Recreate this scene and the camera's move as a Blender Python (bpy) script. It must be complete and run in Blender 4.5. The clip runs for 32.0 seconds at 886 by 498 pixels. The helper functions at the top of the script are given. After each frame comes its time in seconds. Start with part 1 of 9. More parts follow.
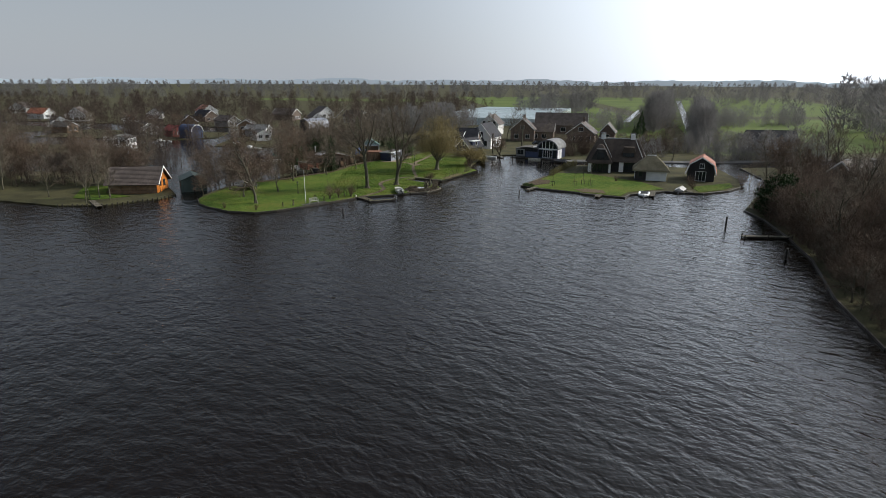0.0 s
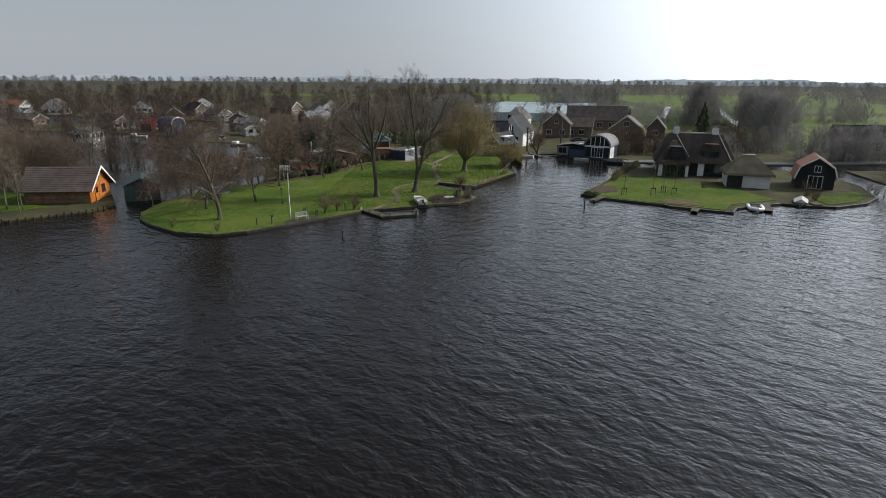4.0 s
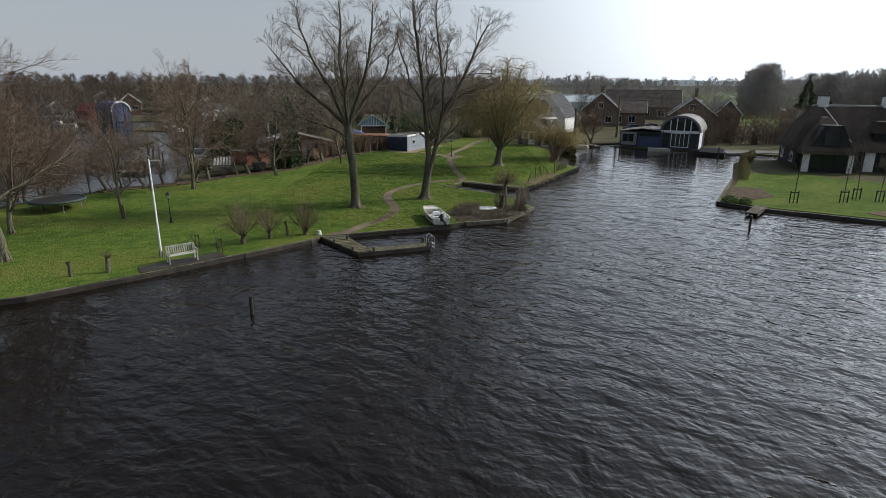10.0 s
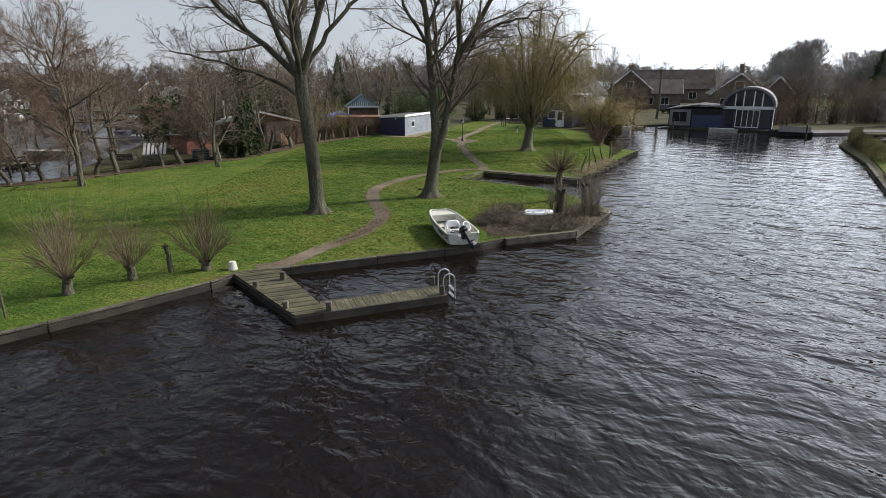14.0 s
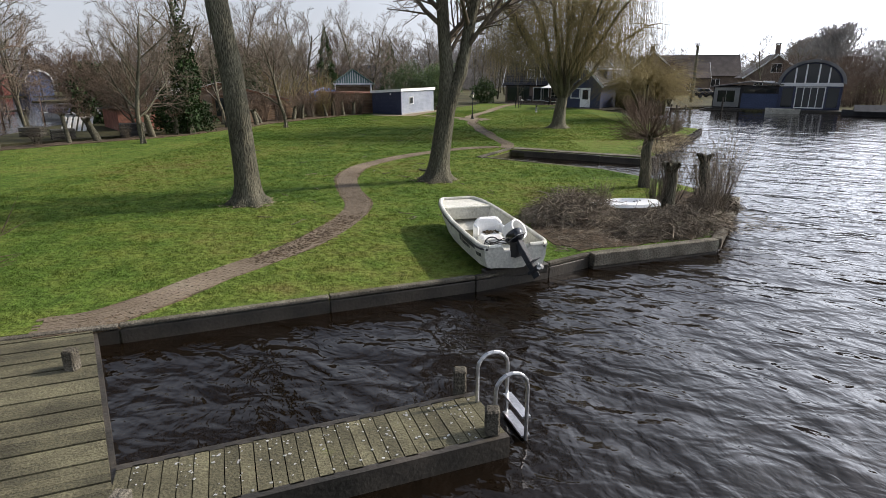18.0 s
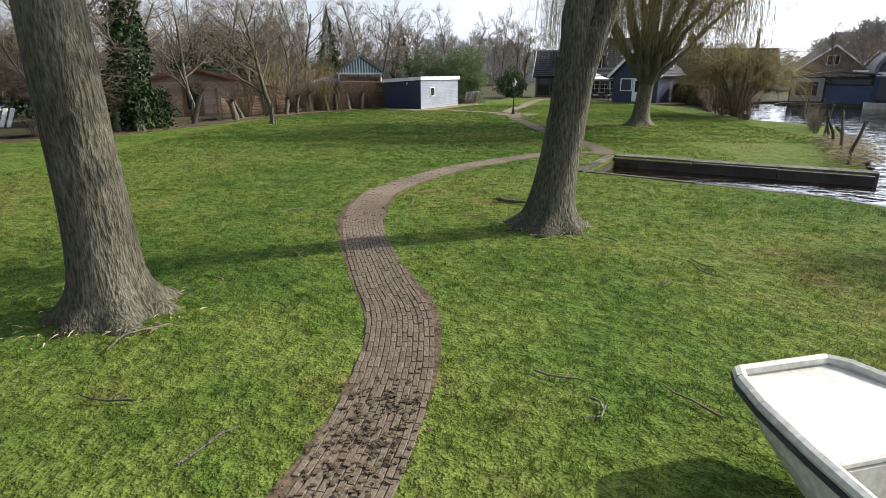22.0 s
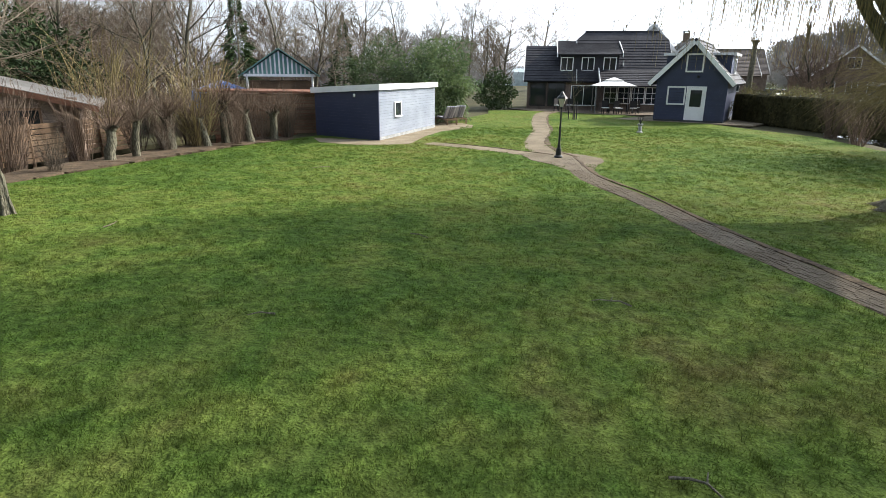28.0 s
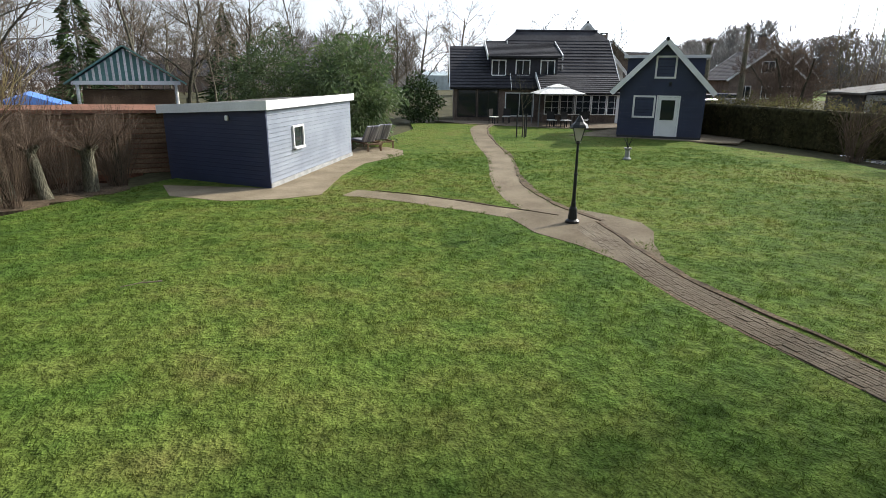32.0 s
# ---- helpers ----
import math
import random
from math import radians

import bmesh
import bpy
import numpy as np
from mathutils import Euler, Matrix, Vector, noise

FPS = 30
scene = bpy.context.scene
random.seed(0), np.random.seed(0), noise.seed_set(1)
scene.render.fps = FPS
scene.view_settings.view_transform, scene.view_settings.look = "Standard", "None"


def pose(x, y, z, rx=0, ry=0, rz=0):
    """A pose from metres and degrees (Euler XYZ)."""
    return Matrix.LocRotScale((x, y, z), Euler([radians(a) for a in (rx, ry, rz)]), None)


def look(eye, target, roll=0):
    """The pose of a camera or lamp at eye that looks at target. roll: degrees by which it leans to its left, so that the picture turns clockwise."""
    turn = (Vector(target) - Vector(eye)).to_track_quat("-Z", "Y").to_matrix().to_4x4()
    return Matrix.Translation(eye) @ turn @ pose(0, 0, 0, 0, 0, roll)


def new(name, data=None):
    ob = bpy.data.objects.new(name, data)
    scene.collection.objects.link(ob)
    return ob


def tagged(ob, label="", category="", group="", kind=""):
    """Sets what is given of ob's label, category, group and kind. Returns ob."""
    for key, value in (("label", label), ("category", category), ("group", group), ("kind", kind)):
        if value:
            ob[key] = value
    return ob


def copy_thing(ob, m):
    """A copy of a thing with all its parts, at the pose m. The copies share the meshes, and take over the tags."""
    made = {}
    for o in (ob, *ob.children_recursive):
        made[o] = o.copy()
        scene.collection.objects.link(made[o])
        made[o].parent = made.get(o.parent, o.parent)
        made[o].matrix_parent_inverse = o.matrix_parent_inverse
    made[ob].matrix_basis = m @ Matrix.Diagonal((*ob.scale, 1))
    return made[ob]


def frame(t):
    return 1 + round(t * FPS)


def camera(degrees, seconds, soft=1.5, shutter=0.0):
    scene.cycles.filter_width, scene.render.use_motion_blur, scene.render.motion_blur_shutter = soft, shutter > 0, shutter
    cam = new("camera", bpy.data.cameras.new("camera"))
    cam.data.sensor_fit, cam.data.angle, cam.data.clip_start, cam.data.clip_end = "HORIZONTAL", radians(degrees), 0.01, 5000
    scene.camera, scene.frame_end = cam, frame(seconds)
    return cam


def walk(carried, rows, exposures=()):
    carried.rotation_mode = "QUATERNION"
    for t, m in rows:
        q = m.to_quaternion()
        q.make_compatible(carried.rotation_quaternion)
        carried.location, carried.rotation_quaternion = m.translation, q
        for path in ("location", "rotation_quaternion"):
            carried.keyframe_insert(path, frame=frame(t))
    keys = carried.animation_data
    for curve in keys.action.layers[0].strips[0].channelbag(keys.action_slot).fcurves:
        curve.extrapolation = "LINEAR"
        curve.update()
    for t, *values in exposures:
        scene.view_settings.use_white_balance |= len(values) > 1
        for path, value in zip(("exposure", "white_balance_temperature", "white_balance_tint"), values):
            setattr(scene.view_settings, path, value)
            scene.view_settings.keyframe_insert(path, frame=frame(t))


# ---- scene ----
cam = camera(75.4, 32.0, soft=0.85)
PATH = [
    (0, (0.671, -0.372, 20.364), (0.484, 9.221, 17.544), 0.29),
    (0.5, (0.171, 2.983, 19.934), (-0.020, 12.577, 17.120), 0.36),
    (1, (-0.329, 6.460, 19.493), (-0.530, 16.054, 16.681), 0.40),
    (1.5, (-0.854, 9.995, 19.068), (-1.069, 19.588, 16.253), 0.43),
    (2, (-1.406, 13.515, 18.729), (-1.639, 23.104, 15.903), 0.46),
    (2.5, (-2.013, 17.047, 18.422), (-2.264, 26.631, 15.579), 0.50),
    (3, (-2.716, 20.611, 17.966), (-2.980, 30.193, 15.115), 0.51),
    (3.5, (-3.443, 24.187, 17.337), (-3.716, 33.770, 14.490), 0.50),
    (4, (-4.099, 27.747, 16.637), (-4.383, 37.332, 13.802), 0.48),
    (4.5, (-4.677, 31.303, 15.937), (-4.970, 40.891, 13.113), 0.47),
    (5, (-5.176, 34.946, 15.316), (-5.476, 44.535, 12.495), 0.47),
    (5.5, (-5.587, 38.709, 14.808), (-5.891, 48.296, 11.980), 0.50),
    (6, (-5.927, 42.458, 14.330), (-6.233, 52.043, 11.495), 0.51),
    (6.5, (-6.232, 46.016, 13.770), (-6.542, 55.602, 10.940), 0.50),
    (7, (-6.524, 49.291, 13.152), (-6.838, 58.880, 10.332), 0.48),
    (7.5, (-6.797, 52.275, 12.624), (-7.114, 61.864, 9.804), 0.51),
    (8, (-7.047, 54.961, 12.198), (-7.366, 64.548, 9.370), 0.58),
    (8.5, (-7.269, 57.369, 11.715), (-7.588, 66.956, 8.887), 0.61),
    (9, (-7.441, 59.589, 11.132), (-7.759, 69.180, 8.317), 0.57),
    (9.5, (-7.545, 61.731, 10.553), (-7.866, 71.325, 7.753), 0.47),
    (10, (-7.577, 63.877, 10.078), (-7.903, 73.473, 7.281), 0.37),
    (10.5, (-7.553, 66.087, 9.710), (-7.886, 75.678, 6.897), 0.30),
    (11, (-7.527, 68.364, 9.372), (-7.866, 77.945, 6.528), 0.23),
    (11.5, (-7.554, 70.660, 9.028), (-7.898, 80.229, 6.144), 0.16),
    (12, (-7.679, 72.916, 8.667), (-8.027, 82.475, 5.750), 0.10),
    (12.5, (-7.936, 75.094, 8.243), (-8.287, 84.649, 5.317), 0.01),
    (13, (-8.294, 77.192, 7.759), (-8.648, 86.752, 4.845), -0.11),
    (13.5, (-8.671, 79.234, 7.253), (-9.027, 88.801, 4.363), -0.24),
    (14, (-8.993, 81.204, 6.735), (-9.347, 90.780, 3.875), -0.39),
    (14.5, (-9.210, 83.011, 6.227), (-9.559, 92.594, 3.390), -0.51),
    (15, (-9.308, 84.567, 5.792), (-9.648, 94.150, 2.956), -0.52),
    (15.5, (-9.328, 85.885, 5.456), (-9.657, 95.462, 2.594), -0.40),
    (16, (-9.333, 87.077, 5.156), (-9.651, 96.644, 2.263), -0.25),
    (16.5, (-9.370, 88.261, 4.826), (-9.683, 97.823, 1.916), -0.18),
    (17, (-9.483, 89.492, 4.484), (-9.795, 99.054, 1.573), -0.16),
    (17.5, (-9.684, 90.769, 4.213), (-10.000, 100.332, 1.307), -0.16),
    (18, (-9.943, 92.078, 4.058), (-10.266, 101.642, 1.155), -0.16),
    (18.5, (-10.210, 93.415, 3.976), (-10.540, 102.980, 1.076), -0.14),
    (19, (-10.460, 94.760, 3.885), (-10.794, 104.325, 0.987), -0.10),
    (19.5, (-10.709, 96.073, 3.731), (-11.039, 105.638, 0.833), -0.01),
    (20, (-10.972, 97.325, 3.522), (-11.298, 106.891, 0.623), 0.07),
    (20.5, (-11.255, 98.530, 3.311), (-11.584, 108.095, 0.411), 0.11),
    (21, (-11.566, 99.732, 3.151), (-11.906, 109.295, 0.247), 0.08),
    (21.5, (-11.896, 100.963, 3.068), (-12.252, 110.524, 0.159), 0.02),
    (22, (-12.188, 102.229, 3.047), (-12.559, 111.788, 0.134), -0.04),
    (22.5, (-12.374, 103.538, 3.051), (-12.761, 113.096, 0.133), -0.10),
    (23, (-12.461, 104.905, 3.051), (-12.866, 114.460, 0.130), -0.14),
    (23.5, (-12.513, 106.352, 3.044), (-12.945, 115.907, 0.124), -0.18),
    (24, (-12.589, 107.907, 3.046), (-13.052, 117.460, 0.128), -0.21),
    (24.5, (-12.716, 109.579, 3.070), (-13.204, 119.131, 0.151), -0.20),
    (25, (-12.910, 111.350, 3.115), (-13.396, 120.901, 0.191), -0.14),
    (25.5, (-13.163, 113.159, 3.170), (-13.599, 122.710, 0.238), -0.02),
    (26, (-13.442, 114.922, 3.224), (-13.782, 124.474, 0.283), 0.14),
    (26.5, (-13.715, 116.580, 3.270), (-13.912, 126.134, 0.322), 0.29),
    (27, (-13.960, 118.113, 3.306), (-13.955, 127.668, 0.358), 0.41),
    (27.5, (-14.152, 119.519, 3.329), (-13.878, 129.072, 0.387), 0.49),
    (28, (-14.257, 120.804, 3.324), (-13.676, 130.349, 0.399), 0.51),
    (28.5, (-14.244, 121.984, 3.295), (-13.370, 131.514, 0.394), 0.47),
    (29, (-14.122, 123.083, 3.277), (-12.997, 132.593, 0.398), 0.43),
    (29.5, (-13.958, 124.133, 3.299), (-12.637, 133.621, 0.428), 0.44),
    (30, (-13.856, 125.172, 3.347), (-12.387, 134.639, 0.479), 0.45),
    (30.5, (-13.882, 126.229, 3.395), (-12.293, 135.678, 0.533), 0.45),
    (31, (-14.020, 127.311, 3.434), (-12.295, 136.738, 0.577), 0.45),
    (31.5, (-14.208, 128.409, 3.470), (-12.292, 137.797, 0.609), 0.46),
    (32, (-14.400, 129.515, 3.507), (-12.243, 138.848, 0.635), 0.50),
]
walk(cam, [(t, look(eye, target, roll)) for t, eye, target, roll in PATH], [(0, -0.22, 6500, 10), (4, -0.26, 6500, 10), (9, -0.2, 6500, 10), (11, -0.13, 6500, 10), (13, 0.10, 6540, 11), (17, 0.34, 6620, 14), (20, 0.54, 6620, 16), (22, 0.68, 6540, 12), (25, 1.0, 6500, 10), (28, 1.06, 6500, 10), (30, 1.03, 6500, 10), (31, 0.88, 6500, 10), (32, 0.64, 6500, 10)])

# ---- world, sun, exposure ----
SUN_AZ, SUN_EL = radians(21.0), radians(33.0)  # azimuth counted from +x towards +y
world = bpy.data.worlds.new("world")
scene.world = world
world.use_nodes = True
wn = world.node_tree.nodes
sky = wn.new("ShaderNodeTexSky")
sky.sky_type = "NISHITA"
sky.sun_disc = False
sky.sun_elevation = SUN_EL
sky.sun_rotation = radians(90) - SUN_AZ
sky.air_density, sky.dust_density, sky.ozone_density = 1.0, 1.2, 1.0
links = world.node_tree.links
# thin even cloud over the clear sky: thickest low down, brightest towards the sun
way = wn.new("ShaderNodeTexCoord")
part_of = wn.new("ShaderNodeSeparateXYZ")
links.new(way.outputs["Generated"], part_of.inputs[0])
near_sun = wn.new("ShaderNodeVectorMath")
near_sun.operation = "DOT_PRODUCT"
near_sun.inputs[1].default_value = (math.cos(SUN_EL) * math.cos(SUN_AZ), math.cos(SUN_EL) * math.sin(SUN_AZ), math.sin(SUN_EL))
links.new(way.outputs["Generated"], near_sun.inputs[0])
ahead = wn.new("ShaderNodeMath")
ahead.operation = "MAXIMUM"
ahead.inputs[1].default_value = 0.0
links.new(near_sun.outputs["Value"], ahead.inputs[0])
power = wn.new("ShaderNodeMath")
power.operation = "POWER"
power.inputs[1].default_value = 3.0
links.new(ahead.outputs[0], power.inputs[0])
glow = wn.new("ShaderNodeMath")
glow.operation = "MULTIPLY_ADD"
glow.inputs[1].default_value, glow.inputs[2].default_value = 6.8, 0.72
links.new(power.outputs[0], glow.inputs[0])
cloud = wn.new("ShaderNodeVectorMath")
cloud.operation = "SCALE"
cloud.inputs[0].default_value = (6.6, 7.2, 8.0)
links.new(glow.outputs[0], cloud.inputs["Scale"])
thick = wn.new("ShaderNodeMapRange")
thick.inputs["From Min"].default_value, thick.inputs["From Max"].default_value = 0.0, 0.62
thick.inputs["To Min"].default_value, thick.inputs["To Max"].default_value = 0.92, 0.24
links.new(part_of.outputs["Z"], thick.inputs[0])
haze = wn.new("ShaderNodeMix")
haze.data_type = "RGBA"
links.new(thick.outputs[0], haze.inputs[0])
links.new(sky.outputs[0], haze.inputs[6])
links.new(cloud.outputs[0], haze.inputs[7])
links.new(haze.outputs[2], wn["Background"].inputs[0])
wn["Background"].inputs[1].default_value = 0.10
sun = new("sun", bpy.data.lights.new("sun", "SUN"))
sun.data.energy, sun.data.angle, sun.data.color = 4.1, radians(0.8), (1.0, 0.94, 0.84)
sun_way = Vector((math.cos(SUN_EL) * math.cos(SUN_AZ), math.cos(SUN_EL) * math.sin(SUN_AZ), math.sin(SUN_EL)))
sun.matrix_world = look(sun_way * 300, (0, 0, 0))

# ---- materials ----
def mat(name, c1, c2, scale=3.0, rough=0.8, metal=0.0, bump=0.3, bscale=30.0, spec=0.3, c3=None, stretch=(1, 1, 1), vary=0.12, detail=6.0, depth=0.02):
    """Two tones at a large and a small scale, with fine relief."""
    m = bpy.data.materials.new(name)
    m.use_nodes = True
    n, l = m.node_tree.nodes, m.node_tree.links
    p = n["Principled BSDF"]
    tc = n.new("ShaderNodeTexCoord")
    mp = n.new("ShaderNodeMapping")
    mp.inputs["Scale"].default_value = stretch
    l.new(tc.outputs["Object"], mp.inputs[0])
    a = n.new("ShaderNodeTexNoise")
    a.inputs["Scale"].default_value, a.inputs["Detail"].default_value = scale, detail
    b = n.new("ShaderNodeTexNoise")
    b.inputs["Scale"].default_value, b.inputs["Detail"].default_value = bscale, 4.0
    l.new(mp.outputs[0], a.inputs["Vector"])
    l.new(mp.outputs[0], b.inputs["Vector"])
    r = n.new("ShaderNodeValToRGB")
    r.color_ramp.elements[0].position, r.color_ramp.elements[1].position = 0.34, 0.66
    r.color_ramp.elements[0].color, r.color_ramp.elements[1].color = (*c1, 1), (*c2, 1)
    if c3:
        e = r.color_ramp.elements.new(0.74)
        e.color = (*c3, 1)
    l.new(a.outputs["Fac"], r.inputs[0])
    fine = n.new("ShaderNodeMapRange")
    fine.inputs["From Min"].default_value, fine.inputs["From Max"].default_value = 0.3, 0.7
    fine.inputs["To Min"].default_value, fine.inputs["To Max"].default_value = 1 - vary * 1.5, 1 + vary * 1.5
    l.new(b.outputs["Fac"], fine.inputs[0])
    oi = n.new("ShaderNodeObjectInfo")
    each = n.new("ShaderNodeMapRange")
    each.inputs["To Min"].default_value, each.inputs["To Max"].default_value = 1 - vary, 1 + vary
    l.new(oi.outputs["Random"], each.inputs[0])
    mul = n.new("ShaderNodeMath")
    mul.operation = "MULTIPLY"
    l.new(fine.outputs[0], mul.inputs[0])
    l.new(each.outputs[0], mul.inputs[1])
    hsv = n.new("ShaderNodeHueSaturation")
    l.new(r.outputs[0], hsv.inputs["Color"])
    l.new(mul.outputs[0], hsv.inputs["Value"])
    l.new(hsv.outputs[0], p.inputs["Base Color"])
    p.inputs["Roughness"].default_value, p.inputs["Metallic"].default_value = rough, metal
    p.inputs["Specular IOR Level"].default_value = spec
    if bump:
        bp = n.new("ShaderNodeBump")
        bp.inputs["Strength"].default_value, bp.inputs["Distance"].default_value = bump, depth
        l.new(b.outputs["Fac"], bp.inputs["Height"])
        l.new(bp.outputs[0], p.inputs["Normal"])
    return m


def glass(name, colour, rough=0.03):
    m = mat(name, colour, tuple(c * 1.3 for c in colour), 0.7, rough, 0, 0.02, 2.0, 0.4, vary=0.05)
    return m


WAVE = -38.0  # the ripples' crests, turned from the x axis


def water_mat():
    m = bpy.data.materials.new("lake_water")
    m.use_nodes = True
    n, l = m.node_tree.nodes, m.node_tree.links
    p = n["Principled BSDF"]
    tc = n.new("ShaderNodeTexCoord")
    hs = []
    for rot, sc, scale, weight, dist in ((WAVE, (1.7, 1.0, 1), 0.85, 1.0, 0.5), (WAVE + 22, (1.5, 1.0, 1), 2.2, 0.42, 0.5), (WAVE - 25, (1.4, 1.0, 1), 6.0, 0.10, 0.4), (20, (1.6, 1, 1), 0.16, 0.9, 0.2)):
        mp = n.new("ShaderNodeMapping")
        mp.vector_type = "TEXTURE"
        mp.inputs["Rotation"].default_value = (0, 0, radians(rot))
        mp.inputs["Scale"].default_value = sc
        t = n.new("ShaderNodeTexNoise")
        t.inputs["Scale"].default_value, t.inputs["Detail"].default_value, t.inputs["Distortion"].default_value = scale, 2.5, dist
        l.new(tc.outputs["Object"], mp.inputs[0])
        l.new(mp.outputs[0], t.inputs["Vector"])
        k = n.new("ShaderNodeMath")
        k.operation = "MULTIPLY"
        k.inputs[1].default_value = weight
        l.new(t.outputs["Fac"], k.inputs[0])
        hs.append(k)
    s = hs[0]
    for k in hs[1:]:
        q = n.new("ShaderNodeMath")
        l.new(s.outputs[0], q.inputs[0])
        l.new(k.outputs[0], q.inputs[1])
        s = q
    bp = n.new("ShaderNodeBump")
    bp.inputs["Strength"].default_value, bp.inputs["Distance"].default_value = 1.0, 0.18
    # the narrow canal lies sheltered from the wind
    sep, calm = n.new("ShaderNodeSeparateXYZ"), n.new("ShaderNodeMapRange")
    l.new(tc.outputs["Object"], sep.inputs[0])
    l.new(sep.outputs["Y"], calm.inputs[0])
    calm.inputs["From Min"].default_value, calm.inputs["From Max"].default_value = 98.0, 134.0
    calm.inputs["To Min"].default_value, calm.inputs["To Max"].default_value = 1.0, 0.32
    l.new(calm.outputs[0], bp.inputs["Strength"])
    l.new(s.outputs[0], bp.inputs["Height"])
    l.new(bp.outputs[0], p.inputs["Normal"])
    p.inputs["Base Color"].default_value = (0.006, 0.0038, 0.002, 1)
    p.inputs["Roughness"].default_value = 0.06
    p.inputs["IOR"].default_value = 1.33
    return m


def grass_mat(name, lift, bump):
    """Short winter turf: green, yellowish and mossy patches, broken up finely; blades vary one by one."""
    m = bpy.data.materials.new(name)
    m.use_nodes = True
    n, l = m.node_tree.nodes, m.node_tree.links
    p = n["Principled BSDF"]
    tc = n.new("ShaderNodeTexCoord")
    noises = []
    for scale, detail in ((0.17, 4.0), (1.5, 5.0), (9.0, 3.0), (42.0, 3.0)):
        t = n.new("ShaderNodeTexNoise")
        t.inputs["Scale"].default_value, t.inputs["Detail"].default_value = scale, detail
        l.new(tc.outputs["Object"], t.inputs["Vector"])
        noises.append(t)
    mix = n.new("ShaderNodeMix")
    mix.inputs[0].default_value = 0.45
    l.new(noises[0].outputs["Fac"], mix.inputs[2])
    l.new(noises[1].outputs["Fac"], mix.inputs[3])
    r = n.new("ShaderNodeValToRGB")
    stops = r.color_ramp.elements
    stops[0].position, stops[1].position = 0.34, 0.68
    stops[0].color, stops[1].color = (0.040, 0.074, 0.014, 1), (0.105, 0.100, 0.029, 1)
    for at, c in ((0.45, (0.060, 0.097, 0.017, 1)), (0.56, (0.091, 0.118, 0.024, 1))):
        stops.new(at).color = c
    l.new(mix.outputs[0], r.inputs[0])
    isle_ = n.new("ShaderNodeNewGeometry")
    value = None
    for socket, lo, hi, f0, f1 in ((noises[2].outputs["Fac"], 0.66, 1.34, 0.3, 0.7), (noises[3].outputs["Fac"], 0.64, 1.36, 0.3, 0.7), (isle_.outputs["Random Per Island"], 0.78, 1.25, 0.0, 1.0)):
        k = n.new("ShaderNodeMapRange")
        k.inputs["From Min"].default_value, k.inputs["From Max"].default_value = f0, f1
        k.inputs["To Min"].default_value, k.inputs["To Max"].default_value = lo, hi
        l.new(socket, k.inputs[0])
        if value is None:
            value = k
        else:
            q = n.new("ShaderNodeMath")
            q.operation = "MULTIPLY"
            l.new(value.outputs[0], q.inputs[0])
            l.new(k.outputs[0], q.inputs[1])
            value = q
    q = n.new("ShaderNodeMath")
    q.operation = "MULTIPLY"
    q.inputs[1].default_value = lift
    l.new(value.outputs[0], q.inputs[0])
    hsv = n.new("ShaderNodeHueSaturation")
    l.new(r.outputs[0], hsv.inputs["Color"])
    l.new(q.outputs[0], hsv.inputs["Value"])
    l.new(hsv.outputs[0], p.inputs["Base Color"])
    p.inputs["Roughness"].default_value = 0.9
    p.inputs["Specular IOR Level"].default_value = 0.05
    if not bump:
        thin, both = n.new("ShaderNodeBsdfTranslucent"), n.new("ShaderNodeMixShader")
        both.inputs[0].default_value = 0.42
        l.new(hsv.outputs[0], thin.inputs[0])
        l.new(p.outputs[0], both.inputs[1])
        l.new(thin.outputs[0], both.inputs[2])
        l.new(both.outputs[0], n["Material Output"].inputs[0])
    if bump:
        bp = n.new("ShaderNodeBump")
        bp.inputs["Strength"].default_value, bp.inputs["Distance"].default_value = bump, 0.03
        l.new(noises[3].outputs["Fac"], bp.inputs["Height"])
        clod = n.new("ShaderNodeBump")
        clod.inputs["Strength"].default_value, clod.inputs["Distance"].default_value = bump, 0.10
        l.new(noises[2].outputs["Fac"], clod.inputs["Height"])
        l.new(bp.outputs[0], clod.inputs["Normal"])
        l.new(clod.outputs[0], p.inputs["Normal"])
    return m


def twiggy(m, share):
    """A mass of fine twigs passes on part of the light that falls on it from behind."""
    n, l = m.node_tree.nodes, m.node_tree.links
    p = n["Principled BSDF"]
    thin, both = n.new("ShaderNodeBsdfTranslucent"), n.new("ShaderNodeMixShader")
    both.inputs[0].default_value = share
    l.new(p.inputs["Base Color"].links[0].from_socket, thin.inputs[0])
    l.new(p.outputs[0], both.inputs[1])
    l.new(thin.outputs[0], both.inputs[2])
    l.new(both.outputs[0], n["Material Output"].inputs[0])
    return m


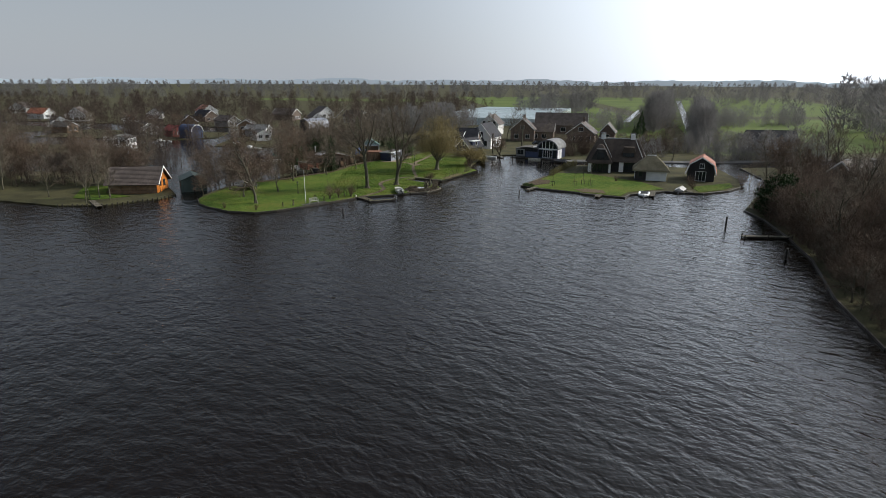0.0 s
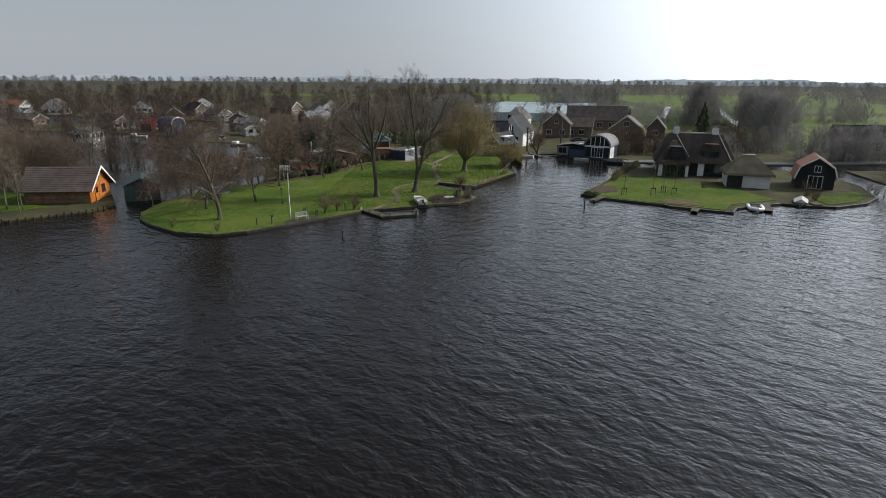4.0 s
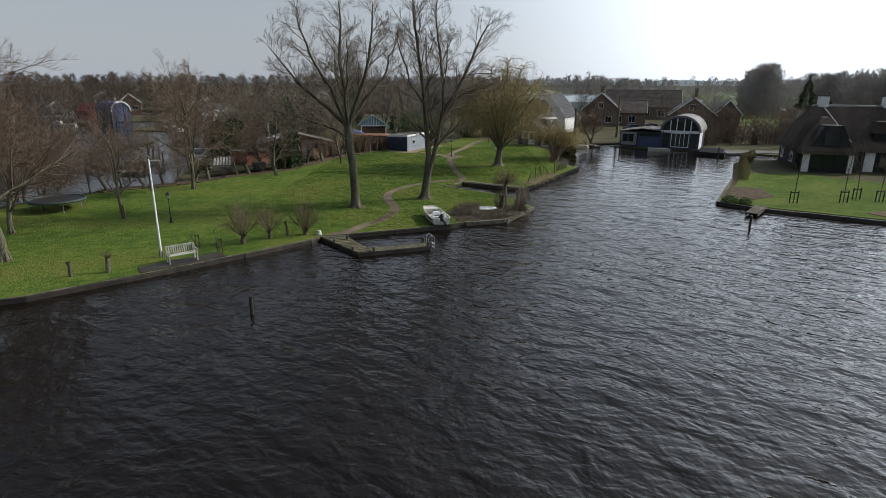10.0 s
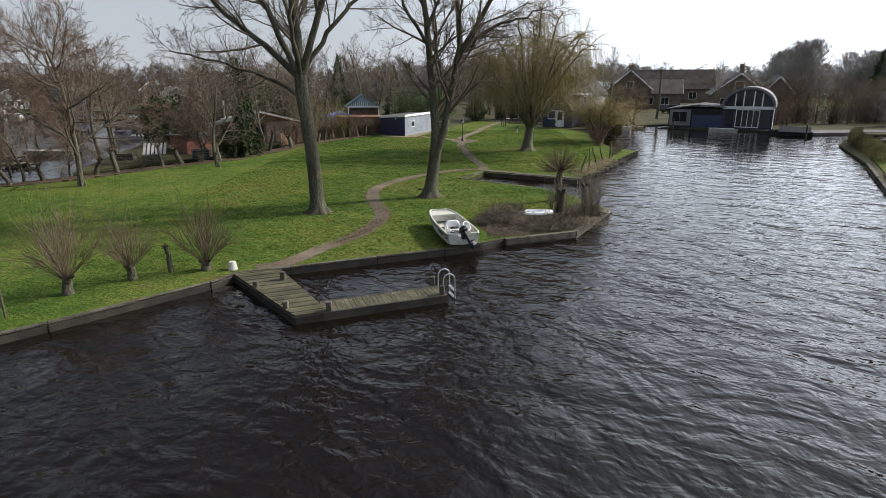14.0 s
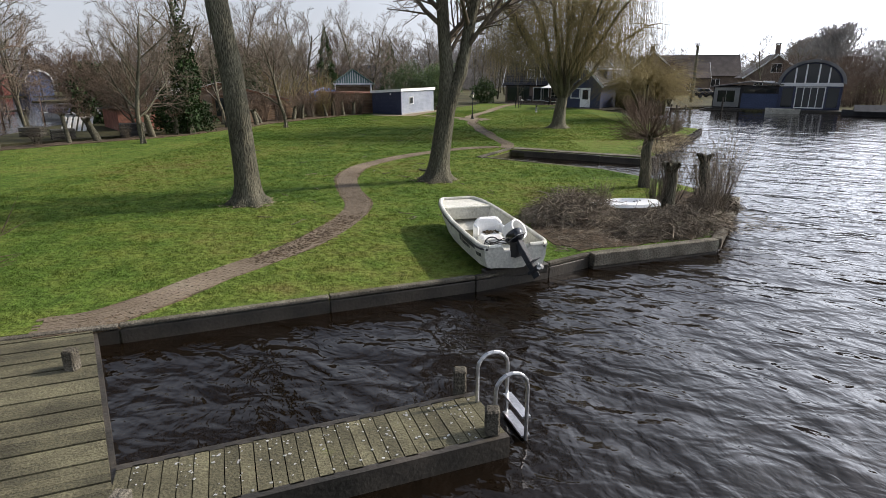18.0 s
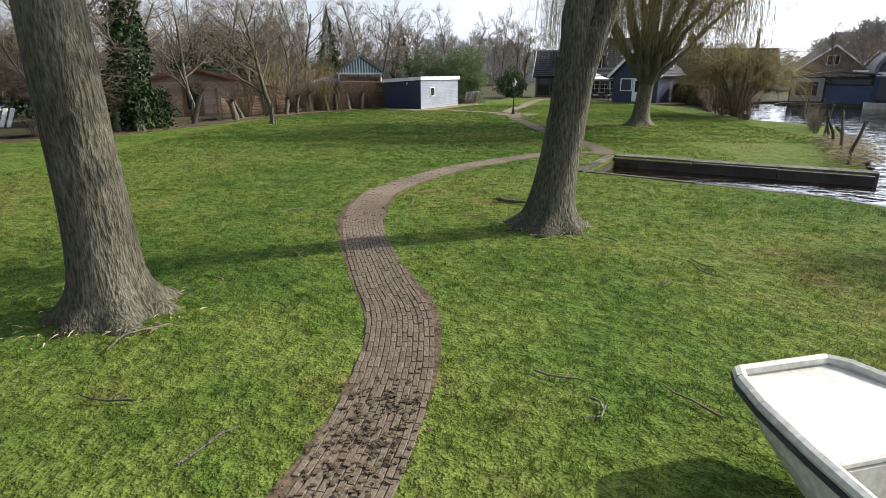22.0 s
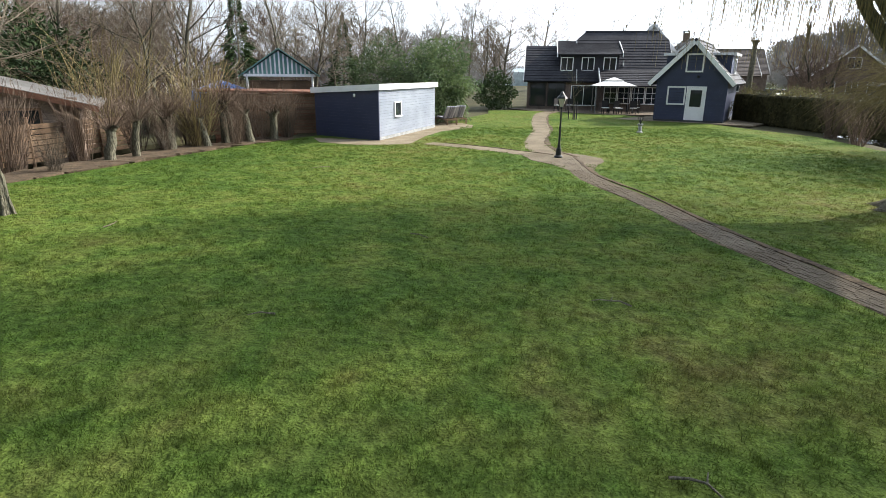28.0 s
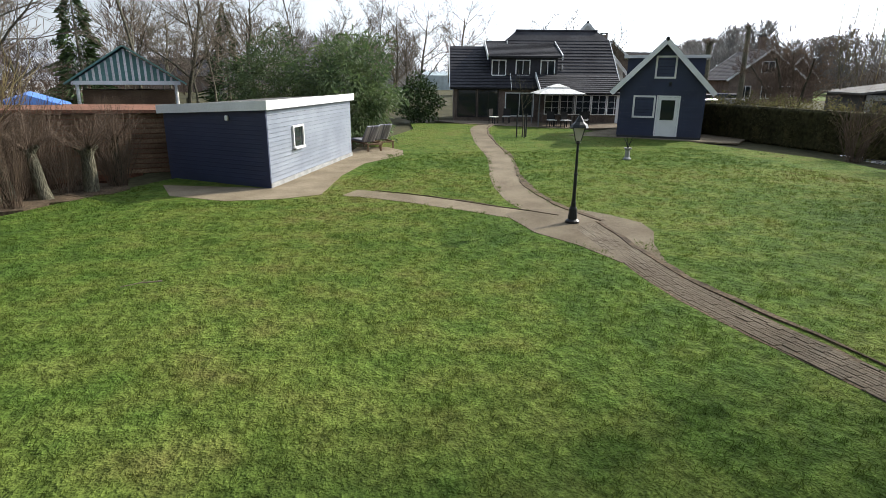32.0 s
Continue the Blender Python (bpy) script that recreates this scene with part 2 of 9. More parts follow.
M = dict(
    water=water_mat(),
    lawn=grass_mat("lawn_grass", 0.92, 0.9),
    blade=grass_mat("grass_blades", 1.12, 0.0),
    meadow=mat("meadow_grass", (0.075, 0.105, 0.028), (0.115, 0.150, 0.040), 0.02, 0.95, 0, 0.3, 1.0, 0.1, (0.19, 0.19, 0.09)),
    soil=mat("reedy_soil", (0.042, 0.040, 0.022), (0.075, 0.070, 0.034), 0.25, 0.95, 0, 0.6, 5.0, 0.1, (0.065, 0.085, 0.026), vary=0.2),
    bark=mat("tree_bark", (0.080, 0.074, 0.052), (0.145, 0.136, 0.098), 2.2, 0.95, 0, 1.0, 30.0, 0.1, (0.135, 0.150, 0.088), (1, 1, 0.28), vary=0.36, depth=0.07),
    twig=mat("bare_twigs", (0.120, 0.097, 0.072), (0.195, 0.160, 0.122), 0.8, 0.9, 0, 0, 6.0, 0.1, vary=0.15),
    redtwig=mat("reddish_twigs", (0.100, 0.072, 0.053), (0.165, 0.121, 0.088), 0.8, 0.9, 0, 0, 6.0, 0.1, vary=0.15),
    willow=mat("willow_strands", (0.20, 0.160, 0.072), (0.30, 0.245, 0.115), 0.8, 0.85, 0, 0, 6.0, 0.15, vary=0.15),
    ever=mat("evergreen_leaves", (0.030, 0.050, 0.020), (0.060, 0.095, 0.032), 1.2, 0.75, 0, 0, 6.0, 0.15, vary=0.25),
    bamboo=twiggy(mat("bamboo_leaves", (0.052, 0.088, 0.034), (0.115, 0.155, 0.060), 1.0, 0.6, 0, 0, 6.0, 0.3, (0.20, 0.21, 0.11), vary=0.25), 0.45),
    ivy=mat("ivy_leaves", (0.018, 0.035, 0.012), (0.040, 0.070, 0.022), 1.2, 0.75, 0, 0, 6.0, 0.15, vary=0.25),
    scrubwood=twiggy(mat("brown_scrub_wood", (0.066, 0.050, 0.040), (0.110, 0.087, 0.071), 0.1, 0.95, 0, 0, 0.8, 0.05, vary=0.2), 0.45),
    # Bare-wood grey, its colour paled to stand in for haze; translucency adds to it.
    hazedwood=twiggy(mat("far_wood_haze_paled", (0.132, 0.127, 0.124), (0.205, 0.197, 0.190), 0.05, 0.95, 0, 0, 0.6, 0.05, vary=0.15), 0.45),
    timber=mat("weathered_timber", (0.070, 0.062, 0.046), (0.145, 0.131, 0.102), 2.6, 0.9, 0, 1.0, 38.0, 0.2, (0.205, 0.205, 0.145), (1, 1, 1), vary=0.34, depth=0.04),
    wettimber=mat("wet_dark_timber", (0.020, 0.018, 0.014), (0.05, 0.042, 0.032), 1.5, 0.5, 0, 0.5, 20.0, 0.4, vary=0.2),
    mossplank=mat("mossy_deck_planks", (0.060, 0.055, 0.033), (0.112, 0.103, 0.060), 2.0, 0.85, 0, 0.8, 40.0, 0.25, (0.115, 0.140, 0.028), vary=0.28),
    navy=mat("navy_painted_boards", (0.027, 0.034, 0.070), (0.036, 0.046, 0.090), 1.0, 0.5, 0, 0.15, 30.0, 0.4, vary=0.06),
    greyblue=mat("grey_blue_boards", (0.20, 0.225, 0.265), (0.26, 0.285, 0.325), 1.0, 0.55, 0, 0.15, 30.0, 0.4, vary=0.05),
    white=mat("white_paint", (0.68, 0.68, 0.66), (0.80, 0.80, 0.78), 1.0, 0.5, 0, 0.1, 30.0, 0.4, vary=0.05),
    cream=mat("weathered_gelcoat", (0.40, 0.39, 0.33), (0.57, 0.56, 0.49), 2.5, 0.5, 0, 0.1, 20.0, 0.35, (0.31, 0.30, 0.21), vary=0.12),
    algae=mat("algae_stained_gelcoat", (0.26, 0.25, 0.13), (0.44, 0.43, 0.32), 1.8, 0.6, 0, 0.1, 20.0, 0.3, (0.50, 0.49, 0.40), vary=0.10),
    black=mat("black_plastic", (0.012, 0.012, 0.013), (0.025, 0.025, 0.027), 3.0, 0.4, 0, 0.1, 30.0, 0.4),
    darkwood=mat("black_tarred_boards", (0.018, 0.017, 0.017), (0.035, 0.033, 0.032), 1.0, 0.7, 0, 0.4, 18.0, 0.3, stretch=(1, 1, 0.3)),
    thatch=mat("old_thatch", (0.045, 0.036, 0.030), (0.085, 0.068, 0.055), 0.5, 0.95, 0, 0.9, 10.0, 0.1, stretch=(1, 1, 0.5), vary=0.15),
    thatchtan=mat("pale_thatch", (0.11, 0.095, 0.06), (0.17, 0.15, 0.10), 0.5, 0.95, 0, 0.9, 10.0, 0.1, vary=0.15),
    tile=mat("dark_roof_tiles", (0.022, 0.022, 0.026), (0.040, 0.040, 0.045), 0.8, 0.75, 0, 0.4, 6.0, 0.2, vary=0.12),
    browntile=mat("brown_roof_tiles", (0.070, 0.056, 0.048), (0.115, 0.092, 0.078), 0.7, 0.7, 0, 0.5, 5.0, 0.3, vary=0.12),
    redtile=mat("red_roof_tiles", (0.22, 0.075, 0.042), (0.33, 0.13, 0.075), 1.0, 0.7, 0, 0.5, 6.0, 0.3, (0.20, 0.15, 0.11), vary=0.15),
    brick=mat("brown_brick_wall", (0.12, 0.09, 0.072), (0.19, 0.145, 0.115), 1.2, 0.9, 0, 0.5, 9.0, 0.2, vary=0.15),
    redbrick=mat("red_brick_wall", (0.20, 0.085, 0.06), (0.30, 0.14, 0.10), 1.5, 0.9, 0, 0.5, 9.0, 0.2, vary=0.15),
    paver=mat("clay_pavers", (0.092, 0.072, 0.050), (0.142, 0.114, 0.082), 0.6, 0.9, 0, 0.6, 30.0, 0.15, (0.160, 0.135, 0.100), vary=0.20),
    sandypaver=mat("sandy_pavers", (0.120, 0.096, 0.066), (0.185, 0.152, 0.108), 0.9, 0.95, 0, 0.6, 30.0, 0.15, (0.21, 0.178, 0.13), vary=0.16),
    gravel=mat("sandy_path", (0.138, 0.109, 0.071), (0.205, 0.168, 0.114), 1.2, 0.95, 0, 0.6, 40.0, 0.15, vary=0.2),
    asphalt=mat("grey_road", (0.11, 0.11, 0.105), (0.17, 0.165, 0.155), 0.5, 0.9, 0, 0.3, 20.0, 0.2),
    plaster=mat("white_plaster", (0.60, 0.60, 0.58), (0.74, 0.74, 0.71), 0.6, 0.85, 0, 0.15, 12.0, 0.2, vary=0.06),
    greyplaster=mat("grey_plaster", (0.22, 0.22, 0.21), (0.32, 0.32, 0.30), 0.6, 0.85, 0, 0.2, 12.0, 0.2, vary=0.08),
    orange=mat("orange_stained_boards", (0.42, 0.13, 0.018), (0.58, 0.20, 0.03), 1.5, 0.6, 0, 0.3, 20.0, 0.3, vary=0.10),
    brownwood=mat("brown_wood", (0.12, 0.075, 0.045), (0.21, 0.14, 0.085), 1.5, 0.85, 0, 0.5, 20.0, 0.25, vary=0.2),
    pinkwood=mat("sun_bleached_boards", (0.26, 0.195, 0.150), (0.38, 0.295, 0.235), 1.2, 0.9, 0, 0.5, 18.0, 0.2, (0.44, 0.37, 0.30), (0.4, 1, 1.6), vary=0.2),
    rustwood=mat("rusty_brown_trim", (0.13, 0.06, 0.038), (0.21, 0.10, 0.06), 1.5, 0.85, 0, 0.4, 18.0, 0.2, vary=0.2),
    greenboard=mat("dark_green_sheet", (0.028, 0.045, 0.040), (0.045, 0.065, 0.058), 0.7, 0.6, 0, 0.2, 12.0, 0.35),
    greenroof=mat("green_metal_sheet", (0.070, 0.160, 0.132), (0.12, 0.23, 0.195), 0.7, 0.5, 0.1, 0.2, 12.0, 0.4),
    metal=mat("galvanised_metal", (0.45, 0.45, 0.45), (0.62, 0.62, 0.62), 3.0, 0.35, 0.9, 0.1, 30.0, 0.5),
    zinc=mat("grey_zinc_roof", (0.15, 0.15, 0.148), (0.22, 0.22, 0.215), 0.6, 0.75, 0.0, 0.2, 6.0, 0.2),
    felt=mat("grey_felt_roof", (0.085, 0.080, 0.072), (0.14, 0.135, 0.125), 0.6, 0.9, 0, 0.4, 15.0, 0.2),
    iron=mat("black_cast_iron", (0.012, 0.014, 0.013), (0.022, 0.025, 0.023), 4.0, 0.45, 0.3, 0.1, 30.0, 0.4),
    lampglass=glass("lantern_glass", (0.45, 0.43, 0.36), 0.15),
    pane=glass("window_glass", (0.016, 0.020, 0.022)),
    greenhouse=mat("greenhouse_glass", (0.42, 0.50, 0.50), (0.55, 0.62, 0.62), 0.15, 0.2, 0, 0.1, 1.0, 0.6),
    blue=mat("blue_sheet", (0.045, 0.060, 0.11), (0.06, 0.08, 0.14), 0.6, 0.6, 0, 0.3, 8.0, 0.3),
    tarp=mat("bright_blue_tarpaulin", (0.05, 0.16, 0.50), (0.09, 0.24, 0.62), 1.5, 0.45, 0, 0.5, 4.0, 0.4),
    redroof=mat("dull_red_sheet", (0.17, 0.035, 0.03), (0.24, 0.06, 0.05), 0.6, 0.7, 0, 0.3, 8.0, 0.3),
    canvas=mat("pale_canvas", (0.58, 0.57, 0.54), (0.70, 0.69, 0.65), 1.0, 0.9, 0, 0.2, 12.0, 0.1),
    stripe=mat("grey_striped_cushion", (0.10, 0.10, 0.13), (0.42, 0.41, 0.42), 9.0, 0.9, 0, 0.2, 30.0, 0.1, stretch=(1, 0.05, 0.05)),
    carblack=mat("black_car_paint", (0.012, 0.013, 0.016), (0.02, 0.022, 0.026), 1.0, 0.15, 0.2, 0, 30.0, 0.6),
    litter=mat("dead_leaf_litter", (0.060, 0.045, 0.030), (0.125, 0.092, 0.060), 3.0, 0.95, 0, 0.9, 18.0, 0.1, vary=0.3),
    brush=mat("dead_grey_stems", (0.085, 0.070, 0.052), (0.20, 0.17, 0.13), 2.0, 0.9, 0, 0, 9.0, 0.1, (0.30, 0.27, 0.21), vary=0.3),
    straw=mat("dry_reed_straw", (0.22, 0.18, 0.11), (0.36, 0.30, 0.19), 3.0, 0.9, 0, 0, 9.0, 0.1, vary=0.25),
    hedge=twiggy(mat("winter_hedge", (0.068, 0.064, 0.029), (0.125, 0.115, 0.052), 1.2, 0.8, 0, 0, 6.0, 0.15, vary=0.3), 0.45),
    greywood=mat("weathered_grey_wood", (0.26, 0.26, 0.225), (0.40, 0.39, 0.345), 2.0, 0.85, 0, 0.4, 25.0, 0.2, vary=0.15),
    stone=mat("grey_stone", (0.26, 0.26, 0.25), (0.40, 0.40, 0.38), 3.0, 0.9, 0, 0.4, 20.0, 0.2),
    darkbase=mat("dark_painted_plinth", (0.03, 0.032, 0.035), (0.05, 0.052, 0.055), 2.0, 0.7, 0, 0.2, 20.0, 0.3),
)


# ---- builders ----
def link(name, me, material, parent=None, label=""):
    if material is not None and not me.materials:
        me.materials.append(material)
    ob = new(name, me)
    if parent is not None:
        ob.parent = parent
    if label:
        ob["label"] = label
    return ob


def mesh_of(name, bm):
    me = bpy.data.meshes.new(name)
    bmesh.ops.recalc_face_normals(bm, faces=bm.faces)
    bm.to_mesh(me)
    bm.free()
    return me


def part(name, bm, material, parent, label=""):
    return link(name, mesh_of(name, bm), material, parent, label)


def pydata(name, verts, faces):
    """A mesh from corners and faces; whole arrays of like faces go in at once."""
    me = bpy.data.meshes.new(name)
    if isinstance(faces, np.ndarray):
        verts = np.asarray(verts, np.float32)
        n, k = faces.shape
        me.vertices.add(len(verts))
        me.vertices.foreach_set("co", verts.ravel())
        me.loops.add(n * k)
        me.loops.foreach_set("vertex_index", faces.astype(np.int32).ravel())
        me.polygons.add(n)
        me.polygons.foreach_set("loop_start", np.arange(0, n * k, k, dtype=np.int32))
        me.update(calc_edges=True)
        return me
    me.from_pydata(verts, [], faces)
    me.update()
    return me


def thing(name, x, y, z, rz, label, category, group="", kind=""):
    e = new(name)
    e.matrix_basis = pose(x, y, z, 0, 0, rz)
    e.empty_display_size = 0.2
    return tagged(e, label, category, group, kind)


def box(bm, x0, y0, z0, x1, y1, z1, m=None):
    vs = [bm.verts.new((x, y, z)) for z in (z0, z1) for x, y in ((x0, y0), (x1, y0), (x1, y1), (x0, y1))]
    if m is not None:
        for v in vs:
            v.co = m @ v.co
    for f in ((3, 2, 1, 0), (4, 5, 6, 7), (0, 1, 5, 4), (1, 2, 6, 5), (2, 3, 7, 6), (3, 0, 4, 7)):
        bm.faces.new([vs[i] for i in f])
    return bm


def boxes(*some, m=None):
    bm = bmesh.new()
    for b in some:
        box(bm, *b, m=m)
    return bm


def prism(pts, z0, z1, bm=None, m=None):
    """An upright slab over a plan outline."""
    bm = bm or bmesh.new()
    lo = [bm.verts.new((x, y, z0)) for x, y in pts]
    hi = [bm.verts.new((x, y, z1)) for x, y in pts]
    if m is not None:
        for v in lo + hi:
            v.co = m @ v.co
    n = len(pts)
    f1, f2 = bm.faces.new(hi), bm.faces.new(lo[::-1])
    for i in range(n):
        bm.faces.new([lo[i], lo[(i + 1) % n], hi[(i + 1) % n], hi[i]])
    if n > 4:
        f1.normal_update(), f2.normal_update()
        bmesh.ops.triangulate(bm, faces=[f1, f2], ngon_method="EAR_CLIP")
    return bm


def extrude_profile(pts, y0, y1, bm=None):
    """A solid with the outline pts in x and z, from y0 to y1."""
    bm = bm or bmesh.new()
    a = [bm.verts.new((x, y0, z)) for x, z in pts]
    b = [bm.verts.new((x, y1, z)) for x, z in pts]
    n = len(pts)
    fs = [bm.faces.new(a), bm.faces.new(b[::-1])]
    for i in range(n):
        bm.faces.new([a[i], b[i], b[(i + 1) % n], a[(i + 1) % n]])
    if n > 4:
        for f in fs:
            f.normal_update()
        bmesh.ops.triangulate(bm, faces=fs, ngon_method="EAR_CLIP")
    return bm


def rod(bm, p, q, r0, r1=None, n=6, cap=True):
    p, q = Vector(p), Vector(q)
    r1 = r0 if r1 is None else r1
    d = (q - p).normalized()
    u = d.cross(Vector((0, 0, 1)) if abs(d.z) < 0.95 else Vector((1, 0, 0))).normalized()
    v = d.cross(u)
    ring = lambda c, r: [bm.verts.new(c + r * (math.cos(t) * u + math.sin(t) * v)) for t in (2 * math.pi * i / n for i in range(n))]
    a, b = ring(p, r0), ring(q, r1)
    for i in range(n):
        bm.faces.new([a[i], a[(i + 1) % n], b[(i + 1) % n], b[i]])
    if cap:
        bm.faces.new(a[::-1])
        bm.faces.new(b)
    return bm


def rods(*some, n=6):
    bm = bmesh.new()
    for s in some:
        rod(bm, *s, n=n)
    return bm


def tube(bm, pts, r, n=6):
    for a, b in zip(pts, pts[1:]):
        rod(bm, a, b, r, r, n)
    return bm


def lathe(bm, prof, n=12, c=(0, 0)):
    rows = [[bm.verts.new((c[0] + r * math.cos(2 * math.pi * i / n), c[1] + r * math.sin(2 * math.pi * i / n), z)) for i in range(n)] for r, z in prof]
    for a, b in zip(rows, rows[1:]):
        for i in range(n):
            bm.faces.new([a[i], a[(i + 1) % n], b[(i + 1) % n], b[i]])
    bm.faces.new(rows[0][::-1])
    bm.faces.new(rows[-1])
    return bm


def bevel(bm, w=0.01):
    bmesh.ops.bevel(bm, geom=list(bm.edges), offset=w, segments=1, affect="EDGES", clamp_overlap=True)
    return bm


FACES = dict(f=lambda w, d: pose(0, -d / 2, 0), b=lambda w, d: pose(0, d / 2, 0, 0, 0, 180), r=lambda w, d: pose(w / 2, 0, 0, 0, 0, 90), l=lambda w, d: pose(-w / 2, 0, 0, 0, 0, -90))


def window(parent, size, face, u, z, w, h, cols=2, rows=1, frame_mat=None, name="window", t=0.07, pane_mat=None, proud=0.05):
    """A framed window on a face of a house: casing, bars and one pane a field."""
    m = FACES[face](*size) @ pose(u, 0, z)
    bm = boxes((-w / 2 - t, -proud, -t, -w / 2, 0.04, h + t), (w / 2, -proud, -t, w / 2 + t, 0.04, h + t), (-w / 2, -proud, h, w / 2, 0.04, h + t), (-w / 2 - 0.03, -proud - 0.05, -t, w / 2 + 0.03, 0.04, 0), m=m)
    for i in range(1, cols):
        x = -w / 2 + w * i / cols
        box(bm, x - t / 3, -proud + 0.01, 0, x + t / 3, 0.03, h, m=m)
    for i in range(1, rows):
        zz = h * i / rows
        box(bm, -w / 2, -proud + 0.012, zz - t / 4, w / 2, 0.028, zz + t / 4, m=m)
    win = part(name, bm, frame_mat or M["white"], parent)
    for i in range(cols):
        x0, x1 = -w / 2 + w * i / cols, -w / 2 + w * (i + 1) / cols
        part("pane", boxes((x0 + 0.01, -0.018, 0.01, x1 - 0.01, 0.012, h - 0.01), m=m), pane_mat or M["pane"], win)
    return win


def door(parent, size, face, u, z, w, h, leaf_mat, glazed=0.0, frame_mat=None):
    m = FACES[face](*size) @ pose(u, 0, z)
    d = part("door", boxes((-w / 2, -0.045, 0, w / 2, 0.02, h), m=m), leaf_mat, parent)
    part("frame", boxes((-w / 2 - 0.08, -0.06, 0, -w / 2 - 0.004, 0.03, h + 0.08), (w / 2 + 0.004, -0.06, 0, w / 2 + 0.08, 0.03, h + 0.08), (-w / 2, -0.06, h + 0.004, w / 2, 0.03, h + 0.08), m=m), frame_mat or M["white"], d)
    if glazed:
        part("pane", boxes((-w * 0.34, -0.055, h * (0.93 - glazed), w * 0.34, -0.03, h * 0.93), m=m), M["pane"], d)
    part("handle", rods((m @ Vector((w * 0.4, -0.09, h * 0.48)), m @ Vector((w * 0.28, -0.09, h * 0.48)), 0.012), (m @ Vector((w * 0.4, -0.04, h * 0.48)), m @ Vector((w * 0.4, -0.09, h * 0.48)), 0.012)), M["metal"], d)
    return d


def roof_run(parent, line, y0, y1, thick, material, name="roof", course=0.0):
    """A roof of that thickness over a line of x, z points, running from y0 to y1; course: the length of the tile rows."""
    bm = bmesh.new()
    for (xa, za), (xb, zb) in zip(line, line[1:]):
        a, b = Vector((xa, 0, za)), Vector((xb, 0, zb))
        d = (b - a).normalized()
        up = Vector((-d.z, 0, d.x))
        if up.z < 0:
            up = -up
        q = [a, b, b + up * thick, a + up * thick]
        extrude_profile([(v.x, v.z) for v in q], y0, y1, bm)
        if course:
            low, high = (a, b) if a.z < b.z else (b, a)
            n = max(2, int((high - low).length / course))
            for i in range(n):
                s, e = low.lerp(high, i / n) + up * (thick + 0.045), low.lerp(high, (i + 1.12) / n) + up * (thick + 0.004)
                s2 = low.lerp(high, i / n) + up * thick
                extrude_profile([(s2.x, s2.z), (e.x, e.z), (s.x, s.z)] if False else [(s.x, s.z), (e.x, e.z), (s2.x, s2.z)], y0 - 0.01, y1 + 0.01, bm)
    return part(name, bm, material, parent)


def barge(parent, line, y, w=0.22, t=0.05, material=None):
    """Boards along the gable's edge."""
    for (xa, za), (xb, zb) in zip(line, line[1:]):
        a, b = Vector((xa, 0, za)), Vector((xb, 0, zb))
        d = (b - a).normalized()
        up = Vector((-d.z, 0, d.x)) if d.x > 0 else Vector((d.z, 0, -d.x))
        q = [a - up * w * 0.35, b - up * w * 0.35, b + up * w * 0.75, a + up * w * 0.75]
        part("barge_board", extrude_profile([(v.x, v.z) for v in q], y, y + t), material or M["white"], parent)


def gable_house(name, x, y, z, rz, w, d, eave, ridge, wall_mat, roof_mat, label, over=0.35, boards=True, course=0.3, category="house", group=""):
    """A house with its ridge along its own y; the gable looks along -y."""
    h = thing(name, x, y, z, rz, label, category, group)
    part("wall", extrude_profile([(-w / 2, -0.3), (w / 2, -0.3), (w / 2, eave), (0, ridge), (-w / 2, eave)], -d / 2, d / 2), wall_mat, h)
    k = (ridge - eave) / (w / 2)
    line = [(-w / 2 - over, eave - k * over + 0.01), (0, ridge + 0.01), (w / 2 + over, eave - k * over + 0.01)]
    roof_run(h, line, -d / 2 - over, d / 2 + over, 0.12, roof_mat, course=course)
    if boards:
        barge(h, line, -d / 2 - over - 0.05)
        barge(h, line, d / 2 + over + 0.004)
    part("ridge_cap", rods(((0, -d / 2 - over, ridge + 0.16), (0, d / 2 + over, ridge + 0.16), 0.10), n=8), roof_mat, h)
    return h


def chimney(parent, x, y, z0, z1, w, material, cap=None):
    c = part("chimney", boxes((x - w / 2, y - w / 2, z0, x + w / 2, y + w / 2, z1)), material, parent)
    part("cap", boxes((x - w / 2 - 0.06, y - w / 2 - 0.06, z1 + 0.16, x + w / 2 + 0.06, y + w / 2 + 0.06, z1 + 0.24), (x - w / 2, y - w / 2, z1 + 0.003, x - w / 2 + 0.1, y + w / 2, z1 + 0.157), (x + w / 2 - 0.1, y - w / 2, z1 + 0.003, x + w / 2, y + w / 2, z1 + 0.157)), cap or M["darkbase"], c)
    return c


# ---- plants ----
THIN = 0.007


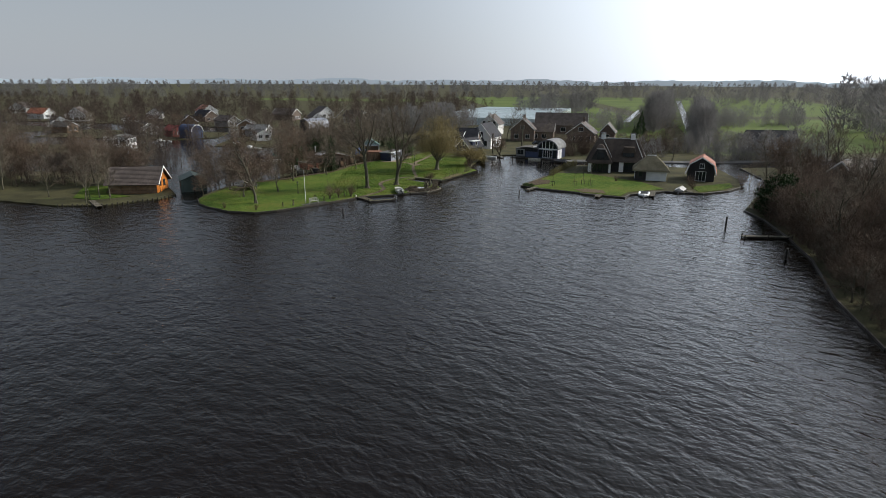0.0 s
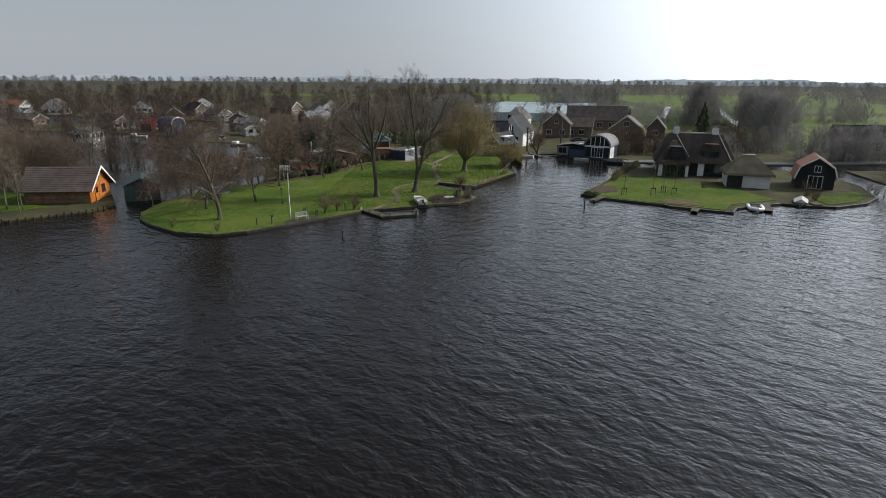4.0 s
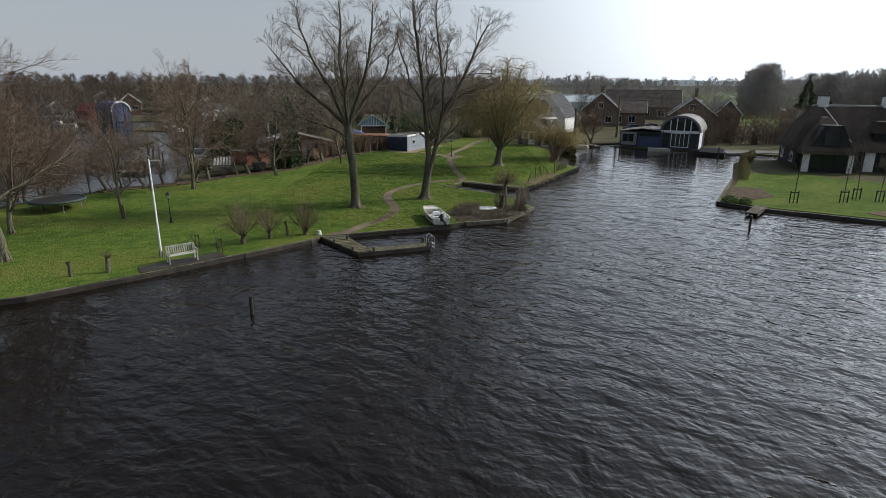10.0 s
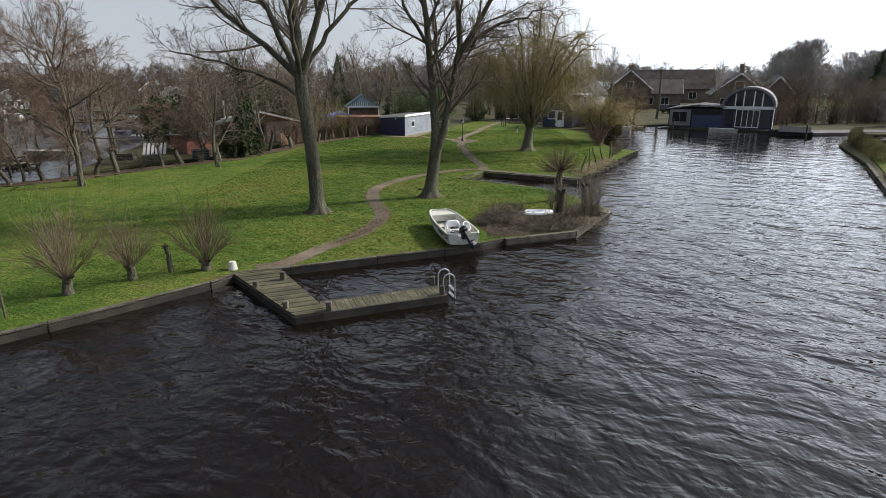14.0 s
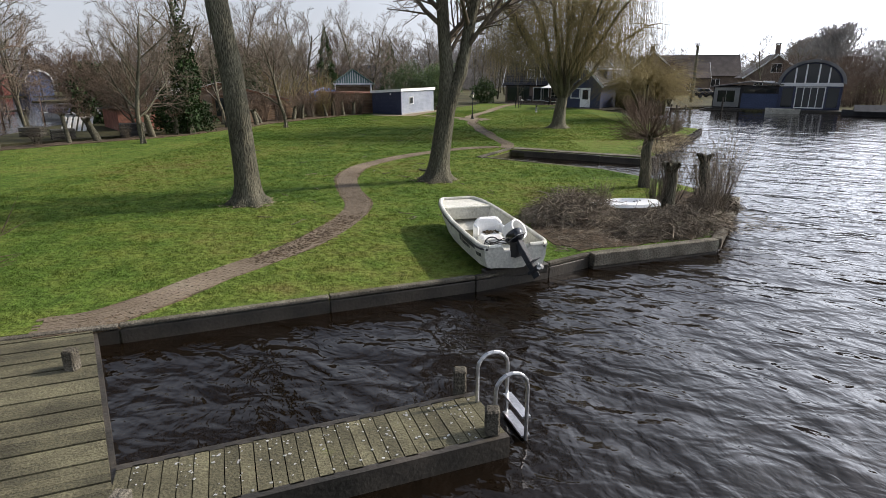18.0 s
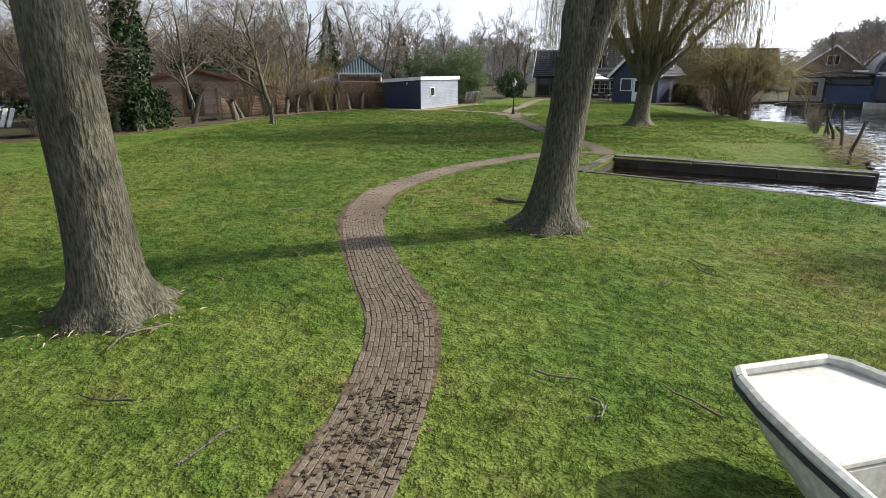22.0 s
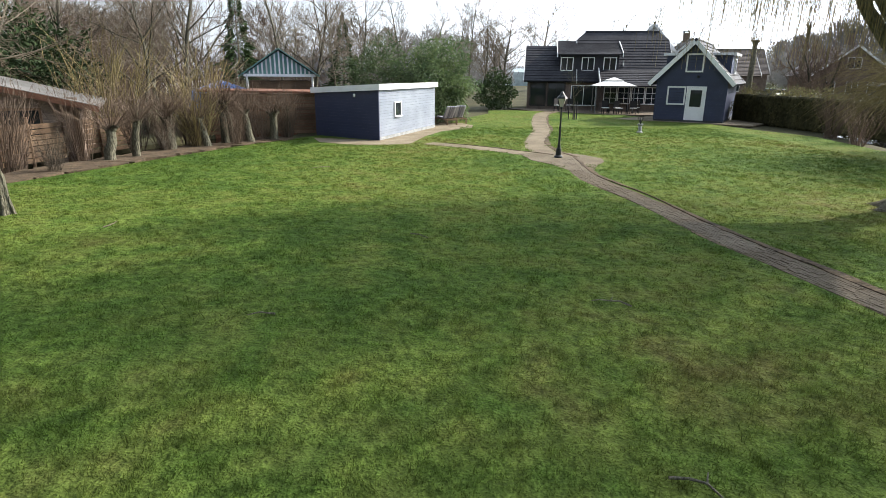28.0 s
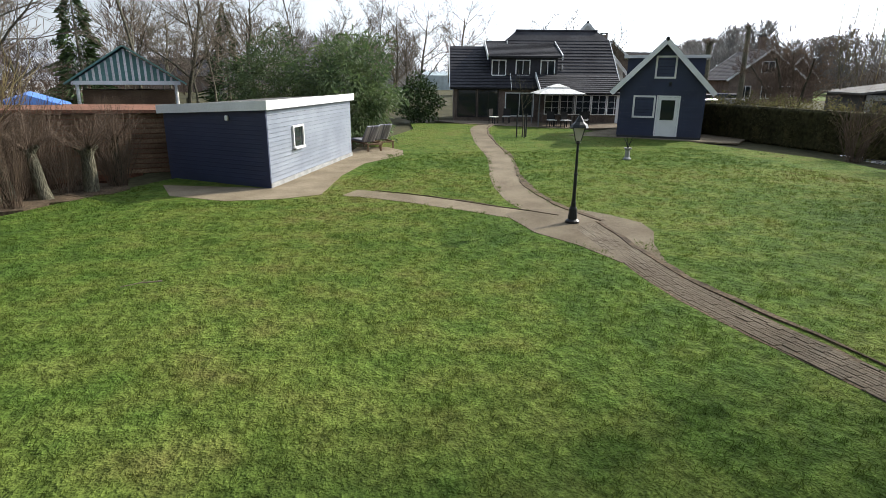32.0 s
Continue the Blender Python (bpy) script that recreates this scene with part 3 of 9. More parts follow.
class Twigs:
    """Collects tapering tubes into one mesh."""

    def __init__(self):
        self.v, self.f, self.k = [], [], 0

    def tube(self, pts, r0, r1, n):
        pts = np.asarray(pts)
        m = len(pts)
        d = np.gradient(pts, axis=0)
        d /= np.linalg.norm(d, axis=1)[:, None] + 1e-9
        ref = np.array((0.0, 0.0, 1.0)) if abs(d[0][2]) < 0.9 else np.array((1.0, 0.0, 0.0))
        u = np.cross(d, ref)
        u /= np.linalg.norm(u, axis=1)[:, None] + 1e-9
        w = np.cross(d, u)
        r = np.linspace(r0, r1, m)[:, None, None]
        a = 2 * np.pi * np.arange(n) / n
        ring = pts[:, None] + r * (np.cos(a)[None, :, None] * u[:, None] + np.sin(a)[None, :, None] * w[:, None])
        self.v.append(ring.reshape(-1, 3))
        i = np.arange(n)
        j = (i + 1) % n
        o = self.k + np.arange(m - 1)[:, None] * n
        self.f.append(np.stack([o + i, o + j, o + n + j, o + n + i], 2).reshape(-1, 4))
        self.k += m * n

    def mesh(self, name):
        me = pydata(name, np.concatenate(self.v), np.concatenate(self.f))
        me.polygons.foreach_set("use_smooth", [True] * len(me.polygons))
        return me


def grow(rng, wood, fine, p, d, length, r, level, plan, lift, wiggle):
    """One branch and, from it, its own. plan: for each level children, their length against this one's, their angle."""
    seg = (7, 5, 3, 2, 2, 2)[min(level, 5)]
    sides = (10, 6, 4, 3, 3, 3)[min(level, 5)]
    pts = [np.array(p, float)]
    d = np.array(d, float)
    for _ in range(seg):
        d = d + rng.normal(0, wiggle, 3) + np.array((0, 0, lift))
        d /= np.linalg.norm(d)
        pts.append(pts[-1] + d * length / seg)
    last = level >= len(plan)
    r1 = r * (0.25 if last else 0.42)
    (wood if level < 2 else fine).tube(pts, r, r1, sides)
    if last:
        return
    count, ratio, angle, start = plan[level]
    pts = np.array(pts)
    for i in range(count):
        s = start + (1 - start) * (i + rng.uniform(0.1, 0.9)) / count
        x = s * seg
        k = min(int(x), seg - 1)
        q = pts[k] + (pts[k + 1] - pts[k]) * (x - k)
        ax = (pts[k + 1] - pts[k]) / (np.linalg.norm(pts[k + 1] - pts[k]) + 1e-9)
        turn = rng.uniform(0, 2 * np.pi) if level else 2.4 * i + rng.uniform(-0.4, 0.4)
        side = np.cross(ax, (0.3, 0.5, 0.8))
        side /= np.linalg.norm(side) + 1e-9
        other = np.cross(ax, side)
        a = radians(angle) * rng.uniform(0.7, 1.25)
        nd = ax * math.cos(a) + (side * math.cos(turn) + other * math.sin(turn)) * math.sin(a)
        rr = r + (r1 - r) * s
        grow(rng, wood, fine, q, nd, length * ratio * rng.uniform(0.75, 1.2) * (1.15 - 0.45 * s), max(rr * 0.55, THIN), level + 1, plan, lift, wiggle)


def bare_tree(seed, height, r, plan, lean=(0, 0), lift=0.05, wiggle=0.09, trunk=0.75):
    rng = np.random.default_rng(seed)
    wood, fine = Twigs(), Twigs()
    grow(rng, wood, fine, (0, 0, -0.1), (lean[0], lean[1], 1), height * trunk, r, 0, plan, lift, wiggle)
    a = rng.uniform(0, 6.28, 9)
    for t in a:
        c, s = math.cos(t), math.sin(t)
        wood.tube([(c * r * 2.1, s * r * 2.1, -0.12), (c * r * 1.25, s * r * 1.25, 0.06), (c * r * 0.72, s * r * 0.72, 0.5), (c * r * 0.3, s * r * 0.3, 1.3)], r * 0.34, r * 0.2, 6)
    return wood.mesh("trunk"), fine.mesh("crown")


def tree(pair, x, y, z, rz, scale, label, name="tree", category="tree", group="", twig=None, bark=None):
    t = thing(name, x, y, z, rz, label, category, group)
    t.scale = (scale, scale, scale) if not isinstance(scale, tuple) else scale
    link("trunk", pair[0], bark or M["bark"], t)
    link("crown", pair[1], twig or M["twig"], t)
    return t


def shrub_mesh(seed, n, height, spread, r=0.012, sub=4, foot=0.15, curl=0.06):
    rng = np.random.default_rng(seed)
    w = Twigs()
    for _ in range(n):
        a, f = rng.uniform(0, 6.28), rng.uniform(0, foot)
        o = rng.uniform(0.1, 1) * spread / height
        d = np.array((math.cos(a) * o, math.sin(a) * o, 1.0))
        grow(rng, w, w, (f * math.cos(a), f * math.sin(a), 0), d / np.linalg.norm(d), height * rng.uniform(0.55, 1.1), r * rng.uniform(0.6, 1.2), 3, [None, None, None, (sub, 0.45, 28, 0.25)], 0.04, curl)
    return w.mesh("twigs")


def leaves_mesh(seed, n, centre, radii, size, slim=0.4, droop=0.0, hollow=0.55):
    """Many single leaves in a lumpy body."""
    rng = np.random.default_rng(seed)
    d = rng.normal(0, 1, (n, 3))
    d /= np.linalg.norm(d, axis=1)[:, None]
    lump = 1 + 0.22 * np.sin(5 * d[:, :1] + seed) * np.cos(4 * d[:, 1:2]) + 0.16 * np.sin(9 * d[:, 2:3] + 2 * d[:, :1])
    p = np.array(centre) + d * lump * np.array(radii) * rng.uniform(hollow, 1.05, (n, 1))
    ax = d * 0.6 + rng.normal(0, 0.6, (n, 3)) + np.array((0, 0, -droop))
    ax /= np.linalg.norm(ax, axis=1)[:, None]
    sd = np.cross(ax, rng.normal(0, 1, (n, 3)))
    sd /= np.linalg.norm(sd, axis=1)[:, None]
    s = size * rng.uniform(0.6, 1.3, (n, 1))
    v = np.stack([p, p + ax * s * 0.5 + sd * s * slim * 0.5, p + ax * s, p + ax * s * 0.5 - sd * s * slim * 0.5], 1).reshape(-1, 3)
    f = np.arange(4 * n).reshape(-1, 4)
    return pydata("leaves", v, f)


def fuzz(rng, n, h, w, r=0.05):
    """A rough bare tree for the distance: a stem and n thin slivers that rise and spread. Returns corners (m, 3, 3)."""
    t = rng.uniform(0.05, 1.0, n)
    a = rng.uniform(0, 2 * np.pi, n)
    rad = w * np.sqrt(rng.uniform(0, 1, n)) * np.sin(np.pi * np.clip(t * 0.62 + 0.22, 0, 1)) ** 0.8 * np.clip(1.9 - 1.55 * t, 0.0, 1.0) * (0.8 + 0.25 * np.sin(3 * a + h))
    p = np.stack([rad * np.cos(a), rad * np.sin(a), h * t], 1)
    d = np.stack([np.cos(a) * 0.6, np.sin(a) * 0.6, np.full(n, 0.9)], 1) + rng.normal(0, 0.35, (n, 3))
    d *= (h * 0.13 * rng.uniform(0.5, 1.3, n) / np.linalg.norm(d, axis=1))[:, None]
    s = np.cross(d, rng.normal(0, 1, (n, 3)))
    s *= (r * rng.uniform(0.6, 1.6, n) / (np.linalg.norm(s, axis=1) + 1e-9))[:, None]
    tri = np.stack([p - s, p + s, p + d], 1)
    stem = np.array([[(-0.12, 0, 0), (0.12, 0, 0), (0, 0, h * 0.8)], [(0, -0.12, 0), (0, 0.12, 0), (0, 0, h * 0.8)]])
    return np.concatenate([tri, stem])


def wood(name, seed, places, label, per=260, r=0.08, material=None, squash=1.0):
    """A stand of far bare trees, one object. places: rows of x, y, height, half width."""
    rng = np.random.default_rng(seed)
    out = []
    for x, y, h, w in places:
        k = fuzz(rng, int(per * 1.35), h, w, r * 0.72 * h / 10)
        out.append(k + np.array((x, y, 0.3)))
    v = np.concatenate(out).reshape(-1, 3)
    f = np.arange(len(v)).reshape(-1, 3)
    me = pydata(name, v, f)
    return tagged(link(name, me, material or M["hazedwood"]), label, "trees", kind="stuff")


PLAN4 = [(12, 0.52, 48, 0.22), (8, 0.55, 42, 0.2), (6, 0.55, 40, 0.2), (5, 0.5, 38, 0.15)]
PLAN3 = [(11, 0.48, 45, 0.22), (7, 0.5, 40, 0.2), (6, 0.5, 40, 0.15)]
THIN = 0.0085
FINE = [bare_tree(20 + i, 9.0, 0.15, PLAN4, (0.05 * (i % 3 - 1), 0.04 * (i % 2)), 0.05, 0.10, 0.8) for i in range(4)]
THIN = 0.011
KINDS = [bare_tree(25 + i, 9.0, 0.13, [(11, 0.5, 46, 0.22), (7, 0.54, 42, 0.2), (5, 0.54, 40, 0.15), (4, 0.5, 38, 0.15)], (0.05 * (i % 3 - 1), 0.04 * (i % 2)), 0.05, 0.10, 0.82) for i in range(4)]
SLIM = [bare_tree(30 + i, 10.0, 0.095, [(13, 0.30, 38, 0.25), (7, 0.52, 36, 0.2), (5, 0.5, 36, 0.15), (3, 0.5, 36, 0.15)], (0.05 * (i - 1), 0.02), 0.05, 0.07, 0.95) for i in range(3)]
THIN = 0.006
SHRUBS = [shrub_mesh(40 + i, 46, 2.0, 1.0, 0.012, 4, 0.25) for i in range(3)]


def fan_mesh(seed, n, length, low, r=0.009, sub=2):
    """Shoots that spread on all sides from one head; low: the least upward slope."""
    rng = np.random.default_rng(seed)
    w = Twigs()
    for _ in range(n):
        a, s = rng.uniform(0, 6.28), rng.uniform(low, 1.0)
        c = math.sqrt(max(0.0, 1 - s * s))
        d = (math.cos(a) * c, math.sin(a) * c, s)
        grow(rng, w, w, (0.06 * d[0], 0.06 * d[1], 0.0), d, length * rng.uniform(0.55, 1.1), r * rng.uniform(0.6, 1.2), 3, [None, None, None, (sub, 0.5, 22, 0.3)], 0.03, 0.07)
    return w.mesh("twigs")


WHIPS = [fan_mesh(50, 90, 1.35, 0.35), fan_mesh(51, 80, 1.3, 0.5)]
BALL = fan_mesh(53, 210, 1.0, -0.15, 0.008, 3)


def shrub(kind, x, y, z, s, label, group="shrubs", material=None, name="shrub", rz=0):
    ob = link(name, kind, None)
    if not kind.materials:
        kind.materials.append(M["redtwig"])
    ob.matrix_basis = pose(x, y, z, 0, 0, rz) @ (Matrix.Diagonal((s, s, s, 1)) if not isinstance(s, tuple) else Matrix.Diagonal((*s, 1)))
    if material is not None:
        ob.material_slots[0].link = "OBJECT"
        ob.material_slots[0].material = material
    return tagged(ob, label, "shrub", group)


def pollard(x, y, z, h, r, label, rz=0, whip=None, lean=(0, 0), wscale=1.0, wmat=None, group="pollard willows"):
    t = thing("pollard_willow", x, y, z, rz, label, "tree", group)
    rng = np.random.default_rng(int(abs(x * 100 + y * 37)))
    w = Twigs()
    top = np.array((lean[0] * h, lean[1] * h, h))
    w.tube([(0, 0, -0.1), top * 0.35 + rng.normal(0, 0.03, 3), top * 0.7 + rng.normal(0, 0.03, 3), top], r * 1.2, r * 0.85, 8)
    for a in rng.uniform(0, 6.28, 5):
        d = np.array((math.cos(a), math.sin(a), 0.5))
        w.tube([top - np.array((0, 0, r)), top + d * r * 0.9, top + d * r * 1.5], r * 0.6, r * 0.35, 6)
    w.tube([top - np.array((0, 0, 0.05)), top + np.array((0, 0, r * 0.6))], r * 0.95, r * 0.6, 8)
    link("trunk", w.mesh("trunk"), M["bark"], t)
    if whip is not None:
        c = link("crown", whip, None, t)
        c.matrix_basis = pose(*top, 0, 0, rz) @ Matrix.Diagonal((wscale, wscale, wscale, 1) if not isinstance(wscale, tuple) else (*wscale, 1))
        if not whip.materials:
            whip.materials.append(M["redtwig"])
        if wmat is not None:
            c.material_slots[0].link = "OBJECT"
            c.material_slots[0].material = wmat
    return t


# ---- water and land ----
WATER = 0.33
LAWN = 0.60
me = pydata("lake", [(-4000, -900, WATER), (4000, -900, WATER), (4000, 4200, WATER), (-4000, 4200, WATER)], [(0, 1, 2, 3)])
tagged(link("water", me, M["water"]), "dark brown lake water with wind ripples", "water", kind="structure")

SHORE = [(-43.6, 96.1), (-41.7, 92.3), (-39.6, 90.1), (-34.8, 86.8), (-30.3, 86.0), (-27.4, 87.6), (-24.4, 90.4), (-20.0, 94.8), (-17.0, 98.0), (-16.5, 98.95), (-14.9, 99.55), (-12.1, 100.75), (-9.7, 101.75), (-8.3, 102.55), (-7.4, 103.2), (-4.4, 104.35), (-2.0, 108.8), (-2.9, 111.6), (-4.5, 114.2), (-9.0, 117.3), (-7.6, 120.0), (-1.9, 116.9), (5.9, 131.4), (4.6, 134.0), (4.6, 140.0), (6.5, 147.0)]
GARDEN = SHORE + [(9.0, 156.0), (14.0, 160.5), (19.5, 161.0), (19.5, 154.4), (31.0, 153.6), (33.0, 149.0), (36.0, 146.5), (130.0, 160.0), (400.0, 240.0), (400.0, 420.0), (-420.0, 420.0), (-420.0, 330.0), (-130.0, 262.0), (-60.0, 236.0), (-34.0, 205.0), (-28.0, 170.0), (-19.5, 149.0), (-22.2, 143.4), (-25.4, 135.6), (-27.8, 127.4), (-32.6, 121.4), (-34.8, 117.6), (-40.4, 113.0), (-43.4, 107.6), (-44.2, 100.2)]
NEIGHBOUR = [(-36.6, 120.6), (-34.6, 123.6), (-30.0, 128.8), (-27.6, 136.6), (-24.8, 144.0), (-22.6, 150.6), (-31.0, 171.0), (-38.0, 190.0), (-45.0, 178.0), (-43.5, 160.0), (-43.5, 148.0), (-41.5, 139.0), (-39.5, 130.0)]
CABIN_ISLE = [(-130.0, 104.0), (-90.0, 95.5), (-75.5, 93.4), (-64.0, 90.0), (-56.5, 90.6), (-50.6, 96.2), (-49.2, 99.8), (-51.8, 104.0), (-58.0, 113.0), (-64.0, 121.0), (-84.0, 125.0), (-130.0, 128.0)]
THATCH_LOT = [(13.8, 112.0), (16.2, 109.5), (24.0, 104.9), (24.1, 104.2), (31.0, 100.9), (32.6, 103.6), (40.4, 107.2), (43.4, 105.6), (46.6, 105.2), (52.6, 108.0), (57.0, 112.4), (61.0, 122.0), (63.5, 138.5), (30.0, 142.0), (26.0, 136.5), (20.4, 124.0)]
WOODED_BANK = [(33.0, 26.0), (34.4, 41.0), (37.4, 52.0), (42.6, 64.4), (45.4, 74.8), (47.4, 84.6), (47.4, 91.0), (54.0, 101.0), (61.0, 110.5), (66.5, 123.0), (69.4, 139.0), (150.0, 150.0), (400.0, 225.0), (900.0, 250.0), (900.0, -200.0), (60.0, -60.0), (36.0, 5.0)]
MARINA = [[(-150.0, 205.0), (-96.0, 196.0), (-84.0, 205.0), (-88.0, 226.0), (-150.0, 236.0)], [(-74.0, 178.0), (-58.0, 176.0), (-50.0, 186.0), (-44.0, 200.0), (-62.0, 222.0), (-78.0, 204.0)], [(-300.0, 240.0), (-170.0, 216.0), (-160.0, 238.0), (-210.0, 268.0), (-300.0, 280.0)], [(-210.0, 140.0), (-120.0, 150.0), (-100.0, 166.0), (-120.0, 180.0), (-215.0, 186.0)]]
FAR = [[(-3000.0, 420.0), (3000.0, 420.0), (3000.0, 4000.0), (-3000.0, 4000.0)], [(400.0, 240.0), (3000.0, 240.0), (3000.0, 420.0), (400.0, 420.0)]]
LANDS = FAR + [GARDEN, NEIGHBOUR, CABIN_ISLE, THATCH_LOT, WOODED_BANK] + MARINA
bm = bmesh.new()
for outline in LANDS:
    prism(outline, -1.2, 0.5, bm)
ground = tagged(part("ground", bm, M["soil"], None), "flat low-lying land with rough grass and soil", "ground", kind="structure")

# lawns, laid a little above the soil
LAWN_MAIN = SHORE[:-3] + [(4.0, 136.0), (4.0, 141.0), (5.2, 147.5), (4.4, 150.6), (3.0, 158.0), (-1.0, 166.2), (-8.0, 167.4), (-8.6, 163.0), (-11.4, 157.0), (-12.2, 154.0), (-18.6, 147.4), (-21.0, 143.2), (-24.4, 135.7), (-26.6, 127.2), (-31.4, 121.4), (-33.8, 116.8), (-38.8, 112.8), (-42.4, 107.4), (-43.2, 100.0)]


def shrink(pts, d):
    """The outline moved inwards by about d metres."""
    n, out = len(pts), []
    area = sum(pts[i][0] * pts[(i + 1) % n][1] - pts[(i + 1) % n][0] * pts[i][1] for i in range(n))
    s = 1 if area > 0 else -1
    for i in range(n):
        a, b, c = Vector(pts[i - 1]), Vector(pts[i]), Vector(pts[(i + 1) % n])
        u, v = (b - a).normalized(), (c - b).normalized()
        k = Vector((-(u.y + v.y), u.x + v.x)) * s
        k = k.normalized() if k.length > 1e-6 else Vector((-u.y, u.x)) * s
        out.append(tuple(b + k * d))
    return out


tagged(part("lawn", prism(shrink(LAWN_MAIN, 0.12), 0.4, LAWN), M["lawn"], None), "mown green lawn of a waterside garden", "lawn", kind="structure")
LAWN_RIGHT = [(14.6, 112.2), (16.6, 110.2), (24.2, 105.7), (30.6, 102.2), (33.0, 106.0), (41.0, 109.6), (39.0, 117.5), (30.0, 128.5), (23.5, 128.5)]
tagged(part("lawn", prism(LAWN_RIGHT, 0.4, 0.56), M["lawn"], None), "bright green lawn in front of the thatched house", "lawn", kind="structure")
tagged(part("lawn", prism([(46.6, 106.6), (52.0, 109.2), (55.6, 112.6), (57.0, 117.0), (47.0, 112.0)], 0.4, 0.56), M["lawn"], None), "small lawn beside the gambrel cottage", "lawn", kind="structure")
tagged(part("lawn", prism([(-70.0, 106.4), (-65.4, 96.0), (-61.0, 94.6), (-56.4, 98.0), (-62.2, 100.4), (-66.4, 109.4)], 0.4, 0.57), M["lawn"], None), "grass strip before the orange cabin", "lawn", kind="structure")
FIELDS = [[(72, 162), (180, 182), (240, 330), (120, 330)], [(54, 205), (78, 205), (112, 330), (64, 330)], [(120, 345), (270, 360), (420, 760), (150, 760)], [(40, 345), (104, 345), (130, 760), (0, 760)], [(290, 330), (520, 300), (900, 700), (480, 760)], [(-30, 560), (-20, 640), (-220, 660), (-200, 600)]]
for outline in FIELDS:
    tagged(part("meadow", prism(outline, 0.3, 0.55), M["meadow"], None), "flat green polder meadow", "field", kind="structure")
for outline in ([(86, 300), (89.5, 300), (135, 424), (131, 424)], [(99, 250), (102.5, 250), (240, 633), (235, 633)]):
    tagged(part("ditch", prism(outline, 0.3, 0.57), M["water"], None), "straight polder ditch full of water", "water", kind="structure")
tagged(part("road", prism([(30.0, 147.5), (36.0, 148.2), (64.0, 146.6), (100.0, 153.0), (180.0, 168.0), (179.0, 172.0), (99.0, 156.6), (64.0, 150.2), (36.0, 151.6), (29.0, 151.0)], 0.3, 0.58), M["asphalt"], None), "narrow grey lane along the dike", "road", kind="structure")


# ---- the house behind the garden ----
HR = -102.4
hx, hy = 1.17 + 0.215 * 4.5, 168.65 + 0.977 * 4.5  # middle of the main block, behind the facade


def on_front(s, back):
    """A place s metres along the facade from its left end and back metres behind it."""
    return -4.35 + 0.977 * s - (-0.215) * back, 169.95 - 0.214 * s + 0.977 * back


x, y = on_front(7.8, 4.5)
house = thing("main_house", x, y, LAWN, HR, "brick house with a long dark tiled roof and dormer", "house")
HS = (9.0, 7.0)
CUT = 5.45  # height of the half-hips
cx = 4.5 * (6.15 - CUT) / (6.15 - 2.35)
part("wall", extrude_profile([(-4.5, -0.3), (4.5, -0.3), (4.5, 2.35), (cx, CUT - 0.1), (-cx, CUT - 0.1), (-4.5, 2.35)], -3.5, 3.5), M["brick"], house)
for s in (-1, 1):
    roof_run(house, [(s * 4.8, 2.10), (s * cx, CUT)], -3.8, 3.8, 0.12, M["tile"], "roof", 0.33)
    for yy in (-3.85, 3.81):
        barge(house, [(s * 4.8, 2.10), (s * cx, CUT)] if s < 0 else [(s * cx, CUT), (s * 4.8, 2.10)], yy)
ring = [(-cx - 0.05, -3.85), (cx + 0.05, -3.85), (cx + 0.05, 3.85), (-cx - 0.05, 3.85)]
v = [(a, b, CUT - 0.02) for a, b in ring] + [(a * 1.06, b * 1.01, CUT + 0.12) for a, b in ring] + [(0, -3.05, 6.32), (0, 3.05, 6.32)]
link("half_hip_roof", pydata("half_hip_roof", v, [(3, 2, 1, 0), (0, 1, 5, 4), (1, 2, 6, 5), (2, 3, 7, 6), (3, 0, 4, 7), (4, 5, 8), (6, 7, 9), (5, 6, 9, 8), (7, 4, 8, 9)]), M["tile"], house)
part("ridge_cap", rods(((0, -3.1, 6.32), (0, 3.1, 6.32), 0.10), n=8), M["tile"], house)
part("wing_wall", extrude_profile([(0.4, -0.3), (4.5, -0.3), (4.5, 2.35), (1.1, 5.0), (0.4, 5.0)], -7.8, -3.52), M["brick"], house)
roof_run(house, [(4.8, 2.12), (1.1, 5.0), (-2.2, 2.5)], -8.1, -3.86, 0.12, M["tile"], "wing_roof", 0.33)
barge(house, [(-2.2, 2.5), (1.1, 5.0), (4.8, 2.12)], -8.15, 0.24)
# dormer with three windows
part("dormer", boxes((1.2, -5.2, 2.95, 3.75, -0.5, 4.35)), M["tile"], house)
roof_run(house, [(4.15, 4.25), (0.4, 5.45)], -5.45, -0.25, 0.10, M["tile"], "dormer_roof", 0.3)
for yy in (-5.5, -0.28):
    part("dormer_board", extrude_profile([(4.2, 4.1), (4.2, 4.45), (0.5, 5.68), (0.5, 5.3)], yy, yy + 0.06), M["white"], house)
for u in (-4.55, -2.85, -1.1):
    window(house, (7.5, 7.0), "r", u - 0.1, 3.1, 0.90, 0.95, 2)
for u, w, cols in ((-6.9, 1.2, 1), (-5.4, 1.3, 2)):
    window(house, HS, "r", u, 0.3, w, 1.75, cols, 1, M["darkwood"])
window(house, HS, "r", -3.2, 0.35, 1.9, 1.5, 2)
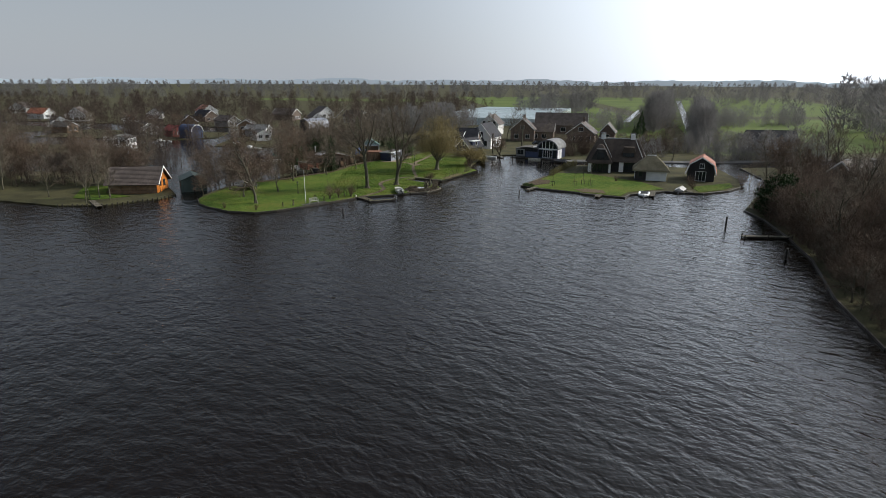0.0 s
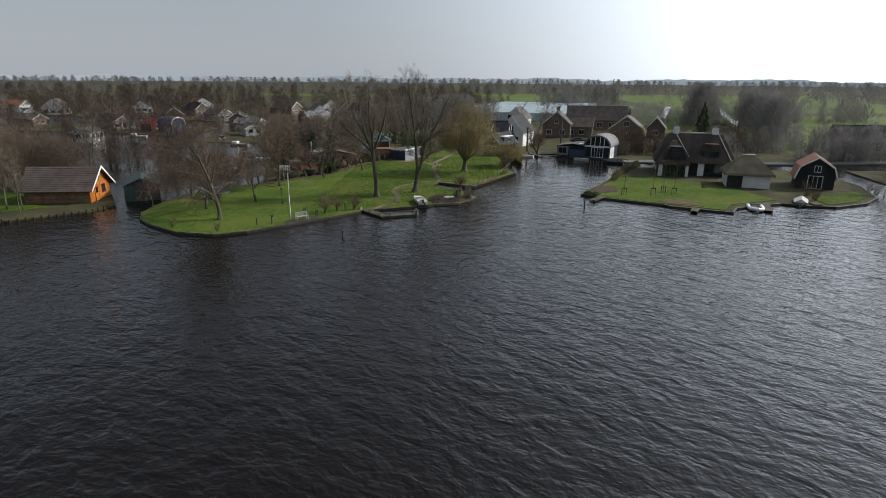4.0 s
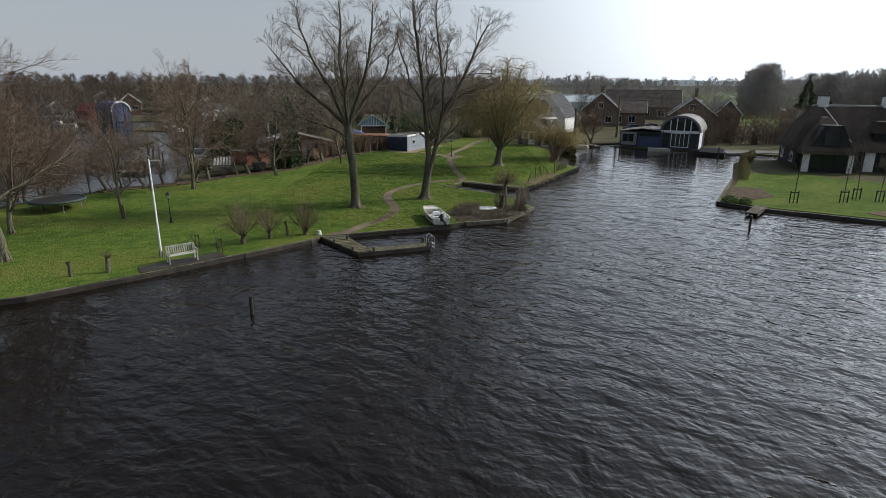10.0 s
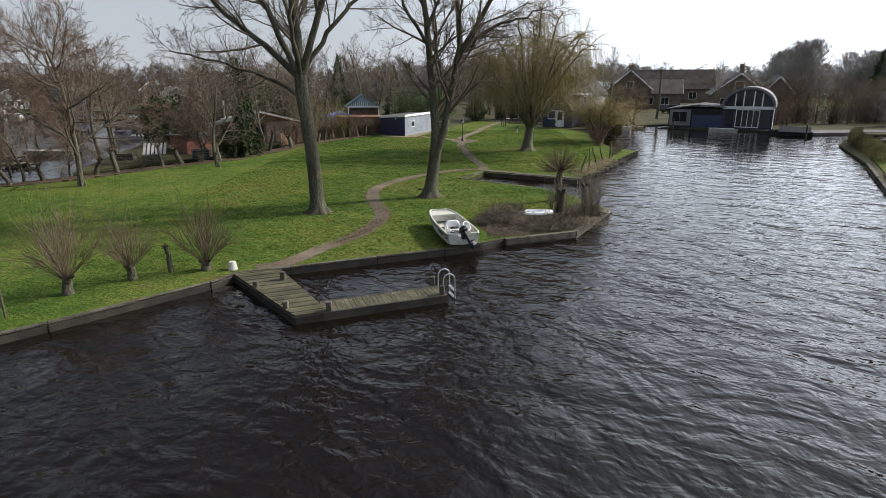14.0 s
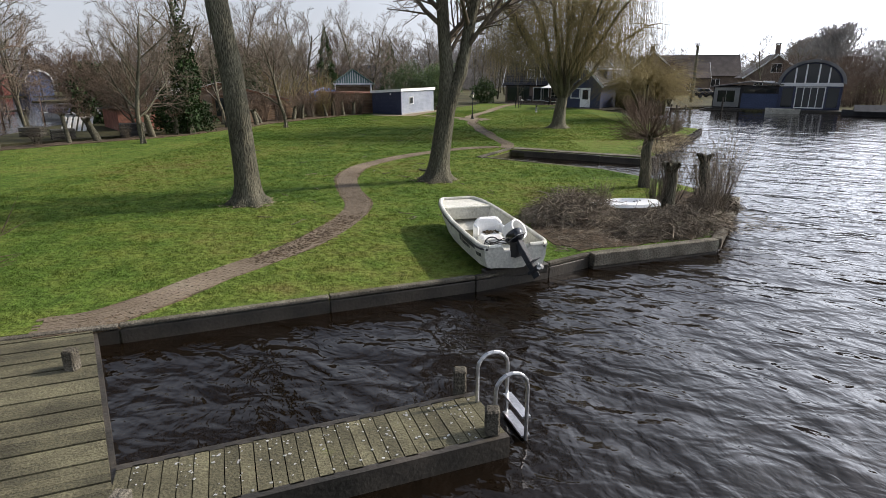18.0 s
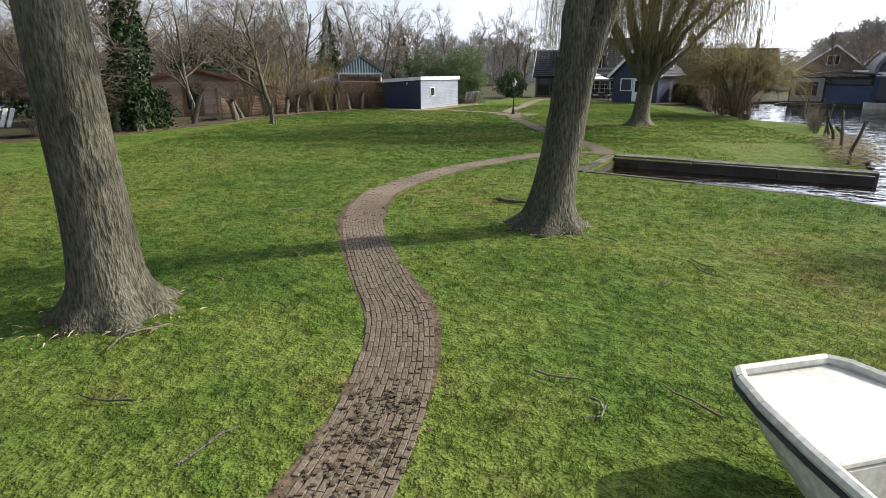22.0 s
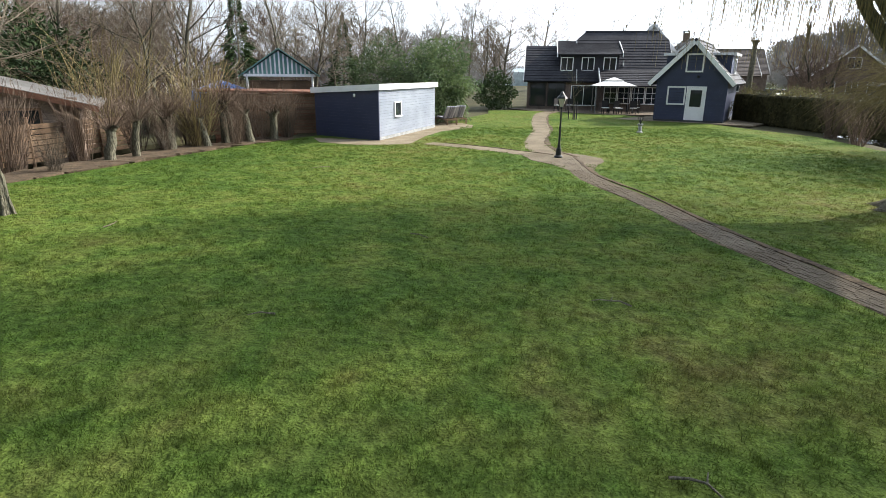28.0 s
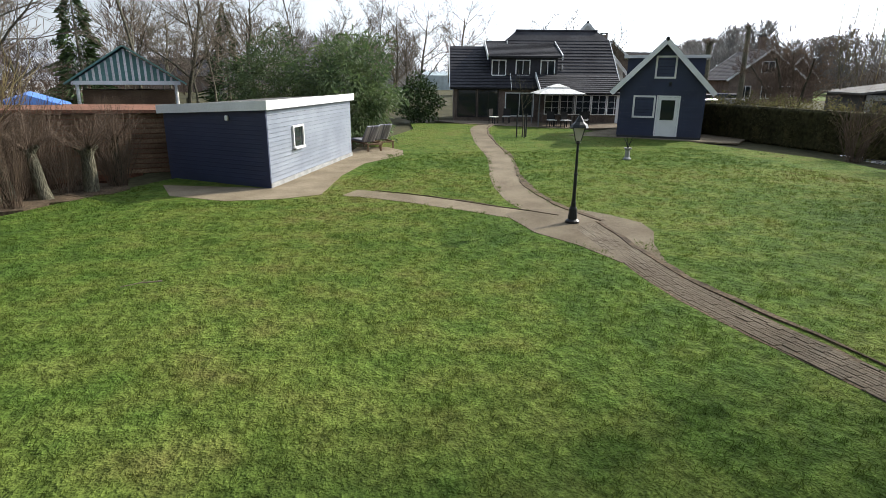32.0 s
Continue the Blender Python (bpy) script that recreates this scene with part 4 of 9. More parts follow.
# lean-to conservatory with white glazing
part("conservatory_wall", boxes((4.505, -1.9, -0.2, 6.6, 3.4, 0.55)), M["brick"], house)
roof_run(house, [(6.9, 1.85), (4.2, 3.0)], -2.1, 3.6, 0.10, M["tile"], "conservatory_roof", 0.3)
part("conservatory_board", extrude_profile([(6.95, 1.8), (6.95, 2.1), (4.4, 3.3), (4.4, 2.95)], -2.16, -2.1), M["white"], house)
for i in range(5):
    window(house, (13.2, 7.8), "r", -1.3 + i * 1.05, 0.6, 0.9, 1.2, 2, 3, t=0.05)
door(house, (13.2, 7.8), "r", 3.25, 0.0, 0.0 + 0.3, 1.8, M["white"])
part("vent_pipe", rods(((3.4, -0.1, 3.2), (3.4, -0.1, 3.9), 0.06)), M["metal"], house)
part("gutter", rods(((4.75, -7.8, 2.2), (4.75, 3.9, 2.2), 0.06), n=8), M["zinc"], house)

# ---- navy garden house ----
AX, AY, AR = 2.87, 155.97, -34.0
back = Vector((math.sin(radians(34)), math.cos(radians(34)))) * 3.4
annex = gable_house("garden_house", AX + back.x, AY + back.y, LAWN, AR, 3.9, 6.8, 2.60, 4.62, M["navy"], M["tile"], "navy boarded garden house with white gable boards", 0.43, course=0.33)
AS = (3.9, 6.8)
for i in range(15):
    z0 = 0.15 + i * 0.16
    part("board", boxes((-1.955, -3.425, z0, 1.955, -3.402, z0 + 0.150)), M["navy"], annex)
for i in range(14):
    z0 = 2.55 + i * 0.16
    half = 1.95 * (4.58 - z0 - 0.15) / 1.98
    if half > 0.1:
        part("board", boxes((-half, -3.425, z0, half, -3.402, z0 + 0.150)), M["navy"], annex)
window(annex, AS, "f", -0.80, 1.10, 0.90, 0.92, 1, t=0.09)
window(annex, AS, "f", 0.06, 3.02, 0.82, 0.90, 1, t=0.09)
door(annex, AS, "f", 0.34, 0.02, 0.95, 2.02, M["white"], 0.48)
part("plinth", boxes((-2.0, -3.46, -0.1, 2.0, 3.44, 0.12)), M["darkbase"], annex)
for s in (-1, 1):
    part("corner_board", boxes((s * 1.97 - 0.05, -3.45, 0.12, s * 1.97 + 0.05, -3.35, 2.5)), M["navy"], annex)
    d = part("dormer", boxes((s * 0.7, -1.6, 2.6, s * 1.9, 1.9, 3.95)), M["navy"], annex)
    part("dormer_roof", boxes((s * 0.45, -1.8, 3.95, s * 2.1, 2.1, 4.10)), M["white"], d)
    window(annex, (3.82, 6.8), "l" if s < 0 else "r", 0.4 * s, 2.95, 0.9, 0.75, 1)
part("wall_lamp", lathe(bmesh.new(), [(0.03, 2.6), (0.07, 2.62), (0.07, 2.74), (0.03, 2.76)], 8, (0.34, -3.5)), M["iron"], annex)

# ---- low shed ----
shed = thing("garden_shed", -15.5, 145.4, LAWN, -22.3, "long low shed with navy and grey-blue boards under a white fascia", "shed")
# own axes: the grey-blue side runs along +y, the navy side along -x
SW, SL = 3.6, 6.9
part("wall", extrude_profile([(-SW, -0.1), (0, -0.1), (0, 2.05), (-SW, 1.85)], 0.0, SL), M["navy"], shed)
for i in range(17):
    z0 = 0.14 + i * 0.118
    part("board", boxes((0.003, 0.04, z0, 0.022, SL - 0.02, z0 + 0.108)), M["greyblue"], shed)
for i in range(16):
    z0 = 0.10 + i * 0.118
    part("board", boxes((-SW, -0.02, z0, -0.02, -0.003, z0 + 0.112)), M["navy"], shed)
part("corner_post", boxes((-0.06, -0.03, 0.0, 0.03, 0.035, 2.05)), M["navy"], shed)
part("roof", extrude_profile([(-SW - 0.12, 1.86), (0.12, 2.07), (0.12, 2.26), (-SW - 0.12, 2.05)], -0.12, SL + 0.12), M["felt"], shed)
part("fascia", boxes((0.122, -0.15, 2.06, 0.15, SL + 0.15, 2.30)), M["white"], shed, "white painted fascia board")
part("fascia", extrude_profile([(-SW - 0.14, 1.85), (0.15, 2.06), (0.15, 2.30), (-SW - 0.14, 2.09)], -0.152, -0.122), M["white"], shed, "white painted fascia board")
part("plinth", boxes((0.003, 0.0, -0.1, 0.05, SL, 0.13)), M["stone"], shed)
window(shed, (0.04, 3.8), "r", -1.15 + 3.1, 0.92, 0.66, 0.56, 1, t=0.055, proud=0.06)
part("wall_lamp", lathe(bmesh.new(), [(0.03, 1.74), (0.06, 1.76), (0.06, 1.86), (0.03, 1.88)], 8, (-1.25, -0.07)), M["white"], shed)
for ob in shed.children_recursive:  # its ends stand askew to its sides
    ob.data.transform(Matrix(((1, 0, 0, 0), (-0.28, 1, 0, 0), (0, 0, 1, 0), (0, 0, 0, 1))))


# ---- canal-side houses ----
arc = thing("arched_boathouse", 26.8, 156.42, 0.5, -28.0, "boathouse with a vaulted grey roof and a glazed front", "boathouse")
AW, SP, RI = 2.75, 2.55, 2.15  # half width, springing and rise of the vault
prof = [(-AW, -1.0), (AW, -1.0), (AW, SP)] + [(AW * math.cos(a), SP + RI * math.sin(a)) for a in (math.pi * i / 14 for i in range(1, 14))] + [(-AW, SP)]
part("wall", extrude_profile(prof, -3.2, 3.4), M["navy"], arc)
vault = [(-(AW + 0.1) * math.cos(a), SP + 0.05 + (RI + 0.1) * math.sin(a)) for a in (math.pi * i / 20 for i in range(0, 21))]
roof_run(arc, vault, -3.45, 3.7, 0.12, M["zinc"])
for i in range(20):
    (xa, za), (xb, zb) = vault[i], vault[i + 1]
    part("rim_board", extrude_profile([(xa * 0.94, SP + (za - SP) * 0.93), (xb * 0.94, SP + (zb - SP) * 0.93), (xb * 1.03, SP + (zb - SP) * 1.05), (xa * 1.03, SP + (za - SP) * 1.05)], -3.50, -3.452), M["zinc"], arc)
part("lintel", boxes((-AW, -3.35, SP - 0.18, AW, -3.202, SP + 0.16)), M["white"], arc)
fan = [(-(AW - 0.3) * math.cos(a), SP + 0.16 + (RI - 0.3) * math.sin(a)) for a in (math.pi * i / 16 for i in range(0, 17))]
part("fan_window", extrude_profile(fan, -3.24, -3.205), M["pane"], arc)
for u in (-1.45, -0.55, 0.55, 1.45):
    top = SP + 0.16 + (RI - 0.3) * math.sqrt(1 - (u / (AW - 0.3)) ** 2)
    part("mullion", boxes((u - 0.07, -3.30, SP + 0.16, u + 0.07, -3.243, top)), M["white"], arc)
window(arc, (2 * AW, 6.4), "f", 0.05, 0.30, 2.4, 1.95, 4, t=0.10)
for u in (-1.95, 2.0):
    window(arc, (2 * AW, 6.4), "f", u, 0.30, 1.0, 1.95, 1, frame_mat=M["navy"])
door(arc, (2 * AW, 6.4), "r", -0.6, 0.0, 1.6, 2.3, M["white"])
part("side_panel", boxes((AW + 0.003, -2.9, 0.1, AW + 0.03, -1.6, 2.4)), M["white"], arc)
part("deck", boxes((-AW - 0.6, -4.6, -0.75, AW + 2.6, -3.21, 0.02)), M["wettimber"], arc)
flat = thing("flat_boathouse", 21.75, 159.2, 0.5, -28.0, "low dark boathouse with a grey felt roof and a rooflight", "boathouse")
part("wall", boxes((-3.2, -3.2, -0.8, 3.2, 3.0, 2.35)), M["darkwood"], flat)
part("panel", boxes((-3.1, -3.26, 0.2, -0.6, -3.203, 2.2)), M["greyplaster"], flat)
roof_run(flat, [(-3.5, 2.2), (0.3, 2.75), (3.4, 2.45)], -3.5, 3.3, 0.12, M["felt"])
part("rooflight", boxes((1.4, -2.6, 2.72, 2.5, -1.9, 2.88)), M["white"], flat)
window(flat, (6.4, 6.54), "f", -1.9, 0.7, 1.7, 1.2, 2, frame_mat=M["greyplaster"])
part("door_panel", boxes((-0.4, -3.25, -0.1, 3.0, -3.203, 1.6)), M["blue"], flat)
window(flat, (6.4, 6.4), "f", 1.3, 1.68, 3.0, 0.45, 3, frame_mat=M["darkwood"], t=0.05)
part("deck", boxes((-4.2, -4.6, -0.75, 3.6, -3.21, -0.05)), M["wettimber"], flat)
tagged(part("quay", boxes((15.5, -0.6, -0.6, 34.0, 0.5, 0.56), m=Matrix.Translation((25.3, 153.2, 0)) @ Matrix.Rotation(radians(-28), 4, "Z") @ Matrix.Translation((-25.3, 0, 0))), M["wettimber"], None), "dark timber quay along the canal", "quay", kind="structure")

b1 = gable_house("gabled_house", 24.6, 203.5, 0.5, -14.0, 8.0, 7.0, 4.0, 7.4, M["brick"], M["browntile"], "brown brick house with white gable boards", 0.4)
for u in (-2.0, 1.8):
    window(b1, (8, 7), "f", u, 0.9, 1.3, 1.4, 2)
window(b1, (8, 7), "f", 0, 4.1, 1.1, 1.2, 2)
for u in (-1.8, 1.4):
    window(b1, (8, 7), "r", u, 1.0, 1.2, 1.4, 2)
chimney(b1, 0.0, 1.0, 6.8, 8.6, 0.8, M["brick"])
b1b = gable_house("brick_extension", 31.5, 206.0, 0.5, -104.0, 7.0, 8.0, 3.0, 5.6, M["brick"], M["browntile"], "brick house wing with a brown tiled roof", 0.3)
for u in (-2, 1):
    window(b1b, (7, 8), "r", u, 0.8, 1.4, 1.4, 2)
b2 = gable_house("long_brick_house", 43.0, 234.0, 0.5, -102.0, 9.0, 20.0, 3.4, 7.6, M["brick"], M["browntile"], "long brick house under a brown tiled roof", 0.3)
for u in (-7, -3, 1, 5):
    window(b2, (9, 20), "r", u, 0.9, 1.7, 1.6, 2)
b3 = gable_house("gabled_house", 44.0, 199.0, 0.5, -18.0, 9.0, 10.0, 3.2, 6.6, M["brick"], M["browntile"], "brick house with pale gable boards among trees", 0.5)
for u in (-2.4, 0.2, 2.6):
    window(b3, (9, 10), "f", u, 0.8, 1.2, 1.4, 2)
window(b3, (9, 10), "f", 0, 3.9, 1.5, 1.3, 2)
chimney(b3, 0.4, -1, 6.8, 8.4, 0.7, M["brick"])
b3b = gable_house("gabled_house", 54.0, 204.0, 0.5, -18.0, 5.0, 8.0, 3.2, 6.0, M["brick"], M["browntile"], "small brick house with white gable boards", 0.4)
window(b3b, (5, 8), "f", 0, 1.0, 1.4, 1.3, 2)
wh = gable_house("white_house", 10.4, 180.5, 0.5, -24.0, 6.4, 9.0, 3.6, 7.3, M["plaster"], M["tile"], "white plastered house with a dark tiled roof", 0.3)
for u, z in ((-1.6, 0.9), (1.4, 0.9), (0.0, 3.6)):
    window(wh, (6.4, 9), "f", u, z, 1.0, 1.4, 2, frame_mat=M["darkwood"])
whd = thing("cross_gable", 7.4, 176.4, 0.5, -24.0, "white timbered cross gable of the canal house", "house wing")
part("wall", extrude_profile([(-1.9, -0.2), (1.9, -0.2), (1.9, 2.6), (0, 6.2), (-1.9, 2.6)], -1.2, 1.6), M["plaster"], whd)
line = [(-2.3, 1.9), (0, 6.3), (2.3, 1.9)]
roof_run(whd, line, -1.5, 1.7, 0.12, M["tile"], course=0.33)
barge(whd, line, -1.56, 0.34)
window(whd, (3.8, 2.4), "f", 0, 0.8, 1.7, 1.5, 2)
window(whd, (3.8, 2.4), "f", 0, 3.2, 0.9, 1.1, 1)
w2 = gable_house("white_house", 15.0, 226.0, 0.5, -20.0, 7.0, 8.0, 4.2, 7.4, M["plaster"], M["browntile"], "white house with a hipped tiled roof behind the canal", 0.4)
for u in (-2, 0, 2):
    window(w2, (7, 8), "f", u, 3.9, 0.9, 1.2, 1, frame_mat=M["darkwood"])
    window(w2, (7, 8), "f", u, 0.9, 0.9, 1.4, 1, frame_mat=M["darkwood"])
gh = thing("greenhouse", 30.0, 318.0, 0.5, -19.0, "large white glass greenhouse with many low ridges", "greenhouse")
part("wall", boxes((-26, -48, 0, 26, 48, 3.4)), M["greenhouse"], gh)
for i in range(24):
    yy = -48 + i * 4.0
    part("glass_roof", extrude_profile([(yy, 3.4), (yy + 2, 4.3), (yy + 3.96, 3.4)], -26, 26), M["greenhouse"], gh).matrix_basis = pose(0, 0, 0, 0, 0, 90)


# ---- thatched house ----
def hip(parent, name, w, d, z0, z1, rl, over, material, m=None, drop=0.35):
    """A thick hipped roof: eaves w by d with an overhang, a ridge rl long."""
    bm = bmesh.new()
    rings = []
    for f, z in ((0.0, z0 - drop), (0.03, z0), (0.5, z0 + (z1 - z0) * 0.53), (0.93, z1 - 0.12), (1.0, z1)):
        hw, hd = (w / 2 + over) * (1 - f) + rl / 2 * f, (d / 2 + over) * (1 - f) + 0.22 * f
        pts = [(-hw, -hd), (0, -hd), (hw, -hd), (hw, 0), (hw, hd), (0, hd), (-hw, hd), (-hw, 0)]
        rings.append([bm.verts.new((px, py, z)) for px, py in pts])
    for a, b in zip(rings, rings[1:]):
        for i in range(8):
            bm.faces.new([a[i], a[(i + 1) % 8], b[(i + 1) % 8], b[i]])
    bm.faces.new(rings[0][::-1])
    bm.faces.new(rings[-1])
    if m is not None:
        bm.transform(m)
    return part(name, bm, material, parent)


TR = -16.0
villa = thing("thatched_house", 38.6, 135.4, 0.5, TR, "large thatched house with black boards and white chimneys", "house")
part("wall", boxes((-6.2, -4.2, -0.2, 6.2, 4.2, 2.7)), M["darkwood"], villa)
hip(villa, "roof", 12.4, 8.4, 2.6, 7.1, 8.6, 0.6, M["thatch"])
part("ridge_cap", boxes((-4.3, -0.3, 7.06, 4.3, 0.3, 7.26)), M["stone"], villa)
part("wing_wall", extrude_profile([(-2.2, -0.2), (2.2, -0.2), (2.2, 2.5), (0.9, 5.2), (-0.9, 5.2), (-2.2, 2.5)], -6.4, -4.0), M["darkwood"], villa).matrix_basis = pose(-3.4, 0, 0)
hip(villa, "wing_roof", 4.6, 7.0, 2.4, 6.0, 0.5, 0.55, M["thatch"], m=Matrix.Translation((-3.6, -2.9, 0)))
for a, b in (((-3.3, -0.55, 7.0), (-1.0, -4.5, 3.3)), ((3.9, -0.55, 7.0), (5.9, -4.6, 2.9)), ((4.3, 0.3, 7.0), (6.7, 0.6, 2.8))):
    part("verge", rods((a, b, 0.09), n=6), M["stone"], villa)
for s in (-1, 1):
    chimney(villa, s * 3.3, 0.0, 6.6, 8.2, 1.0, M["plaster"])
VS = (12.4, 8.4)
for u, w, c in ((3.2, 2.6, 3),):
    window(villa, VS, "f", u, 0.15, w, 2.1, c, frame_mat=M["darkwood"])
for u in (1.2, 5.3):
    part("pier", boxes((u - 0.5, -4.32, -0.2, u + 0.5, -4.21, 2.5)), M["plaster"], villa)
for u in (-4.6, -3.4, -2.2):
    window(villa, (12.4, 12.8), "f", u, 0.2, 0.95, 1.9, 1, frame_mat=M["darkwood"])
window(villa, (12.4, 12.8), "f", -3.4, 3.0, 1.5, 1.5, 2, frame_mat=M["darkwood"])
part("pier", boxes((-6.0, -6.52, -0.2, -5.3, -6.41, 2.4)), M["plaster"], villa)
part("pier", boxes((-1.5, -6.52, -0.2, -1.0, -6.41, 2.4)), M["plaster"], villa)
for u in (-2.4, 2.2):
    window(villa, VS, "r", u, 0.7, 1.2, 1.3, 2)
    window(villa, VS, "l", u, 0.7, 1.2, 1.3, 2)
eyebrow = part("dormer_roof", extrude_profile([(1.0, 4.3), (4.2, 4.3), (3.7, 5.6), (1.5, 5.6)], -4.0, -1.5), M["thatch"], villa)
window(villa, (12.4, 7.96), "f", 2.6, 3.5, 2.4, 0.8, 3, frame_mat=M["darkwood"])
store = thing("thatched_outhouse", 42.2, 121.8, 0.5, TR, "white walled outhouse under a pyramid of pale thatch", "outhouse")
part("wall", boxes((-3.1, -2.6, -0.2, 3.1, 2.6, 2.4)), M["plaster"], store)
part("dark_panel", boxes((-3.12, -2.68, -0.1, -0.9, -2.605, 2.3)), M["darkwood"], store)
hip(store, "roof", 6.2, 5.2, 2.3, 4.9, 1.6, 0.55, M["thatchtan"])
part("ridge_cap", boxes((-0.9, -0.35, 4.86, 0.9, 0.35, 5.02)), M["stone"], store)
door(store, (6.2, 5.36), "f", -2.0, 0.0, 1.0, 2.0, M["darkwood"], 0.5, M["darkwood"])
cott = thing("gambrel_cottage", 52.8, 121.6, 0.5, -24.0, "black boarded cottage with a red tiled gambrel roof", "cottage")
gl = [(-2.9, 1.5), (-2.3, 3.4), (0, 4.9), (2.3, 3.4), (2.9, 1.5)]
part("wall", extrude_profile([(-2.6, -0.2), (2.6, -0.2), (2.6, 2.0), (2.15, 3.35), (0, 4.8), (-2.15, 3.35), (-2.6, 2.0)], -2.6, 3.4), M["darkwood"], cott)
roof_run(cott, gl, -3.0, 3.7, 0.12, M["redtile"], course=0.3)
barge(cott, gl, -3.06, 0.2)
window(cott, (5.2, 5.2), "f", 0.1, 2.7, 0.8, 0.9, 2)
window(cott, (5.2, 5.2), "f", 0.0, 0.1, 1.9, 1.9, 3)
window(cott, (5.2, 6.0), "r", 0.4, 0.8, 1.4, 1.0, 2)
farm = gable_house("farmhouse", 93.0, 172.0, 0.5, -98.0, 9.0, 13.0, 2.6, 6.2, M["greyplaster"], M["tile"], "low farmhouse under a large dark roof beside the lane", 0.4, False)
for u in (-6.5, -2.5, 2.0, 6.0):
    window(farm, (9, 13), "r", u, 0.8, 1.5, 1.2, 2)
hut = gable_house("bank_house", 77.0, 111.0, 0.5, -60.0, 6.0, 8.0, 2.8, 5.6, M["greyplaster"], M["browntile"], "pale house half hidden by bare trees on the bank", 0.4, True)
window(hut, (6, 8), "f", 0.0, 1.0, 1.8, 1.5, 2)
window(hut, (6, 8), "l", 0.0, 1.0, 1.8, 1.3, 2)


# ---- orange cabin, boathouse and the marina behind ----
cabin = thing("orange_cabin", -57.6, 103.4, 0.5, 8.0, "orange stained log cabin with a broad tiled roof", "cabin")
# ridge along own x, gable towards +x
CW = extrude_profile([(-2.9, -0.2), (2.9, -0.2), (2.9, 2.0), (0, 4.3), (-2.9, 2.0)], -4.1, 4.1)
CW.transform(pose(0, 0, 0, 0, 0, 90))
part("wall", CW, M["orange"], cabin)
for i in range(13):
    z0 = 0.02 + i * 0.16
    part("board", boxes((4.103, -2.9, z0, 4.13, 2.9, z0 + 0.15)), M["orange"], cabin)
    part("board", boxes((-4.1, -2.93, z0, 4.1, -2.903, z0 + 0.15)), M["brownwood"], cabin)
for i in range(12):
    z0 = 2.12 + i * 0.17
    half = 2.9 * (4.2 - z0 - 0.16) / 2.3
    if half > 0.1:
        part("board", boxes((4.103, -half, z0, 4.13, half, z0 + 0.16)), M["orange"], cabin)
roof = roof_run(cabin, [(-3.5, 1.55), (0, 4.35), (3.5, 1.55)], -4.7, 4.7, 0.12, M["browntile"], course=0.3)
roof.matrix_basis = pose(0, 0, 0, 0, 0, 90)
for s in (-1, 1):
    b = part("barge_board", extrude_profile([(-0.0, 4.3), (s * 3.5, 1.5), (s * 3.5, 1.75), (0, 4.62)], -4.76, -4.705), M["white"], cabin)
    b.matrix_basis = pose(0, 0, 0, 0, 0, 90)
window(cabin, (8.26, 5.8), "r", 1.0, 0.9, 0.9, 1.0, 2, 2, M["darkwood"])
door(cabin, (8.26, 5.8), "r", -1.0, 0.0, 0.95, 2.0, M["orange"], 0.4, M["darkwood"])
part("iron_cross", boxes((4.14, -0.06, 1.9, 4.16, 0.06, 3.3), (4.14, -0.5, 2.9, 4.16, 0.5, 3.0)), M["iron"], cabin)

boat_shed = thing("floating_boathouse", -48.9, 106.3, 0.0, 28.0, "dark green sheet-metal boathouse standing in the water", "boathouse")
boat_shed.scale = (0.66, 0.95, 1.05)
part("wall", boxes((-3.3, -2.9, -0.5, -3.1, 2.9, 2.4), (3.1, -2.9, -0.5, 3.3, 2.9, 2.4), (-3.1, 2.7, -0.5, 3.1, 2.9, 2.4)), M["greenboard"], boat_shed)
part("gable", extrude_profile([(-3.3, 2.4), (3.3, 2.4), (0, 3.2)], -2.9, 2.9), M["greenboard"], boat_shed)
part("door", boxes((0.2, -2.95, -0.3, 3.25, -2.85, 2.35)), M["greenboard"], boat_shed)
part("door", boxes((-3.25, -2.95, -0.3, -0.1, -2.85, 2.35)), M["greenboard"], boat_shed)
roof_run(boat_shed, [(-3.5, 2.33), (0, 3.22), (3.5, 2.33)], -3.1, 3.1, 0.06, M["greenboard"])
part("jamb", boxes((-0.05, -2.98, -0.5, 0.15, -2.82, 2.4)), M["darkwood"], boat_shed)


def low_house(x, y, rz, w, d, eave, ridge, wall, roof, label, wins=2, boards=True):
    h = gable_house("lakeside_chalet", x, y, 0.5, rz, w, d, eave, ridge, M[wall], M[roof], label, 0.4, boards, category="chalet", group="marina chalets")
    for i in range(wins):
        window(h, (w, d), "f", (i - (wins - 1) / 2) * w / (wins + 0.3), 0.8, w / (wins + 2.0), 1.1, 2)
        window(h, (w, d), "r", (i - (wins - 1) / 2) * d / (wins + 0.3), 0.8, d / (wins + 2.0), 1.1, 2)
    return h


low_house(-184.0, 284.0, 20, 9, 11, 3.0, 6.4, "plaster", "browntile", "white chalet with a brown roof by the water", 3)
low_house(-150.0, 268.0, 10, 4, 5, 2.2, 3.6, "plaster", "redtile", "small white hut on the far shore", 1)
low_house(-116.0, 214.0, 60, 7, 10, 2.6, 4.4, "greyplaster", "felt", "grey chalet with a flat pitched roof", 3)
low_house(-103.0, 178.0, 5, 6, 7, 2.4, 3.2, "plaster", "felt", "low pale chalet with many windows", 3, False)
low_house(-62.0, 262.0, 30, 7, 9, 3.2, 6.0, "plaster", "browntile", "white house among bare trees", 2)
low_house(-86.0, 300.0, 70, 8, 12, 3.0, 5.6, "brick", "browntile", "brick house with a long roof in the trees", 3)
